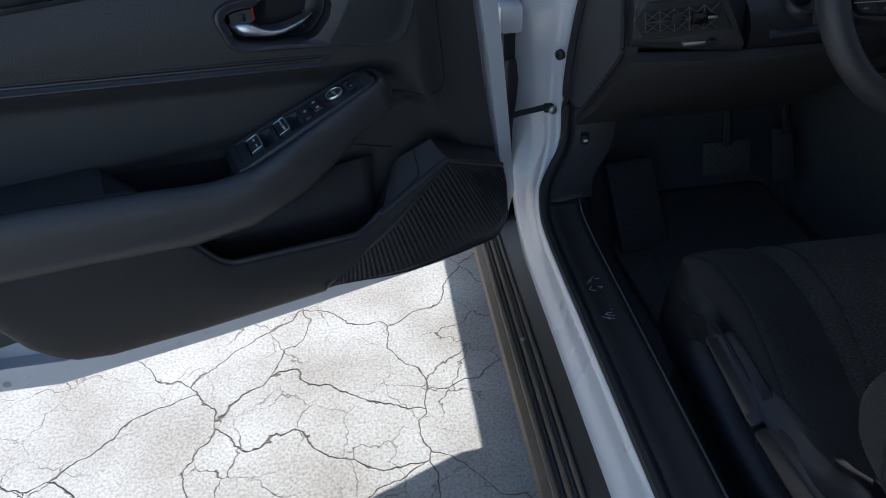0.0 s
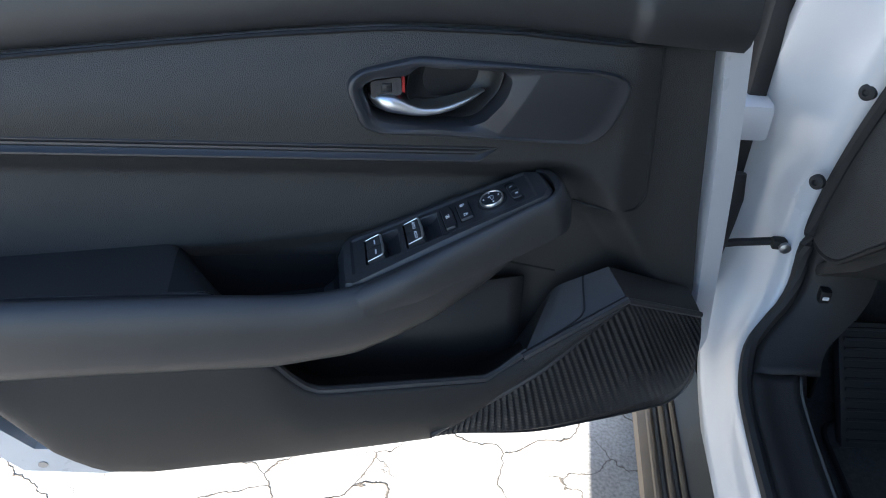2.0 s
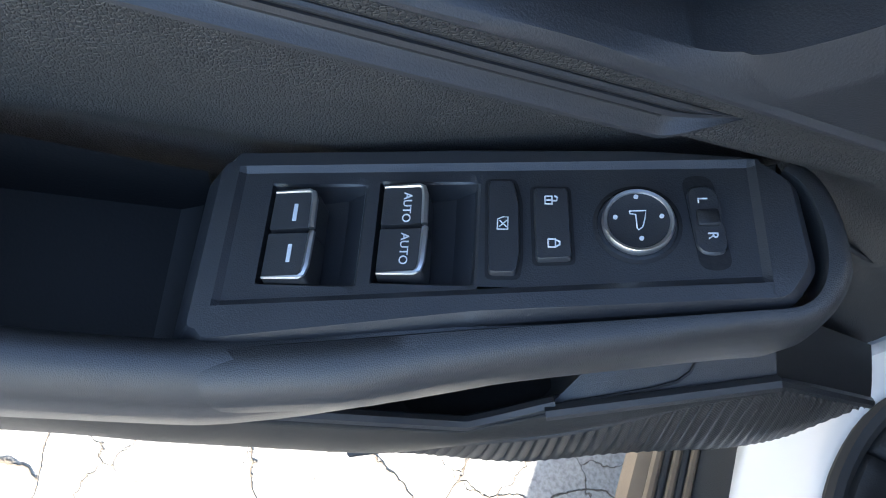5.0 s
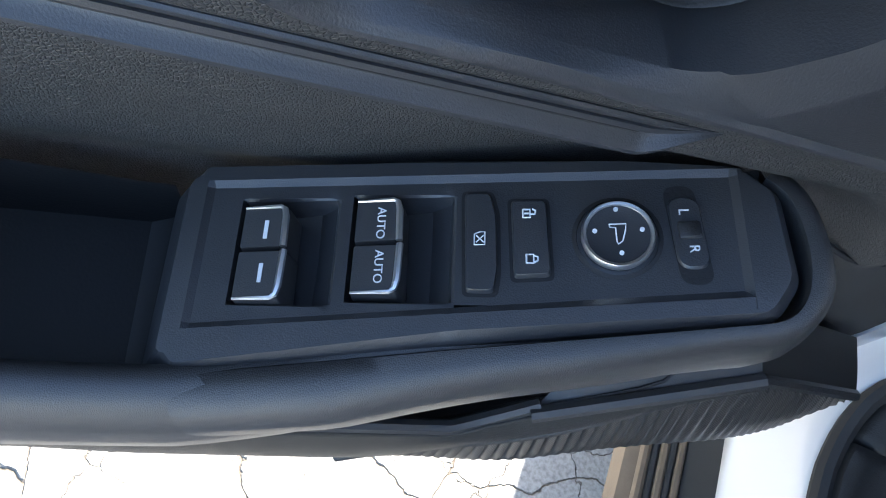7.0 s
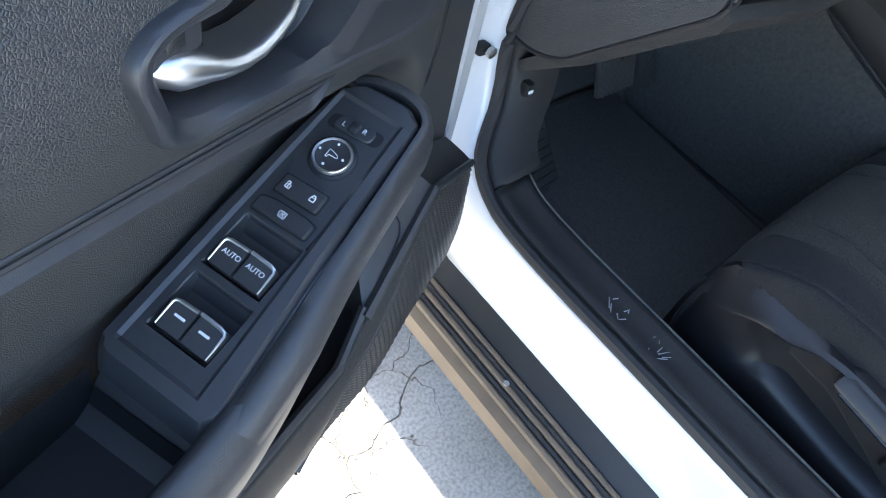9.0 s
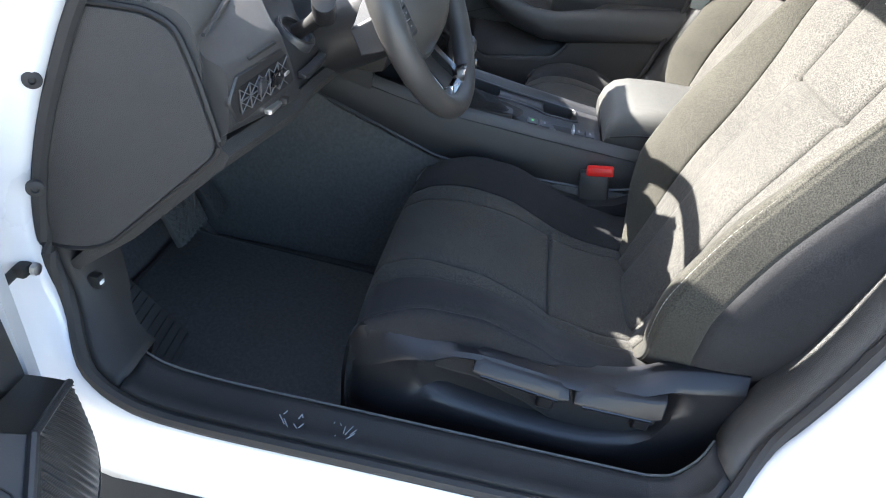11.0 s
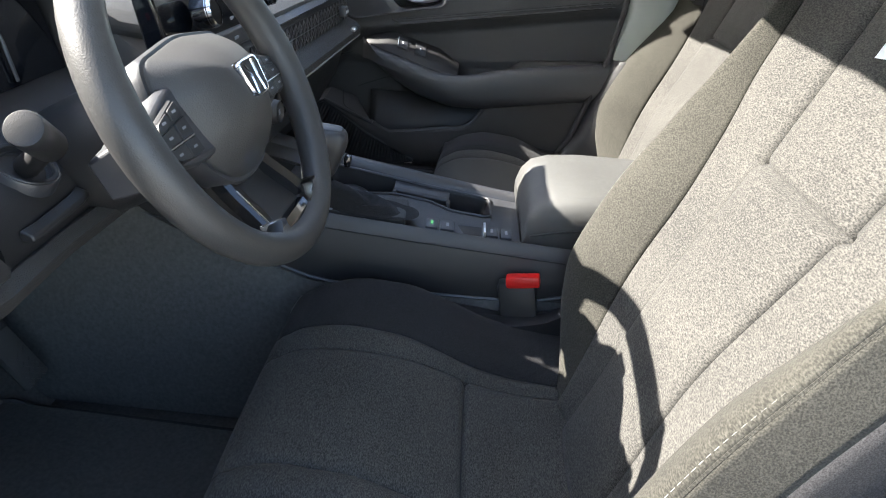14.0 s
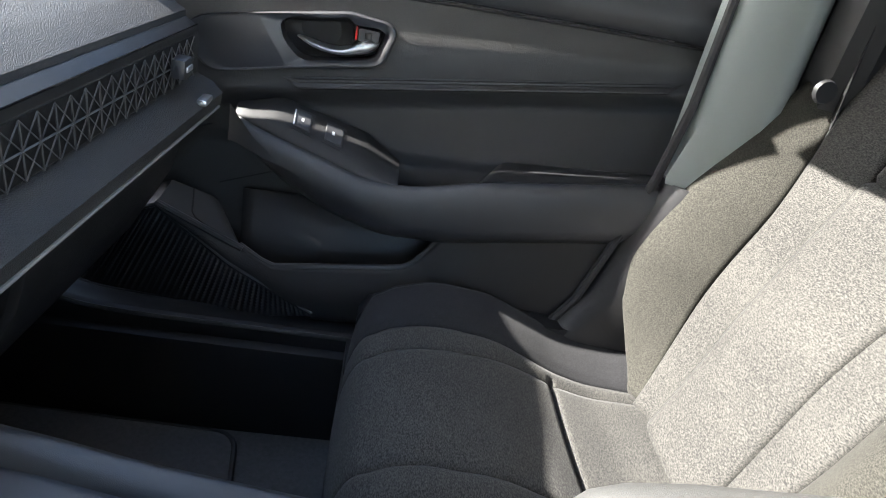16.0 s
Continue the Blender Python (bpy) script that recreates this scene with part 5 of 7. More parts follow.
    part("back_insert", loft([[back(abs(k), z, -1 if k < 0 else 1) for z in zs] for k in steps(-1, 1, 20)], closed=False, caps=False), M_CLOTH, root, "heather grey cloth back insert", smooth=60, solid=0.004)
    for sgn in (-1, 1):
        part("back_strip", strip_of(1, 2, 8, sgn), M_CLOTH, root, smooth=60, solid=0.004)
        part("back_bolster", strip_of(2, 3, 18, sgn), M_BOLSTER, root, "grey cloth back bolster", smooth=60, solid=0.004)
        part("bolster_edge", strip_of(3, 3.22, 8, sgn), M_BOLSTER, root, "cloth edge band of the bolster", smooth=60, solid=0.004)
        # Side cloth takes the black knit, so its shade is in the colour.
        part("back_side", strip_of(3.22, 4, 14, sgn), M_KNIT, root, "cloth seat side, coloured dark for shade", smooth=60, solid=0.004)
        part("back_seam", tube([back(2, z, sgn) for z in zs], 0.0016, 5), M_DARK, root)
        part("back_seam", tube([back(1, z, sgn) for z in zs], 0.0014, 5), M_DARK, root)
        part("back_seam", tube([back(3.22, z, sgn) for z in zs], 0.0016, 5), M_DARK, root)
        part("edge_piping", tube([back(3, z, sgn) for z in zs], 0.0022, 6), M_BOLSTER, root)
        st = bmesh.new()
        pts = [back(2.95, z, sgn) + Vector((0, 0.0016, 0)) for z in steps(0.43, 1.05, 170)]
        for i in range(0, len(pts) - 1, 2):
            tube([pts[i], pts[i].lerp(pts[i + 1], 1.2)], 0.0009, 4, st)
        part("edge_stitching", st, M_THREAD, root, "pale stitched edge seam")
    part("back_seam", tube([back(abs(k), 0.787, -1 if k < 0 else 1) + Vector((0, 0.0005, 0)) for k in steps(-1, 1, 16)], 0.0020, 5), M_DARK, root)
    part("back_core", loft([[q(bx + s * w, -0.412 - 0.36 * (z - 0.46) - d, z) for s, w, d in ((-1, 0.9 * rim_(z), 0.0), (-1, 0.4 * rim_(z), 0.012), (1, 0.4 * rim_(z), 0.012), (1, 0.9 * rim_(z), 0.0), (1, 0.95 * rim_(z), 0.12), (-1, 0.95 * rim_(z), 0.12))] for z in steps(0.40, 1.06, 10)]), M_KNIT, root)

    # plastic side shield: a sloping top band, a recess for the levers and a proud lower bow
    for sgn in (-1, 1):
        rows = []
        for y in steps(0.030, -0.50, 40):
            top = curve(y, (-0.60, 0.50), (-0.46, 0.487), (-0.40, 0.474), (-0.36, 0.452), (-0.30, 0.440), (-0.19, 0.440), (-0.09, 0.450), (-0.03, 0.450), (0.015, 0.440), (0.030, 0.415))
            ridge = curve(y, (-0.60, 0.48), (-0.41, 0.456), (-0.372, 0.440), (-0.30, 0.428), (-0.227, 0.436), (-0.152, 0.444), (-0.116, 0.440), (-0.092, 0.426), (-0.051, 0.418), (-0.015, 0.396), (0.030, 0.37))
            low = curve(y, (-0.60, 0.45), (-0.425, 0.42), (-0.405, 0.372), (-0.36, 0.348), (-0.30, 0.338), (-0.24, 0.340), (-0.147, 0.353), (-0.10, 0.360), (-0.063, 0.340), (0.045, 0.33))
            dep = curve(y, (-0.425, 0.0), (-0.412, 1.0), (-0.12, 1.0), (-0.06, 0.15), (-0.02, 0.0))
            out = curve(y, (-0.60, 0.004), (-0.45, 0.020), (-0.3, 0.029), (-0.05, 0.029), (0.012, 0.020), (0.030, 0.0))
            X = lambda o: sgn * (0.252 + o)
            rows.append([q(X(-0.02), y, top - 0.004), q(X(0.0), y, top), q(X(0.004), y, top - 0.001), q(X(out - 0.005), y, ridge + 0.006), q(X(out), y, ridge), q(X(out - 0.003 * dep), y, ridge - 0.004), q(X(out - 0.028 * dep), y, ridge - 0.008), q(X(out - 0.032 * dep), y, (ridge + low) / 2), q(X(out - 0.028 * dep), y, low + 0.008), q(X(out - 0.008 * dep), y, low + 0.001), q(X(out + 0.001), y, low - 0.008), q(X(out + 0.001), y, low - 0.03), q(X(out - 0.006), y, 0.29), q(X(out - 0.02), y, 0.262), q(X(-0.02), y, 0.262)])
        part("side_shield", loft(rows), M_SHIELD, root, "satin black plastic seat shield", smooth=50)
    if driver:
        for rows in (((-0.146, 0.448, 0.428), (-0.158, 0.453, 0.424), (-0.265, 0.440, 0.409), (-0.280, 0.432, 0.412)), ((-0.286, 0.430, 0.410), (-0.298, 0.438, 0.408), (-0.390, 0.448, 0.408), (-0.404, 0.452, 0.415))):
            lv = part("seat_lever", loft([[q(-x, y, z) for x, z in ((0.256, a - 0.002), (0.272, a - 0.003), (0.284, a - 0.008), (0.292, b + 0.008), (0.292, b + 0.003), (0.286, b), (0.262, b - 0.004), (0.256, b + 0.006))] for y, a, b in rows]), M_SHIELD, root, "black seat adjuster lever", bevel=0.003)
            (y0, a0, b0), (y1, a1, b1) = rows[1], rows[2]
            part("lever_blade", loft([[q(-0.2925 - dx, y, z + dz) for dx, dz in ((0, 0.0025), (0.0012, 0.0012), (0.0012, -0.0012), (0, -0.0025))] for y, z in ((y0, b0 + 0.004), (y1, b1 + 0.004))]), M_GLOSS, lv)
            part("lever_foot", loft([[q(-0.262 - dx, y, z) for dx, z in ((0, b0 - 0.004), (0.014, b0 - 0.008), (0.012, 0.375), (0, 0.37))] for y in ((y0 + y1) / 2 - 0.03, (y0 + y1) / 2 - 0.055)]), M_SHIELD, lv, bevel=0.004)
    for sx in (-0.2, 0.2):
        part("seat_rail", box(tuple(q(sx - 0.02, -0.48, 0.16)), tuple(q(sx + 0.02, 0.02, 0.20)), 0.004), M_STEEL, root, "steel seat rail")
        part("seat_leg", box(tuple(q(sx - 0.015, -0.40, 0.19)), tuple(q(sx + 0.015, -0.05, 0.26)), 0.004), M_DARK, root)
    return q, back


dq, dback = build_seat(-0.352, 0.0, True)
pq, pback = build_seat(0.430, -0.190, False)

# care tag on the driver's backrest
tag = thing("paper_tag", tuple(dback(0.2, 0.928)), "white paper tag stuck on the seat backrest", "tag")
def on_tag(a, b, h):
    p = dback(0, 0.914 + 0.66 * b + 0.12 * a)
    return p + Vector((0.032 - a, 0.004 + h, 0.001))
part("tag_sheet", loft([[on_tag(a, b, h) for a, b in ((0, 0), (0.09, 0.0), (0.09, 0.10), (0, 0.10))] for h in (0, 0.0012)]), M_PAPER, tag)
bm = bmesh.new()
for i in range(5):
    for j in range(5):
        if (i * 3 + j * 5) % 4:
            ring_faces(bm, [[on_tag(0.03 + i * 0.006 + a, 0.035 + j * 0.008 + b, h) for a, b in ((0, 0), (0.004, 0), (0.004, 0.006), (0, 0.006))] for h in (0.001, 0.0018)])
part("tag_print", bm, M_INK, tag, "small grey print block")

# seat belt buckles
def buckle(x, y, z, lean):
    b = thing("seat_belt_buckle", (x, y, z - 0.1), "black seat belt buckle with red button", "seat belt", "belt buckles")
    t = Euler((radians(-12), radians(lean), radians(-8))).to_matrix()
    part("buckle_body", box((x - 0.014, y - 0.029, z - 0.105), (x + 0.014, y + 0.029, z - 0.008), 0.006, t), M_HARD, b)
    part("release_button", box((x - 0.011, y - 0.026, z - 0.014), (x + 0.011, y + 0.026, z + 0.004), 0.004, t), M_RED, b, "red release button")
    part("buckle_stalk", box((x - 0.006, y - 0.02, z - 0.26), (x + 0.006, y + 0.02, z - 0.09), 0.003, t), M_RUBBER, b)
buckle(-0.085, -0.325, 0.505, 6)

# passenger belt and guide
belt = thing("seat_belt", (0.66, -0.70, 0.16), "grey seat belt webbing at the centre pillar", "seat belt")
part("webbing", loft([[Vector((x - 0.022, y, z)), Vector((x + 0.022, y - 0.012, z)), Vector((x + 0.022, y - 0.014, z)), Vector((x - 0.022, y - 0.002, z))] for x, y, z in ((0.655, -0.70, 1.18), (0.648, -0.715, 0.95), (0.645, -0.72, 0.80), (0.655, -0.72, 0.60))]), M_KNIT, belt)
part("belt_guide", lathe([(0.0, 0), (0.014, 0), (0.016, 0.006), (0.010, 0.012), (0, 0.012)], frame_of((0.628, -0.695, 0.862), (0, 1, 0), (0, 0, 1)), 16), M_HARD, belt)

# ---- dashboard ----
dash = thing("dashboard", (0, 0.5, 0.5), "black grained dashboard with meshed air vents", "dashboard")
face = lambda x: 0.118 - 0.062 * x
def top_line(x):
    """How far the brow edge stands forward of the vent face: far back under the gauge hood."""
    return linear(x, (-0.47, 0.20), (-0.17, 0.20), (-0.13, 0.06), (0.0, 0.05), (0.14, 0.03), (0.70, 0.03))
secs = []
for x in [-0.155, -0.14, -0.10, 0.0, 0.1, 0.2, 0.35, 0.5, 0.62, 0.69]:
    f, b = face(x), top_line(x)
    k = curve(x, (-0.16, 1.0), (-0.11, 0.5), (0.10, 0.5), (0.16, 0.0))
    z_edge = 0.800 + 0.048 * k
    secs.append([Vector((x, y, z)) for y, z in ((0.86, 0.872), (0.62, 0.880), (0.46, 0.870), (f + b + 0.10, z_edge + 0.036), (f + b + 0.03, z_edge + 0.017), (f + b, z_edge), (f + b - 0.002, z_edge - 0.010), (f + b + 0.006, z_edge - 0.016),
                                            (f + 0.020 + 0.8 * max(0, b - 0.05) * k, 0.784), (f + 0.016, 0.781), (f + 0.014, 0.777), (f + 0.014, 0.726), (f - 0.006, 0.718), (f - 0.018, 0.706), (f - 0.016, 0.690), (f - 0.004, 0.680), (f + 0.05, 0.668), (f + 0.20, 0.56), (f + 0.30, 0.52), (0.78, 0.52))])
part("dash_body", loft(secs), M_DASH, dash, "grained black dash top and face", smooth=35)
part("column_panel", loft([[Vector((x, y, z)) for y, z in ((0.86, 0.872), (0.62, 0.880), (0.46, 0.870), (0.36, 0.86), (0.33, 0.83), (0.31, 0.80), (0.30, 0.786), (0.27, 0.782), (0.215, 0.776), (0.175, 0.752), (0.162, 0.735), (0.158, 0.716), (0.160, 0.698), (0.168, 0.686), (0.22, 0.668), (0.34, 0.56), (0.44, 0.52), (0.78, 0.52))] for x in (-0.50, -0.40, -0.30, -0.20, -0.157)]), M_HARD, dash, "plain black panel round the steering column", smooth=35)
# upper roll beside the pillar, with its rounded inner end
yb = lambda x: 0.192 + 0.24 * (x + 0.68)
secs = []
for x, d in ((-0.681, 0.0), (-0.66, 0.0), (-0.62, 0.0), (-0.56, 0.0), (-0.525, 0.0), (-0.495, 0.005), (-0.470, 0.014), (-0.450, 0.028), (-0.432, 0.046), (-0.418, 0.064)):
    y = yb(x) + d
    rise = curve(x, (-0.60, 0.0), (-0.50, 0.006), (-0.418, 0.036))
    secs.append([Vector((x, p, z)) for p, z in ((0.86, 0.872), (0.62, 0.880), (0.45, 0.868 + rise), (0.34, 0.852 + rise), (y + 0.036, 0.845 + rise), (y + 0.020, 0.842 + rise * 0.9), (y + 0.008, 0.834 + rise * 0.7), (y + 0.001, 0.822), (y - 0.004, 0.790), (y - 0.004, 0.760), (0.60, 0.70))])
part("dash_roll", loft(secs), M_DASH, dash, "sunlit grained vinyl dash top", smooth=50)
# hood over the gauges
arch = smooth_line([(-0.440, 0.780), (-0.438, 0.830), (-0.424, 0.880), (-0.385, 0.908), (-0.30, 0.914), (-0.21, 0.905), (-0.165, 0.875), (-0.150, 0.830), (-0.150, 0.780)], 5)
mid = (-0.32, 0.83)
hood = lambda k, y, dz: [Vector((mid[0] + (a - mid[0]) * k, y + 0.10 * max(0, b - 0.83), mid[1] + (b - mid[1]) * k + dz)) for a, b in arch]
part("gauge_hood", loft([hood(1.02, 0.48, -0.03), hood(1.03, 0.42, -0.006), hood(1.02, 0.34, 0.0), hood(1.0, 0.276, 0.0), hood(0.985, 0.272, 0.0), hood(0.965, 0.275, 0.0)], closed=False, caps=False), M_DASH, dash, "grained hood over the gauges", smooth=60, solid=0.002)
part("hood_lining", loft([hood(0.965, 0.277, 0.0), hood(0.95, 0.30, -0.004), hood(0.93, 0.34, -0.008)], closed=False, caps=False), M_DARK, dash, "dark hood lining", smooth=60, solid=0.002)
gp = part("gauge_display", loft([[Vector((x, y, z)) for y, z in ((0.280, 0.784), (0.312, 0.895), (0.325, 0.895), (0.33, 0.784))] for x in (-0.425, -0.17)]), M_SCREEN, dash, "dark gauge display behind the wheel")
gy = lambda z: 0.2785 + (z - 0.784) * 0.288
for x, z, w, h, red in ((-0.432, 0.838, 0.007, 0.013, 1), (-0.441, 0.805, 0.008, 0.010, 1), (-0.405, 0.842, 0.006, 0.004, 0), (-0.408, 0.822, 0.010, 0.004, 0), (-0.388, 0.835, 0.005, 0.012, 0), (-0.386, 0.806, 0.013, 0.004, 0), (-0.366, 0.812, 0.006, 0.006, 0), (-0.352, 0.842, 0.006, 0.008, 0), (-0.35, 0.82, 0.005, 0.006, 0), (-0.345, 0.798, 0.012, 0.003, 0), (-0.418, 0.796, 0.010, 0.004, 0), (-0.40, 0.862, 0.006, 0.003, 0), (-0.36, 0.864, 0.008, 0.003, 0), (-0.335, 0.850, 0.004, 0.004, 0), (-0.425, 0.858, 0.005, 0.003, 0)):
    x += 0.045
    part("gauge_mark", loft([[Vector((p, gy(r) - d, r)) for p, r in ((x - w / 2, z - h / 2), (x + w / 2, z - h / 2), (x + w / 2, z + h / 2), (x - w / 2, z + h / 2))] for d in (0, 0.0006)]), M_RED if red else M_MESH, gp)
part("cluster_edge", tube([Vector((-0.265, gy(0.79) - 0.003, 0.79)), Vector((-0.260, gy(0.83) - 0.003, 0.83)), Vector((-0.263, gy(0.87) - 0.003, 0.87))], 0.0022, 6), M_SATIN, gp)

# vent pod that stands out beside the wheel
pf = lambda x: 0.152 - 0.15 * (x + 0.60)
prof = [(0.30, 0.690, -0.46, 0), (0.30, 0.812, -0.448, 0), (0.250, 0.826, -0.458, 0), (0.215, 0.826, -0.482, 0), (0.195, 0.821, -0.505, 0), (0.022, 0.810, -0.546, 1), (0.007, 0.805, -0.558, 1), (0.0, 0.796, -0.562, 1), (0.0, 0.77, -0.545, 1), (0.0, 0.74, -0.528, 1), (0.0, 0.718, -0.515, 1), (0.002, 0.710, -0.515, 1), (0.010, 0.703, -0.512, 1), (0.06, 0.680, -0.50, 1), (0.30, 0.66, -0.47, 0)]
pod = []
for k in (0, 0.03, 0.15, 0.4, 0.7, 0.93, 0.985, 1.0):
    ring = []
    for y, z, xr, on in prof:
        x = -0.676 + (xr + 0.676) * k
        pull = 0.006 if k == 1.0 else (0.001 if k > 0.98 else 0)
        yy = (pf(x) + y) if on else y + 0.0
        sag = (1 - k) * 0.012
        ring.append(Vector((x, yy + (pull if on else 0), z - (sag if z > 0.78 else -sag if z < 0.72 else 0) - (pull * 0.6 if z > 0.80 else 0))))
    pod.append(ring)
pd = part("vent_pod", loft(pod), M_SOFT, dash, "black vent pod", smooth=42)
part("pod_seam", tube([Vector((x, yb(x) - 0.0065 + d, 0.8215 + 0.003 * (x + 0.676) / 0.17)) for x, d in ((-0.676, 0), (-0.64, 0), (-0.60, 0), (-0.56, 0), (-0.525, 0.002), (-0.505, 0.008))], 0.0022, 6), M_DARK, dash)
part("pod_slot", loft([[Vector((x, pf(x) - 0.001 + d, z + e)) for z, d in ((0.7955, 0.0004), (0.7925, 0.0004), (0.7925, 0.01), (0.7955, 0.012))] for x, e in ((-0.635, -0.003), (-0.580, 0.002))]), M_DARK, pd, "thin dark slot")
bez = rounded([(-0.679, 0.756), (-0.663, 0.781), (-0.568, 0.787), (-0.540, 0.741), (-0.640, 0.728), (-0.663, 0.728)], 0.004, 2)
part("vent_bezel", prism(bez, lambda a, b: Vector((a, pf(a) + 0.003, b)), lambda a, b: Vector((a, pf(a) - 0.0025, b)), 0.002), M_HARD, pd, "plain black vent surround")

# end panel with its dark joint
endp = [(0.300, 0.834), (0.240, 0.836), (0.213, 0.826), (0.196, 0.787), (0.170, 0.702), (0.318, 0.546), (0.36, 0.530), (0.43, 0.53), (0.44, 0.60), (0.42, 0.82)]
eo = rounded(endp, 0.02, 5)
for sx, oy in ((-1, 0.0), (1, -0.07)):
    ep = part("end_panel", prism(eo, lambda a, b: Vector((sx * 0.660, a + oy, b)), lambda a, b: Vector((sx * 0.6865, a + oy, b)), 0.003), M_DASH, dash, "grained vinyl dash end panel")
    part("panel_joint", tube([Vector((sx * 0.6835, 0.31 + (a - 0.31) * 1.014 + oy, 0.69 + (b - 0.69) * 1.012)) for a, b in eo], 0.0032, 6, wrap=True), M_DARK, ep)
part("knee_panel", loft([[Vector((x, y, z)) for y, z in ((pf(x) + 0.016 if x < -0.5 else face(x) + 0.012, 0.702), (pf(x) + 0.004 if x < -0.5 else face(x) + 0.004, 0.692), (pf(x) + 0.010 if x < -0.5 else face(x) + 0.010, 0.676), (0.29, 0.555), (0.375, 0.485), (0.39, 0.49), (0.31, 0.57), (0.22, 0.69))] for x in (-0.672, -0.60, -0.52, -0.42, -0.25)]), M_DASH, dash, "black lower knee panel", smooth=30)
part("release_pull", loft([[Vector((x, y + d, z + e)) for d, e in ((0, 0.006), (-0.012, 0.002), (-0.013, -0.004), (0, -0.005))] for x, y, z in ((-0.475, 0.160, 0.722), (-0.46, 0.158, 0.722), (-0.40, 0.158, 0.724), (-0.385, 0.160, 0.726))]), M_HARD, dash, "small black pull handle", bevel=0.002)
part("glove_box", loft([[Vector((x, y, z)) for y, z in ((face(x) + 0.015, 0.672), (face(x) + 0.035, 0.60), (face(x) + 0.09, 0.50), (face(x) + 0.16, 0.47), (0.55, 0.47), (0.5, 0.67))] for x in (0.309, 0.4, 0.5, 0.67)]), M_HARD, dash, "black glove box", bevel=0.006)
part("ledge_stitch", tube([Vector((x, face(x) - 0.0172, 0.690)) for x in steps(0.12, 0.68, 10)], 0.0018, 6), M_THREAD, dash)


def vent(x0, x1, bays, f, low, high, lean, parent, rows=2):
    """Dark opening behind two rows of crossing thin ribs."""
    lo = lambda x: low(x)
    hi = lambda x: high(x)
    v = part("vent_box", loft([[Vector((x, f(x) + d, z)) for z, d in ((hi(x), -0.0005), (lo(x), -0.0005), (lo(x), 0.004), (hi(x), 0.004))] for x in (x0, x1)]), M_DARK, parent, "dark air vent behind a triangle mesh")
    bm = bmesh.new()
    w = (x1 - x0) / bays
    P2 = lambda x, t: Vector((x - lean * t, f(x) - 0.003, lo(x) + (hi(x) - lo(x)) * t))
    for i in range(bays):
        a, b = x0 + w * i, x0 + w * (i + 1)
        m = (a + b) / 2
        for r in range(rows):
            t0, t1 = r / rows, (r + 1) / rows
            for p, s in ((P2(a, t0), P2(b, t1)), (P2(b, t0), P2(a, t1))):
                tube([p, s], 0.0007, 4, bm)
                tube([P2(a, 0.5), P2(b, 0.5)], 0.0010, 4, bm)
        tube([P2(a, 0), P2(a, 1)], 0.0009, 4, bm)
    part("vent_mesh", bm, M_MESH, v, "fine triangle mesh")
    return v

vf = lambda x: pf(x) - 0.0025
v1 = vent(-0.660, -0.562, 5, vf, lambda x: linear(x, (-0.66, 0.739), (-0.55, 0.744)), lambda x: linear(x, (-0.66, 0.768), (-0.556, 0.779)), 0.006, dash)
for x, dx in ((-0.622, 0.008), (-0.590, 0.012)):
    part("vent_tab", box((x - dx, vf(x) - 0.007, 0.751), (x + dx, vf(x) - 0.001, 0.767), 0.002), M_SATIN if dx < 0.01 else M_GLOSS, v1, "small vent tab")
part("tab_chrome", box((-0.582, vf(-0.58) - 0.010, 0.759), (-0.568, vf(-0.57) - 0.006, 0.763), 0.001), M_CHROME, v1)
pv = lambda x: face(x) + 0.013
v2 = vent(0.060, 0.665, 25, pv, lambda x: 0.728, lambda x: 0.776, 0.004, dash)
part("vent_tab", box((0.585, pv(0.6) - 0.018, 0.742), (0.615, pv(0.6) - 0.002, 0.764), 0.003), M_SATIN, v2)
part("tab_chrome", box((0.590, pv(0.6) - 0.020, 0.750), (0.611, pv(0.6) - 0.017, 0.756), 0.001), M_CHROME, v2)
part("vent_slider", box((-0.606, pf(-0.585) - 0.006, 0.7185), (-0.572, pf(-0.585) + 0.004, 0.7255), 0.003), M_CHROME, dash, "small chrome vent slider")
part("slider_knob", box((-0.570, pf(-0.56) - 0.007, 0.7195), (-0.560, pf(-0.56) + 0.004, 0.7275), 0.002), M_HARD, dash)
part("vent_slider", box((0.609, face(0.625) - 0.022, 0.708), (0.641, face(0.625) - 0.010, 0.716), 0.003), M_CHROME, dash, "small chrome vent slider")
part("gloss_strip", loft([[Vector((x, face(x) + 0.026, 0.794)), Vector((x, face(x) + 0.014, 0.786)), Vector((x, face(x) + 0.0135, 0.778)), Vector((x, face(x) + 0.03, 0.778)), Vector((x, face(x) + 0.04, 0.790))] for x in (0.13, 0.4, 0.68)]), M_HARD, dash, "black strip above the vent")
part("strip_line", tube([Vector((x, face(x) + 0.013, 0.787)) for x in (0.13, 0.4, 0.68)], 0.0010, 6), M_GLOSS, dash, "thin gloss line")
# window demister outlet on the dash top
oz = lambda y: 0.8465 + 0.075 * (y - 0.25)
oq = rounded([(-0.618, 0.306), (-0.492, 0.308), (-0.506, 0.268), (-0.606, 0.252)], 0.006, 3)
so = part("side_outlet", prism(oq, lambda a, b: Vector((a, b, 0.836)), lambda a, b: Vector((a, b, oz(b) + 0.0005))), M_DARK, dash, "small slatted outlet on dash top")
part("outlet_frame", tube([Vector((a, b, oz(b) + 0.001)) for a, b in oq], 0.0042, 6, wrap=True), M_SATIN, so)
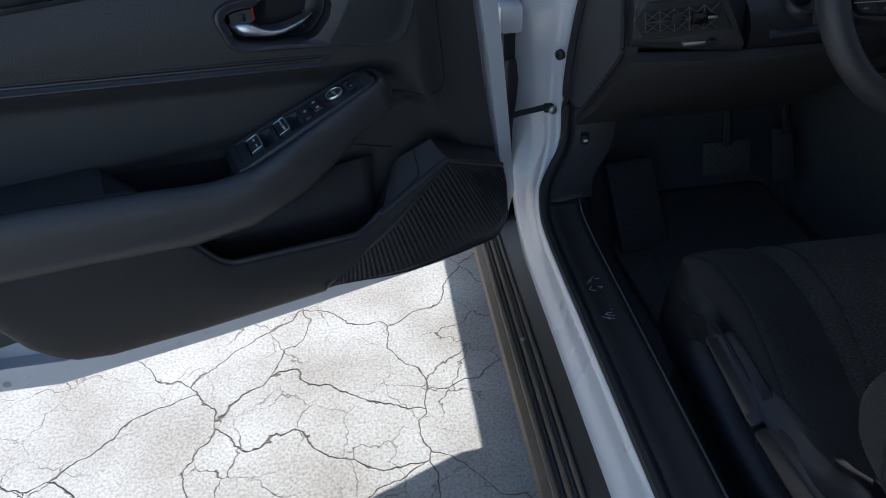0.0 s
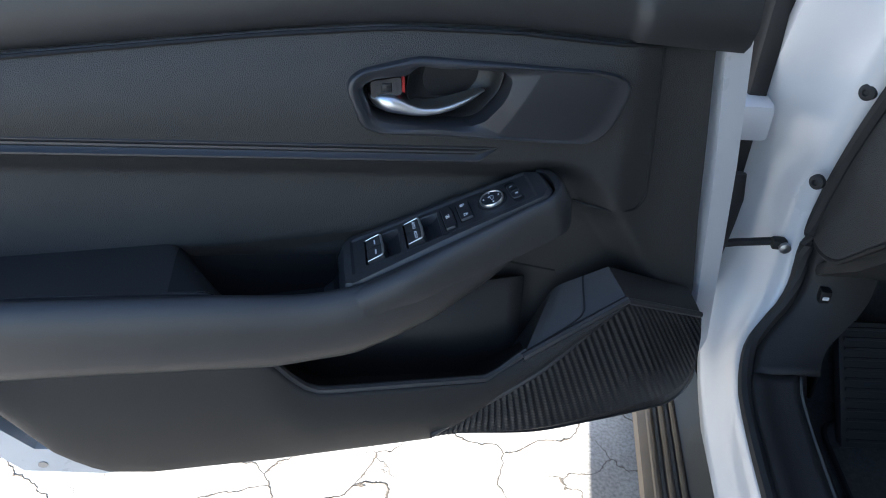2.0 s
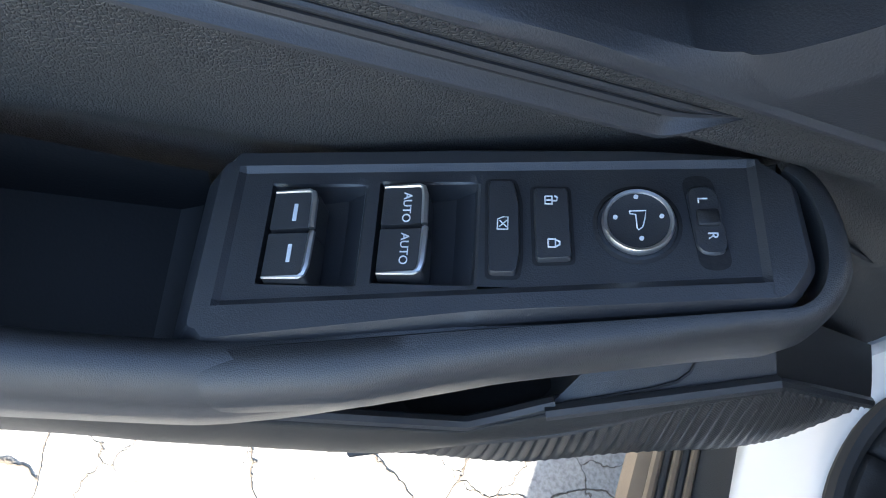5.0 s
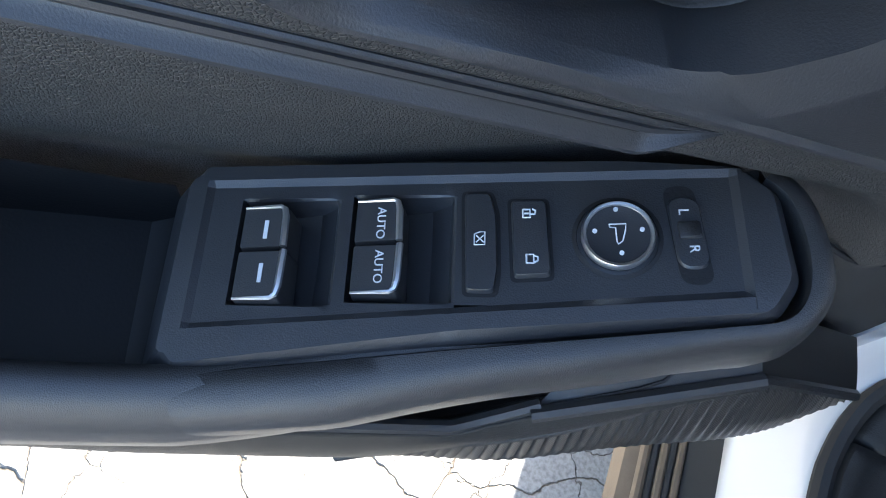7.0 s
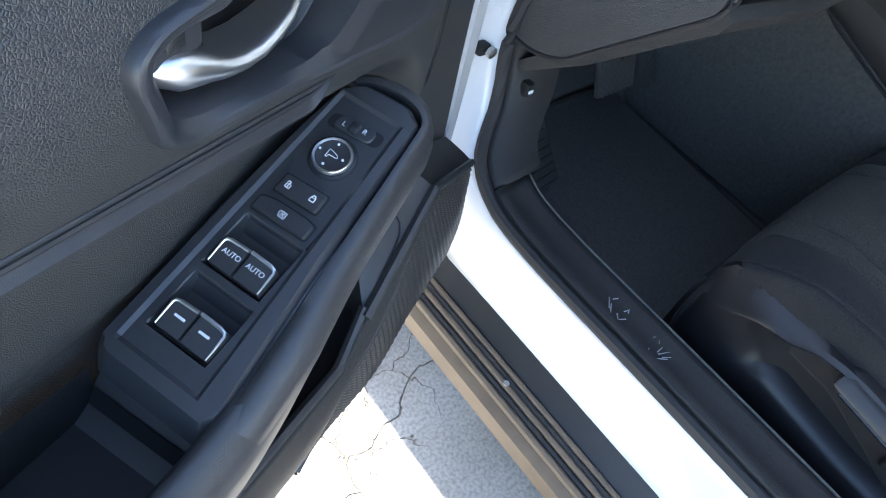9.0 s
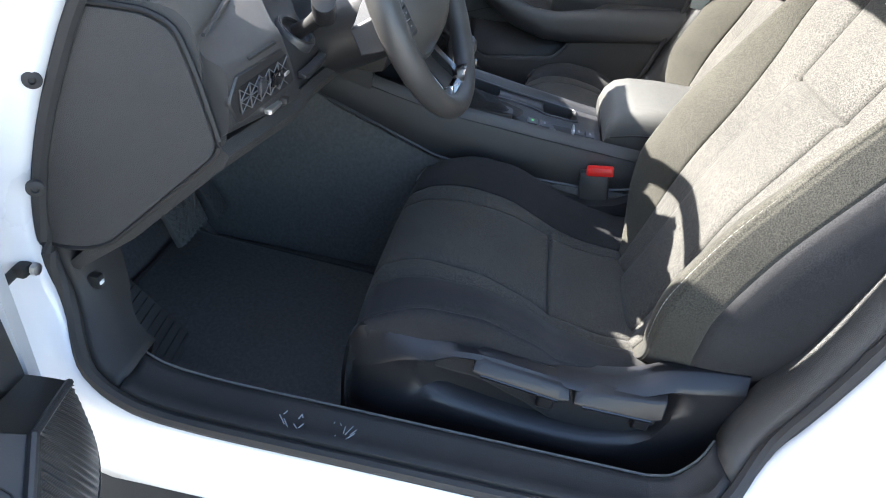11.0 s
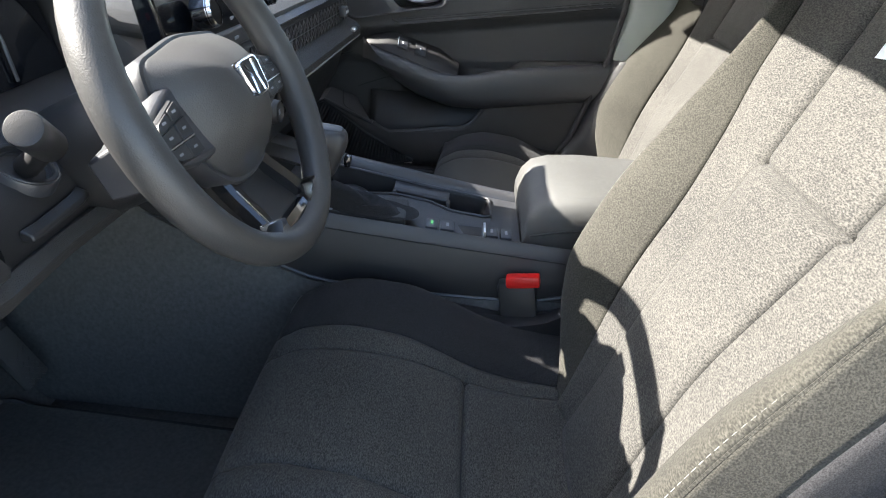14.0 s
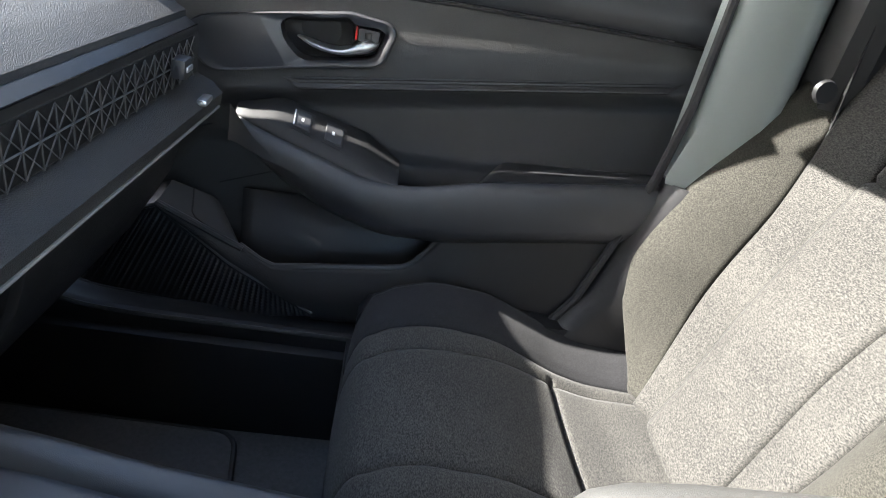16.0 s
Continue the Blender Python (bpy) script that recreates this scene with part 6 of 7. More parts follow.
for i in range(5):
    t = (i + 1) / 6
    a, b = Vector((-0.606 - 0.012 * t, 0.252 + 0.054 * t, 0)), Vector((-0.506 + 0.014 * t, 0.268 + 0.040 * t, 0))
    a.z, b.z = oz(a.y) + 0.0022, oz(b.y) + 0.0022
    part("outlet_slat", tube([a, b], 0.0017, 5), M_SATIN, so)
for t in (0.3, 0.52, 0.74):
    a, b = Vector((-0.606 + 0.10 * t - 0.008, 0.254 + 0.016 * t, 0)), Vector((-0.618 + 0.126 * t + 0.008, 0.305, 0))
    a.z, b.z = oz(a.y) + 0.001, oz(b.y) + 0.001
    part("outlet_rib", tube([a, b], 0.0014, 5), M_SATIN, so)

scr = part("display_screen", loft([[Vector((x, face(x) + y, z)) for y, z in ((0.020, 0.800), (0.072, 0.995), (0.090, 0.995), (0.050, 0.795))] for x in (-0.165, 0.135)]), M_SCREEN, dash, "dark centre display", bevel=0.004)
part("button_bar", loft([[Vector((x, face(x) + y, z)) for y, z in ((0.010, 0.788), (0.016, 0.812), (0.05, 0.81), (0.05, 0.788))] for x in (-0.15, 0.135)]), M_HARD, scr, "row of flat buttons", bevel=0.003)
for i in range(5):
    x = -0.08 + i * 0.045
    part("bar_mark", box((x - 0.007, face(x) + 0.0115, 0.798), (x + 0.007, face(x) + 0.0138, 0.802), 0.0004), M_INK, scr)
for i, x in enumerate((-0.02, 0.03, 0.075)):
    part("preset_mark", box((x - 0.006, face(x) + 0.0255, 0.820), (x + 0.006, face(x) + 0.0275, 0.825), 0.0004), M_INK, scr)
for x in (0.118, -0.09):
    m = frame_of((x, face(x) + 0.022, 0.845), (1, 0, 0), (0, 0.27, 0.96))
    part("volume_knob", lathe([(0.0, 0.0), (0.020, 0.0), (0.0195, 0.022), (0.017, 0.026), (0.0, 0.026)], m, 28), M_GLOSS, scr, "black volume knob with chrome rim")
    part("knob_rim", lathe([(0.0197, 0.020), (0.0185, 0.0262), (0.0165, 0.0268)], m, 28, False), M_BRIGHT, scr)
# climate panel, flush with the ledge above it
cl_base = Vector((0, 0.5, 0.5))
cf = lambda x, z: face(x) - 0.0215 + linear(z, (0.60, 0.016), (0.652, 0.006), (0.716, 0.0))
cl = part("climate_panel", loft([[Vector((x, cf(x, z) + d, z)) for z, d in ((0.716, 0.012), (0.7145, 0.0), (0.655, 0.0), (0.653, 0.012), (0.653, 0.10), (0.716, 0.10))] for x in (-0.11, 0.192)]), M_GLOSS, dash, "gloss black climate panel", bevel=0.002)
part("panel_line", tube([Vector((-0.11, cf(-0.11, 0.714) - 0.0004, 0.7135)), Vector((0.1905, cf(0.19, 0.714) - 0.0004, 0.7135)), Vector((0.1905, cf(0.19, 0.656) - 0.0004, 0.656)), Vector((-0.11, cf(-0.11, 0.656) - 0.0004, 0.656))], 0.0007, 5), M_SATIN, cl)
part("switch_bar", loft([[Vector((x, cf(x, z) + d, z)) for z, d in ((0.651, 0.004), (0.622, 0.004), (0.616, 0.02), (0.616, 0.10), (0.651, 0.10))] for x in (-0.11, 0.186)]), M_HARD, dash, "black bar under the climate panel", bevel=0.002)
for x in (-0.060, 0.043, 0.140):
    m = frame_of((x, cf(x, 0.684) - 0.0005, 0.684), (1, -0.062, 0), (0, 0.09, 0.995))
    part("climate_dial", lathe([(0.0, 0.0), (0.0195, 0.0), (0.0185, 0.015), (0.0160, 0.018), (0.0140, 0.0165), (0.0, 0.0165)], m, 28), M_HARD, cl, "knurled climate dial")
    part("dial_rim", lathe([(0.0200, -0.001), (0.0208, 0.001), (0.0200, 0.002)], m, 28, False), M_CHROME, cl)
    part("dial_mark", prism([(-0.003, -0.004), (0.003, -0.004), (0.003, 0.004), (-0.003, 0.004)], lambda a, b: m @ Vector((a, b, 0.0164)), lambda a, b: m @ Vector((a, b, 0.0170))), M_INK, cl)
    for k in range(28):
        a = 6.2832 * k / 28
        part("dial_rib", box((-0.0005, -0.0004, 0.002), (0.0005, 0.0008, 0.014)), M_STEEL, cl).matrix_local = Matrix.Translation(-cl_base) @ m @ Matrix.Rotation(a, 4, "Z") @ Matrix.Translation((0, 0.0190, 0))
for x in (-0.012, 0.092):
    for z in (0.668, 0.699):
        part("climate_button", box((x - 0.015, cf(x, z) - 0.0015, z - 0.011), (x + 0.015, cf(x, z) + 0.010, z + 0.011), 0.0015), M_HARD, cl)
        part("button_mark", box((x - 0.004, cf(x, z) - 0.0021, z - 0.0015), (x + 0.004, cf(x, z), z + 0.0015)), M_INK if z < 0.69 else M_AMBER, cl)
for x in (-0.05, 0.0, 0.05):
    part("seat_heat_button", box((x - 0.016, cf(x, 0.636) + 0.002, 0.625), (x + 0.016, cf(x, 0.636) + 0.012, 0.648), 0.002), M_SATIN, cl)
    part("button_mark", box((x - 0.004, cf(x, 0.636) + 0.0012, 0.632), (x + 0.004, cf(x, 0.636) + 0.003, 0.641)), M_INK, cl)
hz = part("hazard_button", box((0.018, face(0.035) + 0.009, 0.738), (0.052, face(0.035) + 0.02, 0.770), 0.003), M_HARD, dash, "black hazard button")
part("hazard_triangle", tube([Vector((0.035 + 0.007 * math.sin(a), face(0.035) + 0.0082, 0.752 + 0.007 * math.cos(a))) for a in (0, 2.0944, 4.1888)], 0.0012, 5, wrap=True), M_RED, hz, "red warning triangle")
part("stack_cheek", loft([[Vector((x, y + dy, z)) for y, z in ((face(0.2) - 0.018, 0.712), (face(0.2) - 0.012, 0.660), (face(0.2) + 0.012, 0.612), (0.16, 0.575), (0.42, 0.50), (0.42, 0.70))] for x, dy in ((0.194, 0.004), (0.198, 0.0), (0.218, 0.004), (0.226, 0.016))]), M_SATIN, dash, "satin black stack side", smooth=30)
part("stack_core", box((-0.038, 0.19, 0.30), (0.19, 0.5, 0.66), 0.01), M_DARK, dash)

# ---- steering wheel ----
sw = thing("steering_wheel", (-0.311, 0.16, 0.76), "black grained steering wheel with chrome accents", "steering wheel")
WC, WX, WU, WN = Vector((-0.311, 0.036, 0.818)), Vector((0.9985, -0.0543, 0)), Vector((0.0265, 0.4869, 0.8731)), Vector((-0.0474, -0.8718, 0.4876))
Wp = lambda a, b, h: WC + WX * a + WU * b + WN * h
rim = []
for k in range(72):
    a = 6.2832 * k / 72
    R, thick = 0.168, 0.0165 + 0.0022 * (abs(math.cos(a)) ** 6)
    rim.append([Wp((R + thick * math.cos(b)) * math.cos(a), (R + thick * math.cos(b)) * math.sin(a), thick * 1.08 * math.sin(b)) for b in [6.2832 * j / 16 for j in range(16)]])
part("rim", loft(rim, wrap=True), M_WHEEL, sw, "thick black grained rim")
hubo = rounded([(-0.078, 0.052), (0.0, 0.062), (0.078, 0.052), (0.090, 0.022), (0.074, -0.044), (0.046, -0.078), (0.0, -0.084), (-0.046, -0.078), (-0.074, -0.044), (-0.090, 0.022)], 0.02, 4)
def dome(a, b, k):
    return Wp(a * k, b * k - 0.004 * (1 - k), 0.037 - 0.052 * k ** 2.1)
part("airbag_cover", loft([[Wp(a * 1.0, b * 1.0, -0.04) for a, b in hubo]] + [[dome(a, b, k) for a, b in hubo] for k in (1.0, 0.985, 0.95, 0.88, 0.78, 0.65, 0.5, 0.35, 0.2, 0.08)]), M_WHEEL, sw, "grained black airbag cover", smooth=60)
part("hub_back", loft([[Wp(a * k, b * k, h) for a, b in hubo] for k, h in ((0.98, -0.017), (1.05, -0.017), (1.08, -0.022), (1.03, -0.045), (0.8, -0.06))]), M_SATIN, sw, smooth=60)
em = [(-0.023, 0.019), (0.023, 0.019), (0.017, -0.019), (-0.017, -0.019)]
eo = rounded(em, 0.009, 4)
badge = part("badge", loft([[Wp(a * k, b * k, h) for a, b in eo] for k, h in ((1.0, 0.025), (1.0, 0.037), (0.97, 0.0385), (0.90, 0.0385), (0.88, 0.0360))], caps=False), M_BRIGHT, sw, "plain chrome badge")
part("badge_field", loft([[Wp(a * 0.89, b * 0.89, h) for a, b in eo] for h in (0.026, 0.0364)]), M_DARK, badge)
for s in (-1, 1):
    part("badge_bar", tube([Wp(s * 0.011, 0.015, 0.0372), Wp(s * 0.0065, 0.0, 0.0376), Wp(s * 0.008, -0.016, 0.0372)], 0.0017, 6), M_BRIGHT, badge)
    # side spokes with button pads
    sp = part("side_spoke", loft([[Wp(s * a, b, h) for b, h in ((t, -0.012), (t - 0.004, -0.004), (u + 0.004, -0.004), (u, -0.012), (u + 0.006, -0.058), (t - 0.006, -0.058))] for a, t, u in ((0.06, 0.034, -0.046), (0.095, 0.026, -0.044), (0.135, 0.012, -0.036), (0.158, 0.008, -0.040))]), M_SATIN, sw, "satin black side spoke", bevel=0.003)
    R4 = lambda q: [(s * a, b) for a, b in q]
    part("button_pad", prism(rounded(R4([(0.091, 0.018), (0.134, 0.006), (0.144, -0.010), (0.140, -0.026), (0.131, -0.033), (0.088, -0.036)]), 0.004, 3), lambda a, b: Wp(a, b, -0.010), lambda a, b: Wp(a, b, 0.0005), 0.002), M_HARD, sp, "black button pad")
    for q in ([(0.093, 0.015), (0.111, 0.010), (0.111, 0.001), (0.092, 0.003)], [(0.113, 0.0095), (0.132, 0.0045), (0.138, -0.003), (0.113, 0.0005)], [(0.0915, 0.0005), (0.111, -0.0015), (0.111, -0.0165), (0.0905, -0.0165)], [(0.113, -0.002), (0.139, -0.0055), (0.141, -0.0165), (0.113, -0.0165)], [(0.0905, -0.019), (0.111, -0.019), (0.111, -0.0335), (0.0895, -0.034)], [(0.113, -0.019), (0.140, -0.019), (0.137, -0.026), (0.130, -0.031), (0.113, -0.0325)]):
        part("wheel_button", prism(rounded(R4(q), 0.0015, 2), lambda a, b: Wp(a, b, -0.002), lambda a, b: Wp(a, b, 0.0022), 0.0008), M_HARD, sp)
        cx_, cy_ = s * sum(a for a, b in q) / len(q), sum(b for a, b in q) / len(q)
        part("button_mark", prism([(cx_ - 0.003, cy_ - 0.001), (cx_ + 0.003, cy_ - 0.001), (cx_ + 0.003, cy_ + 0.0012), (cx_ - 0.003, cy_ + 0.0012)], lambda a, b: Wp(a, b, 0.0018), lambda a, b: Wp(a, b, 0.0026)), M_INK, sp)
    part("pad_line", tube([Wp(s * 0.0905, -0.0178, 0.0010), Wp(s * 0.112, -0.0178, 0.0010), Wp(s * 0.141, -0.0178, 0.0010)], 0.0007, 5), M_CHROME, sp, "thin chrome line between the buttons")
# lower spoke: gloss arms round a dark plate that stands for the shaded gap, chrome along its lower edge
lo = part("lower_spoke", loft([[Wp(a, b, h) for a, b, h in ((-w, y, z), (w, y, z), (w - 0.002, y, z - 0.018), (-w + 0.002, y, z - 0.018))] for w, y, z in ((0.050, -0.070, -0.034), (0.052, -0.100, -0.028), (0.056, -0.135, -0.012), (0.060, -0.158, -0.004))]), M_DARK, sw, "dark plate standing for the shaded gap in the lower spoke", bevel=0.003)
for s in (-1, 1):
    part("spoke_arm", loft([[Wp(s * (c + dx), y, z + dz) for dx, dz in ((-0.009, -0.010), (-0.008, 0.003), (0.006, 0.006), (0.010, 0.001), (0.010, -0.012))] for c, y, z in ((0.040, -0.066, -0.030), (0.044, -0.090, -0.023), (0.049, -0.120, -0.010), (0.053, -0.150, 0.0))]), M_GLOSS, lo, "gloss black spoke arm", smooth=30)
    part("spoke_cap", prism(rounded([(s * 0.061, -0.126), (s * 0.063, -0.151), (s * 0.030, -0.153), (s * 0.040, -0.143), (s * 0.048, -0.130)], 0.004, 3), lambda a, b: Wp(a, b, -0.010), lambda a, b: Wp(a, b, 0.006 + 0.45 * (b + 0.150)), 0.002), M_BRIGHT, lo, "polished spoke cap")
part("spoke_bar", loft([[Wp(x, y, z) for y, z in ((-0.140, -0.012), (-0.142, -0.002), (-0.149, 0.0035), (-0.153, 0.0035), (-0.155, -0.004))] for x in (-0.045, 0.045)]), M_GLOSS, lo, "gloss black lower bar", smooth=30)
part("spoke_chrome", tube([Wp(-0.050, -0.088, -0.018), Wp(-0.056, -0.120, -0.004), Wp(-0.060, -0.148, 0.007), Wp(-0.03, -0.1535, 0.0045), Wp(0.03, -0.1535, 0.0045), Wp(0.058, -0.1515, 0.006)], 0.0012, 8), M_BRIGHT, lo, "bright chrome spoke edge")
part("column_shroud", loft([[Wp(r * 1.12 * math.cos(a), -0.006 + 0.92 * r * math.sin(a), h) for a in [6.2832 * k / 28 for k in range(28)]] for h, r in ((-0.040, 0.046), (-0.044, 0.058), (-0.055, 0.064), (-0.08, 0.068), (-0.13, 0.070), (-0.20, 0.070))]), M_HARD, sw, "black steering column shroud", smooth=50)
m = frame_of((-0.418, 0.184, 0.759), (1, 0, 0), (0, 0.86, 0.50))
part("stalk_collar", lathe([(0.0, -0.004), (0.019, -0.004), (0.021, 0.001), (0.023, 0.001), (0.024, 0.006), (0.0285, 0.006), (0.030, 0.003), (0.030, -0.012)], m, 32, False), M_SATIN, dash, "round black switch collar")
part("collar_ring", lathe([(0.0225, 0.0055), (0.0235, 0.0072), (0.0265, 0.0072), (0.0275, 0.0055)], m, 32, False), M_HARD, dash)
part("stalk", tube([Vector((-0.418, 0.180, 0.762)), Vector((-0.434, 0.155, 0.782)), Vector((-0.452, 0.137, 0.799))], [0.011, 0.0095, 0.0115], 12), M_DARK, sw, "light stalk")
ax_ = (Vector((-0.486, 0.125, 0.824)) - Vector((-0.430, 0.140, 0.785))).normalized()
ex_ = ax_.cross(Vector((0, 0, 1))).normalized()
part("stalk_knob", lathe([(0.0, -0.050), (0.0115, -0.050), (0.0145, -0.044), (0.0150, -0.010), (0.0152, 0.006), (0.0140, 0.0085), (0.0118, 0.009), (0.0, 0.0094)], frame_of((-0.484, 0.1255, 0.8225), tuple(ex_), tuple(ax_.cross(ex_))), 24), M_HARD, sw, "round pale-ended stalk knob")

# ---- centre console ----
con = thing("center_console", (0.07, -0.1, 0.16), "black centre console with gear lever and cup holders", "console")
zt = lambda y: linear(y, (-0.40, 0.541), (-0.30, 0.546), (-0.18, 0.552), (0.0, 0.563), (0.10, 0.580), (0.20, 0.60))
xl, xr = -0.048, 0.198
drop = lambda y: linear(y, (-0.40, 0.024), (-0.30, 0.022), (0.0, 0.004), (0.1, 0.0))
side_x = lambda y: 0.198 - linear(y, (-0.40, 0.020), (-0.30, 0.018), (0.05, 0.0))
zd = lambda x, y: zt(y) - drop(y) * min(1, max(0, (x - 0.03) / 0.15))
zk = lambda y: linear(y, (-0.60, 0.47), (-0.42, 0.468), (-0.34, 0.445), (-0.1, 0.440), (0.0, 0.448), (0.233, 0.526), (0.35, 0.56))
for sgn, x in ((-1, xl), (1, xr)):
    zs_ = (lambda y: zt(y) - drop(y)) if sgn > 0 else zt
    xs_ = side_x if sgn > 0 else (lambda y: xl)
    part("console_side", loft([[Vector((xs_(y) - sgn * 0.010, y, zs_(y) - 0.004)), Vector((xs_(y), y, zs_(y) + 0.001)), Vector((xs_(y) + sgn * 0.007, y, zs_(y) - 0.006)), Vector((xs_(y) + sgn * 0.010, y, zs_(y) - 0.022)), Vector((xs_(y) + sgn * 0.014, y, (zs_(y) + zk(y)) / 2)), Vector((xs_(y) + sgn * 0.014, y, zk(y) + 0.012)), Vector((xs_(y) + sgn * 0.010, y, zk(y))), Vector((xs_(y) - sgn * 0.004, y, zk(y) - 0.002)), Vector((xs_(y) - sgn * 0.004, y, 0.16)), Vector((xs_(y) - sgn * 0.02, y, 0.16))] for y in steps(0.30, -0.62, 26)]), M_HARD if sgn > 0 else M_SOFT, con, "padded black console side", smooth=50)
    if sgn > 0:
        part("console_rail", loft([[Vector((side_x(y) + dx, y, zs_(y) + dz)) for dx, dz in ((-0.018, -0.006), (-0.015, 0.003), (-0.008, 0.008), (0.001, 0.009), (0.008, 0.005), (0.011, -0.004), (0.010, -0.02))] for y in steps(0.26, -0.42, 30)]), M_SATIN, con, "rounded satin rail along the console", smooth=60)
    part("side_seam", tube([Vector((xs_(y) + sgn * 0.011, y, zs_(y) - 0.020)) for y in steps(0.15, -0.39, 20)], 0.0011, 5), M_DARK, con)
    part("side_lip", tube([Vector((xs_(y) + sgn * 0.013, y, zk(y) + 0.002)) for y in steps(0.30, -0.42, 20)], 0.0028, 6), M_SATIN, con)
rise = lambda y: linear(y, (-0.60, 0.468), (-0.1, 0.438), (0.0, 0.446), (0.233, 0.524), (0.35, 0.60), (0.45, 0.66), (0.64, 0.66))
part("tunnel_side", loft([[Vector((-0.040, y, rise(y))), Vector((-0.062, y, rise(y) - 0.004)), Vector((-0.070, y, rise(y) - 0.03)), Vector((-0.090, y, 0.30)), Vector((-0.098, y, 0.168)), Vector((-0.02, y, 0.168))] for y in steps(0.64, -0.60, 24)]), M_CARPET, con, "black carpeted tunnel side", smooth=50)
part("under_dash_panel", loft([[Vector((-0.040, y, rise(y) - 0.01)), Vector((-0.0595, y, rise(y) - 0.002)), Vector((-0.0585, y, 0.672)), Vector((-0.040, y, 0.672))] for y in steps(0.46, 0.15, 10)]), M_SOFT, con, "smooth black panel under the dash", smooth=50)
# top deck with the cup well
NEAR = lambda y: linear(y, (-0.272, 0.040), (-0.205, 0.044), (-0.165, 0.076), (-0.105, 0.082), (-0.055, 0.060), (0.025, 0.064))
FAR = lambda y: side_x(y) - 0.030
part("console_deck", loft([[Vector((a, y, zd(a, y) - 0.006)), Vector((b, y, zd(b, y) - 0.006)), Vector((b, y, zd(b, y) - 0.03)), Vector((a, y, zt(y) - 0.03))] for y in steps(0.025, -0.272, 40) for a, b in ((xl + 0.008, NEAR(y)),)]), M_SATIN, con, "satin black console deck", smooth=30)
part("console_deck", loft([[Vector((a, y, zd(a, y) - 0.006)), Vector((b, y, zd(b, y) - 0.006)), Vector((b, y, zd(b, y) - 0.03)), Vector((a, y, zd(a, y) - 0.03))] for y in steps(0.025, -0.272, 16) for a, b in ((FAR(y), side_x(y) - 0.008),)]), M_SATIN, con)
part("console_deck", loft([[Vector((x, y, zd(x, y) - 0.006)) for x in (xl + 0.008, 0.05, 0.11, side_x(y) - 0.008)] + [Vector((side_x(y) - 0.008, y, 0.50)), Vector((xl + 0.008, y, 0.50))] for y in (-0.272, -0.30, -0.34, -0.40)]), M_SATIN, con)
part("console_deck", loft([[Vector((x, y, zd(x, y) - 0.006)) for x in (0.125, side_x(y) - 0.008)] + [Vector((side_x(y) - 0.008, y, 0.52)), Vector((0.118, y, 0.52))] for y in (0.20, 0.12, 0.06, 0.025)]), M_SATIN, con)
# Tray is near-black to carry the shade of the dash that covers it.
part("front_tray", loft([[Vector((xl + 0.008, y, zd(xl, y) - 0.006)), Vector((xl + 0.014, y, zd(xl, y) - 0.010)), Vector((xl + 0.018, y, 0.532)), Vector((0.116, y, 0.532)), Vector((0.121, y, zd(0.12, y) - 0.010)), Vector((0.127, y, zd(0.12, y) - 0.007)), Vector((0.127, y, 0.51)), Vector((xl + 0.008, y, 0.51))] for y in (0.22, 0.15, 0.10, 0.078)]), M_DARK, con, "storage tray before the gear lever, coloured dark for shade", smooth=20)
part("tray_end", loft([[Vector((x, y, z)) for x, z in ((xl + 0.008, zt(0.05) - 0.006), (0.125, zd(0.125, 0.05) - 0.006), (0.125, 0.52), (xl + 0.008, 0.52))] for y in (0.078, 0.025)]), M_HARD, con)
well = rounded([(FAR(y), y) for y in (0.025, -0.12, -0.272)] + [(NEAR(y), y) for y in (-0.272, -0.205, -0.165, -0.105, -0.055, 0.025)], 0.014, 5)
wc = (0.108, -0.124)
part("cup_well", loft([[Vector((wc[0] + (a - wc[0]) * k, wc[1] + (b - wc[1]) * k, zd(a, b) - d if d < 0.05 else 0.462)) for a, b in well] for k, d in ((1.02, 0.005), (1.0, 0.0055), (0.985, 0.010), (0.95, 0.03), (0.90, 0.06), (0.3, 0.06))], caps=False), M_HARD, con, "deep dark cup holder well", smooth=50)
part("well_lip", tube([Vector((a, b, zd(a, b) - 0.0045)) for a, b in well], 0.0022, 6, wrap=True), M_SATIN, con)
part("cup_divider", loft([[Vector((FAR(y) + dx, y, zd(FAR(y), y) + dz)) for dx, dz in ((0.004, -0.008), (-0.010, -0.010), (-0.022, -0.012), (-0.026, -0.016), (-0.024, -0.026), (0.004, -0.040))] for y in (-0.098, -0.102, -0.195, -0.199)]), M_SATIN, con, "sloping divider between the cup holders", bevel=0.002)
for y in (-0.100, -0.198):
    part("divider_tab", loft([[Vector((FAR(y) + dx, y + dy, zd(FAR(y), y) + dz)) for dx, dz in ((-0.022, -0.014), (-0.030, -0.018), (-0.040, -0.040), (-0.030, -0.040))] for dy in (-0.004, 0.004)]), M_HARD, con, "small folding cup tab", bevel=0.0015)
part("cup_insert", lathe([(0.034, -0.05), (0.037, 0.0), (0.033, 0.016), (0.02, 0.024), (0, 0.026)], Matrix.Translation((0.128, -0.020, 0.505)), 20), M_HARD, con)
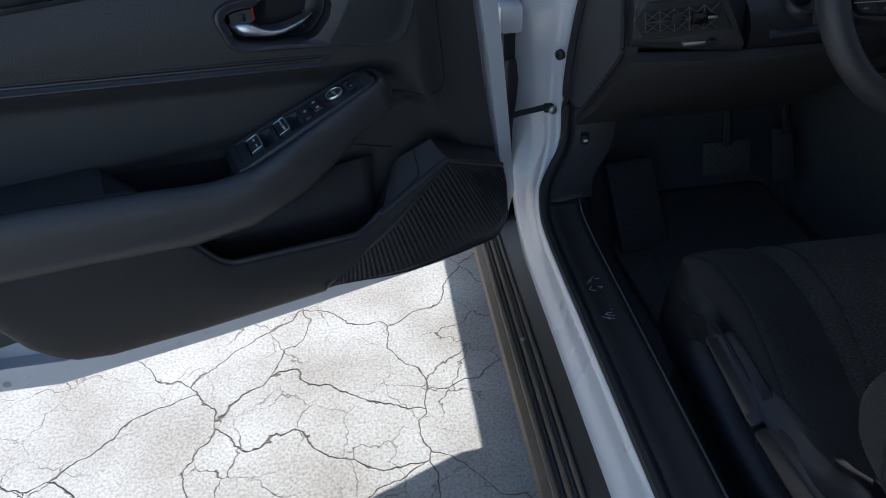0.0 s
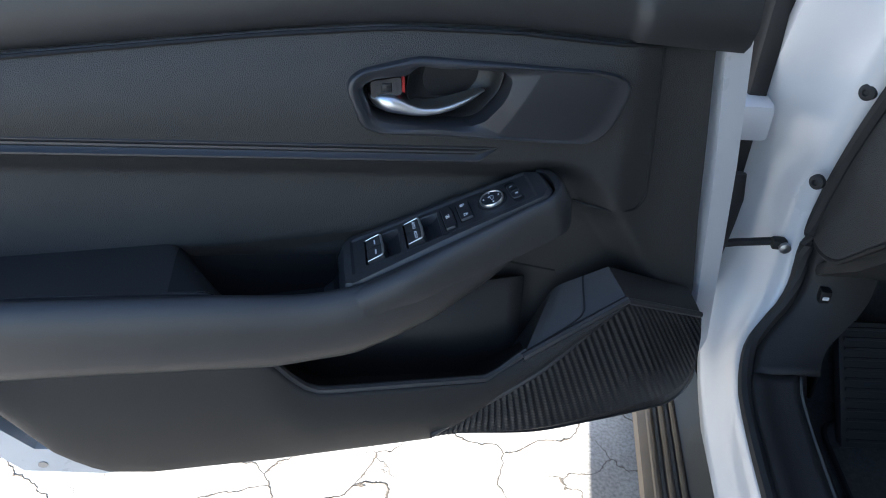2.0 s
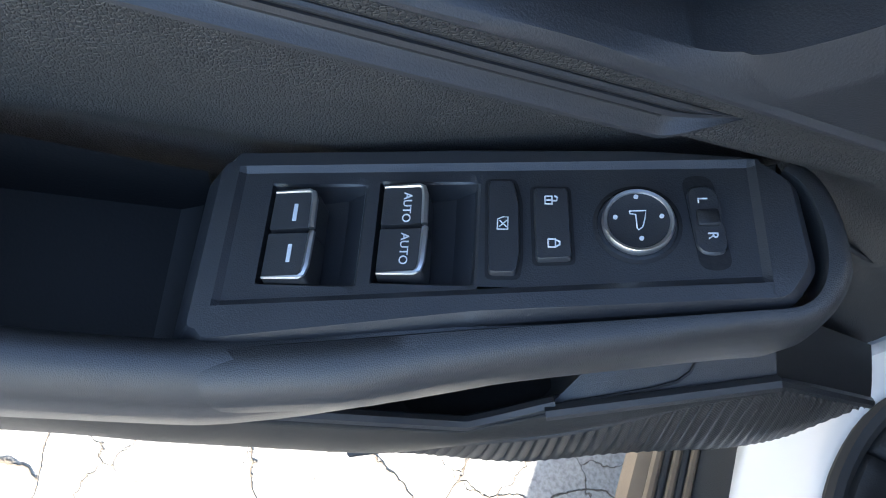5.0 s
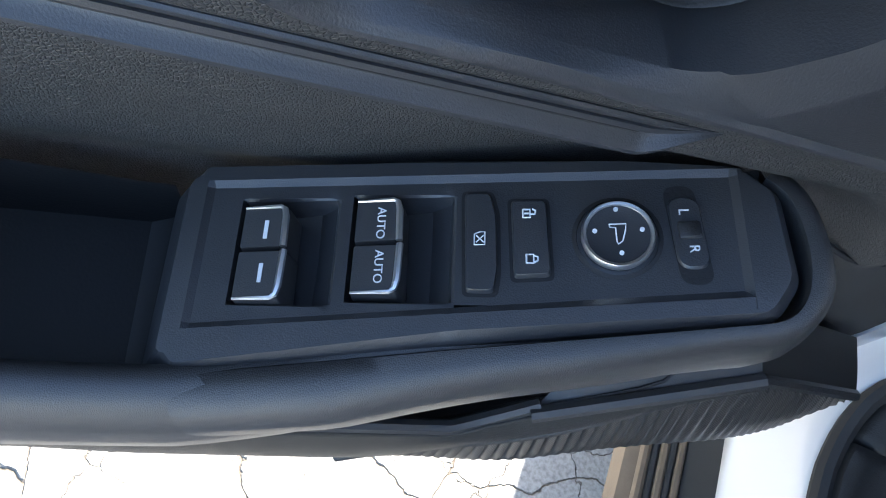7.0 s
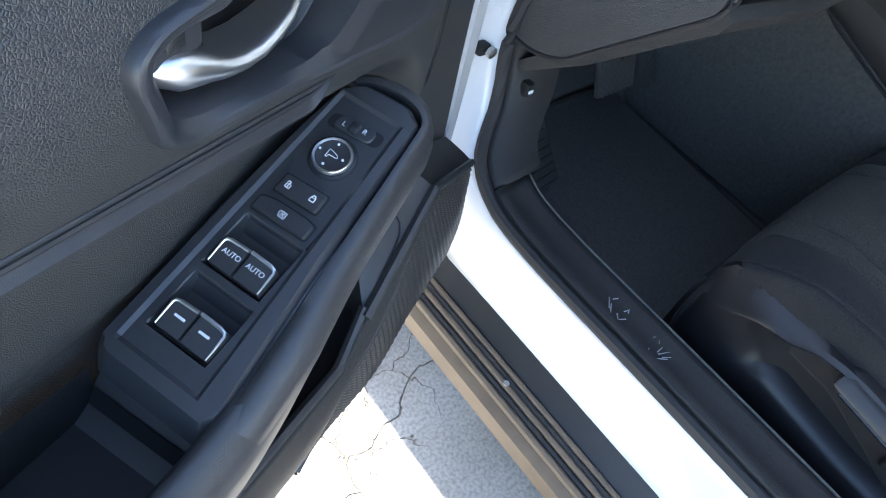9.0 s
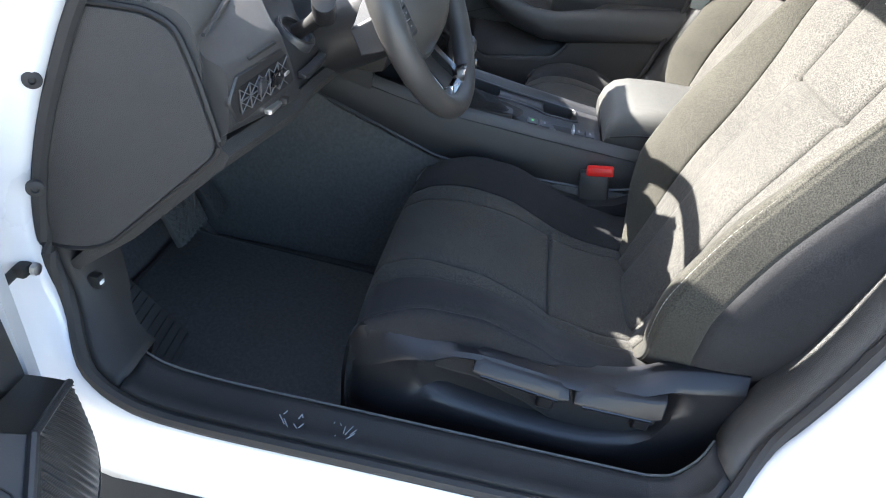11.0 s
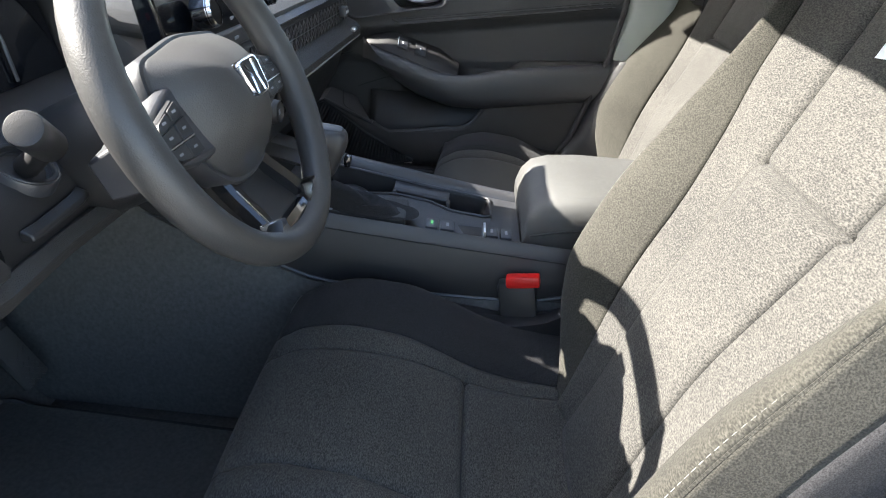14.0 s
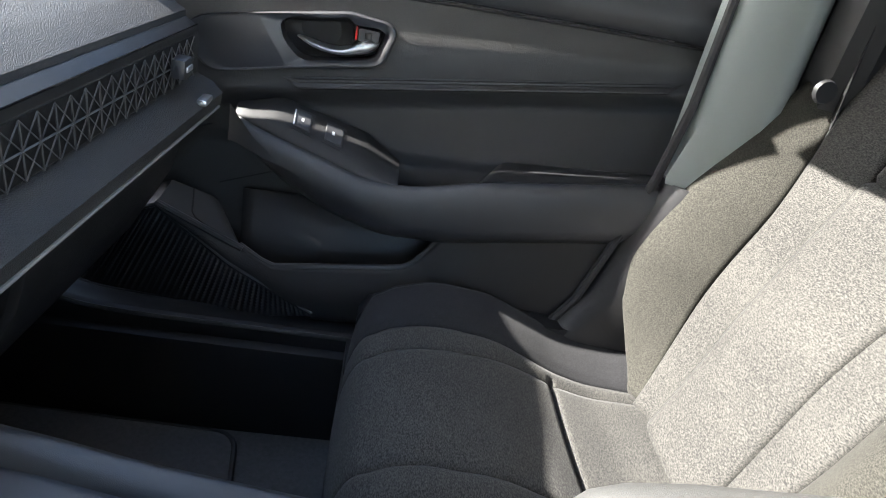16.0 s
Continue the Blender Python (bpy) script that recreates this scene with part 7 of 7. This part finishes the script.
# gear lever
part("shift_gate", box((-0.038, -0.135, 0.54), (0.034, 0.075, 0.5635), 0.006), M_HARD, con, "black gear gate")
base = smooth_line([Vector((x, y, 0)) for x, y in ((-0.008, 0.012), (0.024, 0.008), (0.040, -0.024), (0.030, -0.090), (0.004, -0.148), (-0.034, -0.146), (-0.042, -0.085), (-0.034, -0.020), (-0.008, 0.012))], 6)[:-1]
bt = []
for k in range(13):
    t = k / 12
    ring = []
    for i, p in enumerate(base):
        c = Vector((-0.019 + 0.012 * math.cos(6.2832 * i / len(base) + 1.5), -0.008 + 0.012 * math.sin(6.2832 * i / len(base) + 1.5) * -1, 0))
        a = 6.2832 * i / len(base)
        back_ = max(0.0, -(p.y + 0.03) / 0.12)
        q2 = p.lerp(Vector((-0.019 + 0.013 * (p.x + 0.003) / 0.045, -0.008 + 0.013 * (p.y + 0.07) / 0.08, 0)), t)
        crease = 0.0045 * math.sin(16 * t + 2.0 * math.sin(2 * a)) * math.sin(math.pi * t) * (0.4 + back_)
        ring.append(Vector((q2.x, q2.y, 0.560 + 0.044 * t ** 2.0 + 0.006 * math.sin(math.pi * t) * back_ + crease)))
    bt.append(ring)
part("shift_boot", loft(bt), M_KNIT, con, "creased black leather gear boot", smooth=70)
part("shift_stem", tube([Vector((-0.018, -0.008, 0.60)), Vector((-0.022, 0.0, 0.655))], 0.010, 12), M_GLOSS, con)
kn = []
for z, rx, ry, oy in ((0.616, 0.010, 0.011, -0.008), (0.620, 0.0125, 0.014, -0.008), (0.632, 0.0150, 0.018, -0.009), (0.646, 0.0175, 0.0225, -0.010), (0.660, 0.0195, 0.0262, -0.011), (0.672, 0.0205, 0.0275, -0.012), (0.681, 0.0200, 0.0268, -0.012), (0.6865, 0.0180, 0.0245, -0.012), (0.6895, 0.0150, 0.0210, -0.012), (0.6905, 0.0060, 0.0090, -0.012)):
    kn.append([Vector((-0.022 + rx * math.copysign(abs(math.cos(a)) ** 0.55, math.cos(a)), oy + ry * math.copysign(abs(math.sin(a)) ** 0.55, math.sin(a)), z + 0.10 * (ry * math.sin(a)) * (z > 0.66))) for a in [6.2832 * j / 32 for j in range(32)]])
kb = part("shift_knob", loft(kn), M_SOFT, con, "black leather gear knob", smooth=60)
part("knob_cap", loft([[Vector((-0.022 + 0.0142 * k * math.copysign(abs(math.cos(a)) ** 0.6, math.cos(a)), -0.012 + 0.020 * k * math.copysign(abs(math.sin(a)) ** 0.6, math.sin(a)), z + 0.002 * k * math.sin(a))) for a in [6.2832 * j / 24 for j in range(24)]] for k, z in ((1.0, 0.688), (1.0, 0.6912), (0.94, 0.6920), (0.3, 0.6926))]), M_SATIN, kb, "smooth top inlay", smooth=60)
part("knob_button", box((-0.034, -0.046, 0.634), (-0.018, -0.036, 0.652), 0.003), M_GLOSS, kb)
part("gear_lamp", box((-0.036, 0.045, 0.5625), (-0.030, 0.052, 0.565), 0.001), M_AMBER, con, "small amber gear lamp")
part("gear_scale", box((-0.036, -0.02, 0.5625), (-0.028, 0.03, 0.5648), 0.001), M_INK, con, "pale gear scale strip")
for y0, y1, mark in ((-0.166, -0.186, M_GREEN), (-0.190, -0.212, M_INK), (-0.262, -0.282, M_INK), (-0.286, -0.304, M_INK)):
    zz = zt((y0 + y1) / 2) - 0.004
    b_ = part("console_button", box((-0.036, y1, zz - 0.01), (-0.004, y0, zz + 0.003), 0.002), M_SATIN, con, "small console push button")
    part("button_symbol", box((-0.025, (y0 + y1) / 2 - 0.0022, zz + 0.001), (-0.013, (y0 + y1) / 2 + 0.0022, zz + 0.0034), 0.0004), mark, b_)
part("button_chrome", box((-0.037, -0.262, 0.540), (-0.004, -0.258, 0.553), 0.001), M_CHROME, con)
part("switch_pocket", box((-0.036, -0.256, 0.5405), (-0.004, -0.216, 0.5435), 0.001), M_DARK, con)
# armrest lid
ar = []
for y, z0, z1 in ((-0.318, 0.535, 0.566), (-0.325, 0.528, 0.590), (-0.338, 0.522, 0.606), (-0.365, 0.52, 0.616), (-0.42, 0.52, 0.622), (-0.55, 0.52, 0.624), (-0.68, 0.52, 0.618)):
    ar.append([Vector((x, y, z)) for x, z in ((-0.028, z0), (-0.040, z0 + 0.012), (-0.042, z1 - 0.030), (-0.036, z1 - 0.010), (-0.018, z1 - 0.001), (0.03, z1 + 0.003), (0.12, z1 + 0.003), (0.170, z1 - 0.001), (0.188, z1 - 0.010), (0.194, z1 - 0.030), (0.190, z0 + 0.012), (0.178, z0))])
part("armrest_lid", loft(ar), M_ARM, con, "padded black vinyl armrest lid", smooth=60)
part("lid_seam", tube([Vector((-0.0428, y, linear(y, (-0.68, 0.572), (-0.40, 0.574), (-0.33, 0.556)))) for y in steps(-0.33, -0.68, 8)], 0.0016, 6), M_DARK, con)
part("console_box", box((-0.03, -0.95, 0.16), (0.18, -0.33, 0.525), 0.01), M_HARD, con)

# ---- footwell ----
mat = thing("floor_mat", (-0.35, 0.2, 0.165), "black carpet floor mat with bound edge", "floor mat", "floor mats")
def mat_outline(c):
    return rounded([(c - 0.215, 0.40), (c - 0.11, 0.42), (c - 0.09, 0.50), (c + 0.2, 0.50), (c + 0.215, 0.0), (c - 0.20, -0.05)], 0.04, 5)
for c, th in ((-0.35, mat), (0.43, None)):
    if th is None:
        th = thing("floor_mat", (0.43, 0.2, 0.165), "black carpet floor mat with bound edge", "floor mat", "floor mats")
    zf = lambda y: 0.166 + max(0, y - 0.42) * 0.6
    o = mat_outline(c)
    part("mat_sheet", prism(o, lambda a, b: Vector((a, b, zf(b) - 0.004)), lambda a, b: Vector((a, b, zf(b) + 0.008)), 0.004), M_CARPET, th)
    part("mat_binding", tube([Vector((a, b, zf(b) + 0.006)) for a, b in o], 0.0048, 6, wrap=True), M_RUBBER, th, "stitched black binding")


def pedal(name, cx, cy, cz, w, h, tilt, label):
    p = thing(name, (cx, cy, cz), label, "pedal", "pedals")
    t = Euler((radians(tilt), 0, 0)).to_matrix()
    part("pad", box((cx - w / 2, cy - 0.006, cz - h / 2), (cx + w / 2, cy + 0.006, cz + h / 2), 0.004, t), M_TREAD, p)
    bm = bmesh.new()
    n = int(w / 0.013)
    for sg in (-1, 1):
        for i in range(-2, n + 3):
            x0, x1 = -w / 2 + i * 0.013, -w / 2 + i * 0.013 + sg * h
            z0, z1 = -h / 2, h / 2
            pts = []
            for k in range(13):
                x, z = x0 + (x1 - x0) * k / 12, z0 + (z1 - z0) * k / 12
                if abs(x) < w / 2 - 0.003:
                    pts.append(Vector((cx, cy, cz)) + t @ Vector((x, -0.0065, z)))
            if len(pts) > 1:
                tube([pts[0], pts[-1]], 0.0013, 4, bm)
    part("tread", bm, M_TREAD, p, "diamond tread")
    part("pedal_arm", tube([Vector((cx, cy + 0.005, cz + h / 2 - 0.01)), Vector((cx, cy + 0.05, cz + 0.12)), Vector((cx, cy + 0.06, cz + 0.25))], 0.009, 8), M_DARK, p)

pedal("brake_pedal", -0.320, 0.420, 0.350, 0.105, 0.070, -24, "black rubber brake pedal with diamond tread")
pedal("accelerator_pedal", -0.165, 0.455, 0.320, 0.05, 0.115, -32, "black rubber accelerator pedal")
fr = thing("foot_rest", (-0.53, 0.40, 0.17), "ribbed black foot rest by the sill", "foot rest")
t = Euler((radians(-42), 0, radians(6))).to_matrix()
part("rest_plate", box((-0.555, 0.415, 0.145), (-0.445, 0.435, 0.345), 0.006, t), M_TREAD, fr)
bm = bmesh.new()
for i in range(12):
    z = -0.088 + i * 0.016
    tube([Vector((-0.50, 0.425, 0.245)) + t @ Vector((x, -0.011, z)) for x in (-0.047, 0.047)], 0.003, 5, bm)
part("rest_rib", bm, M_TREAD, fr)
hr = thing("hood_release", (-0.654, 0.363, 0.44), "black hood release tab with pale symbol", "lever")
part("release_tab", box((-0.664, 0.357, 0.450), (-0.650, 0.372, 0.470), 0.003), M_HARD, hr)
part("release_symbol", box((-0.661, 0.3555, 0.457), (-0.653, 0.3575, 0.462), 0.0005), M_MARK, hr, "pale car symbol bar")
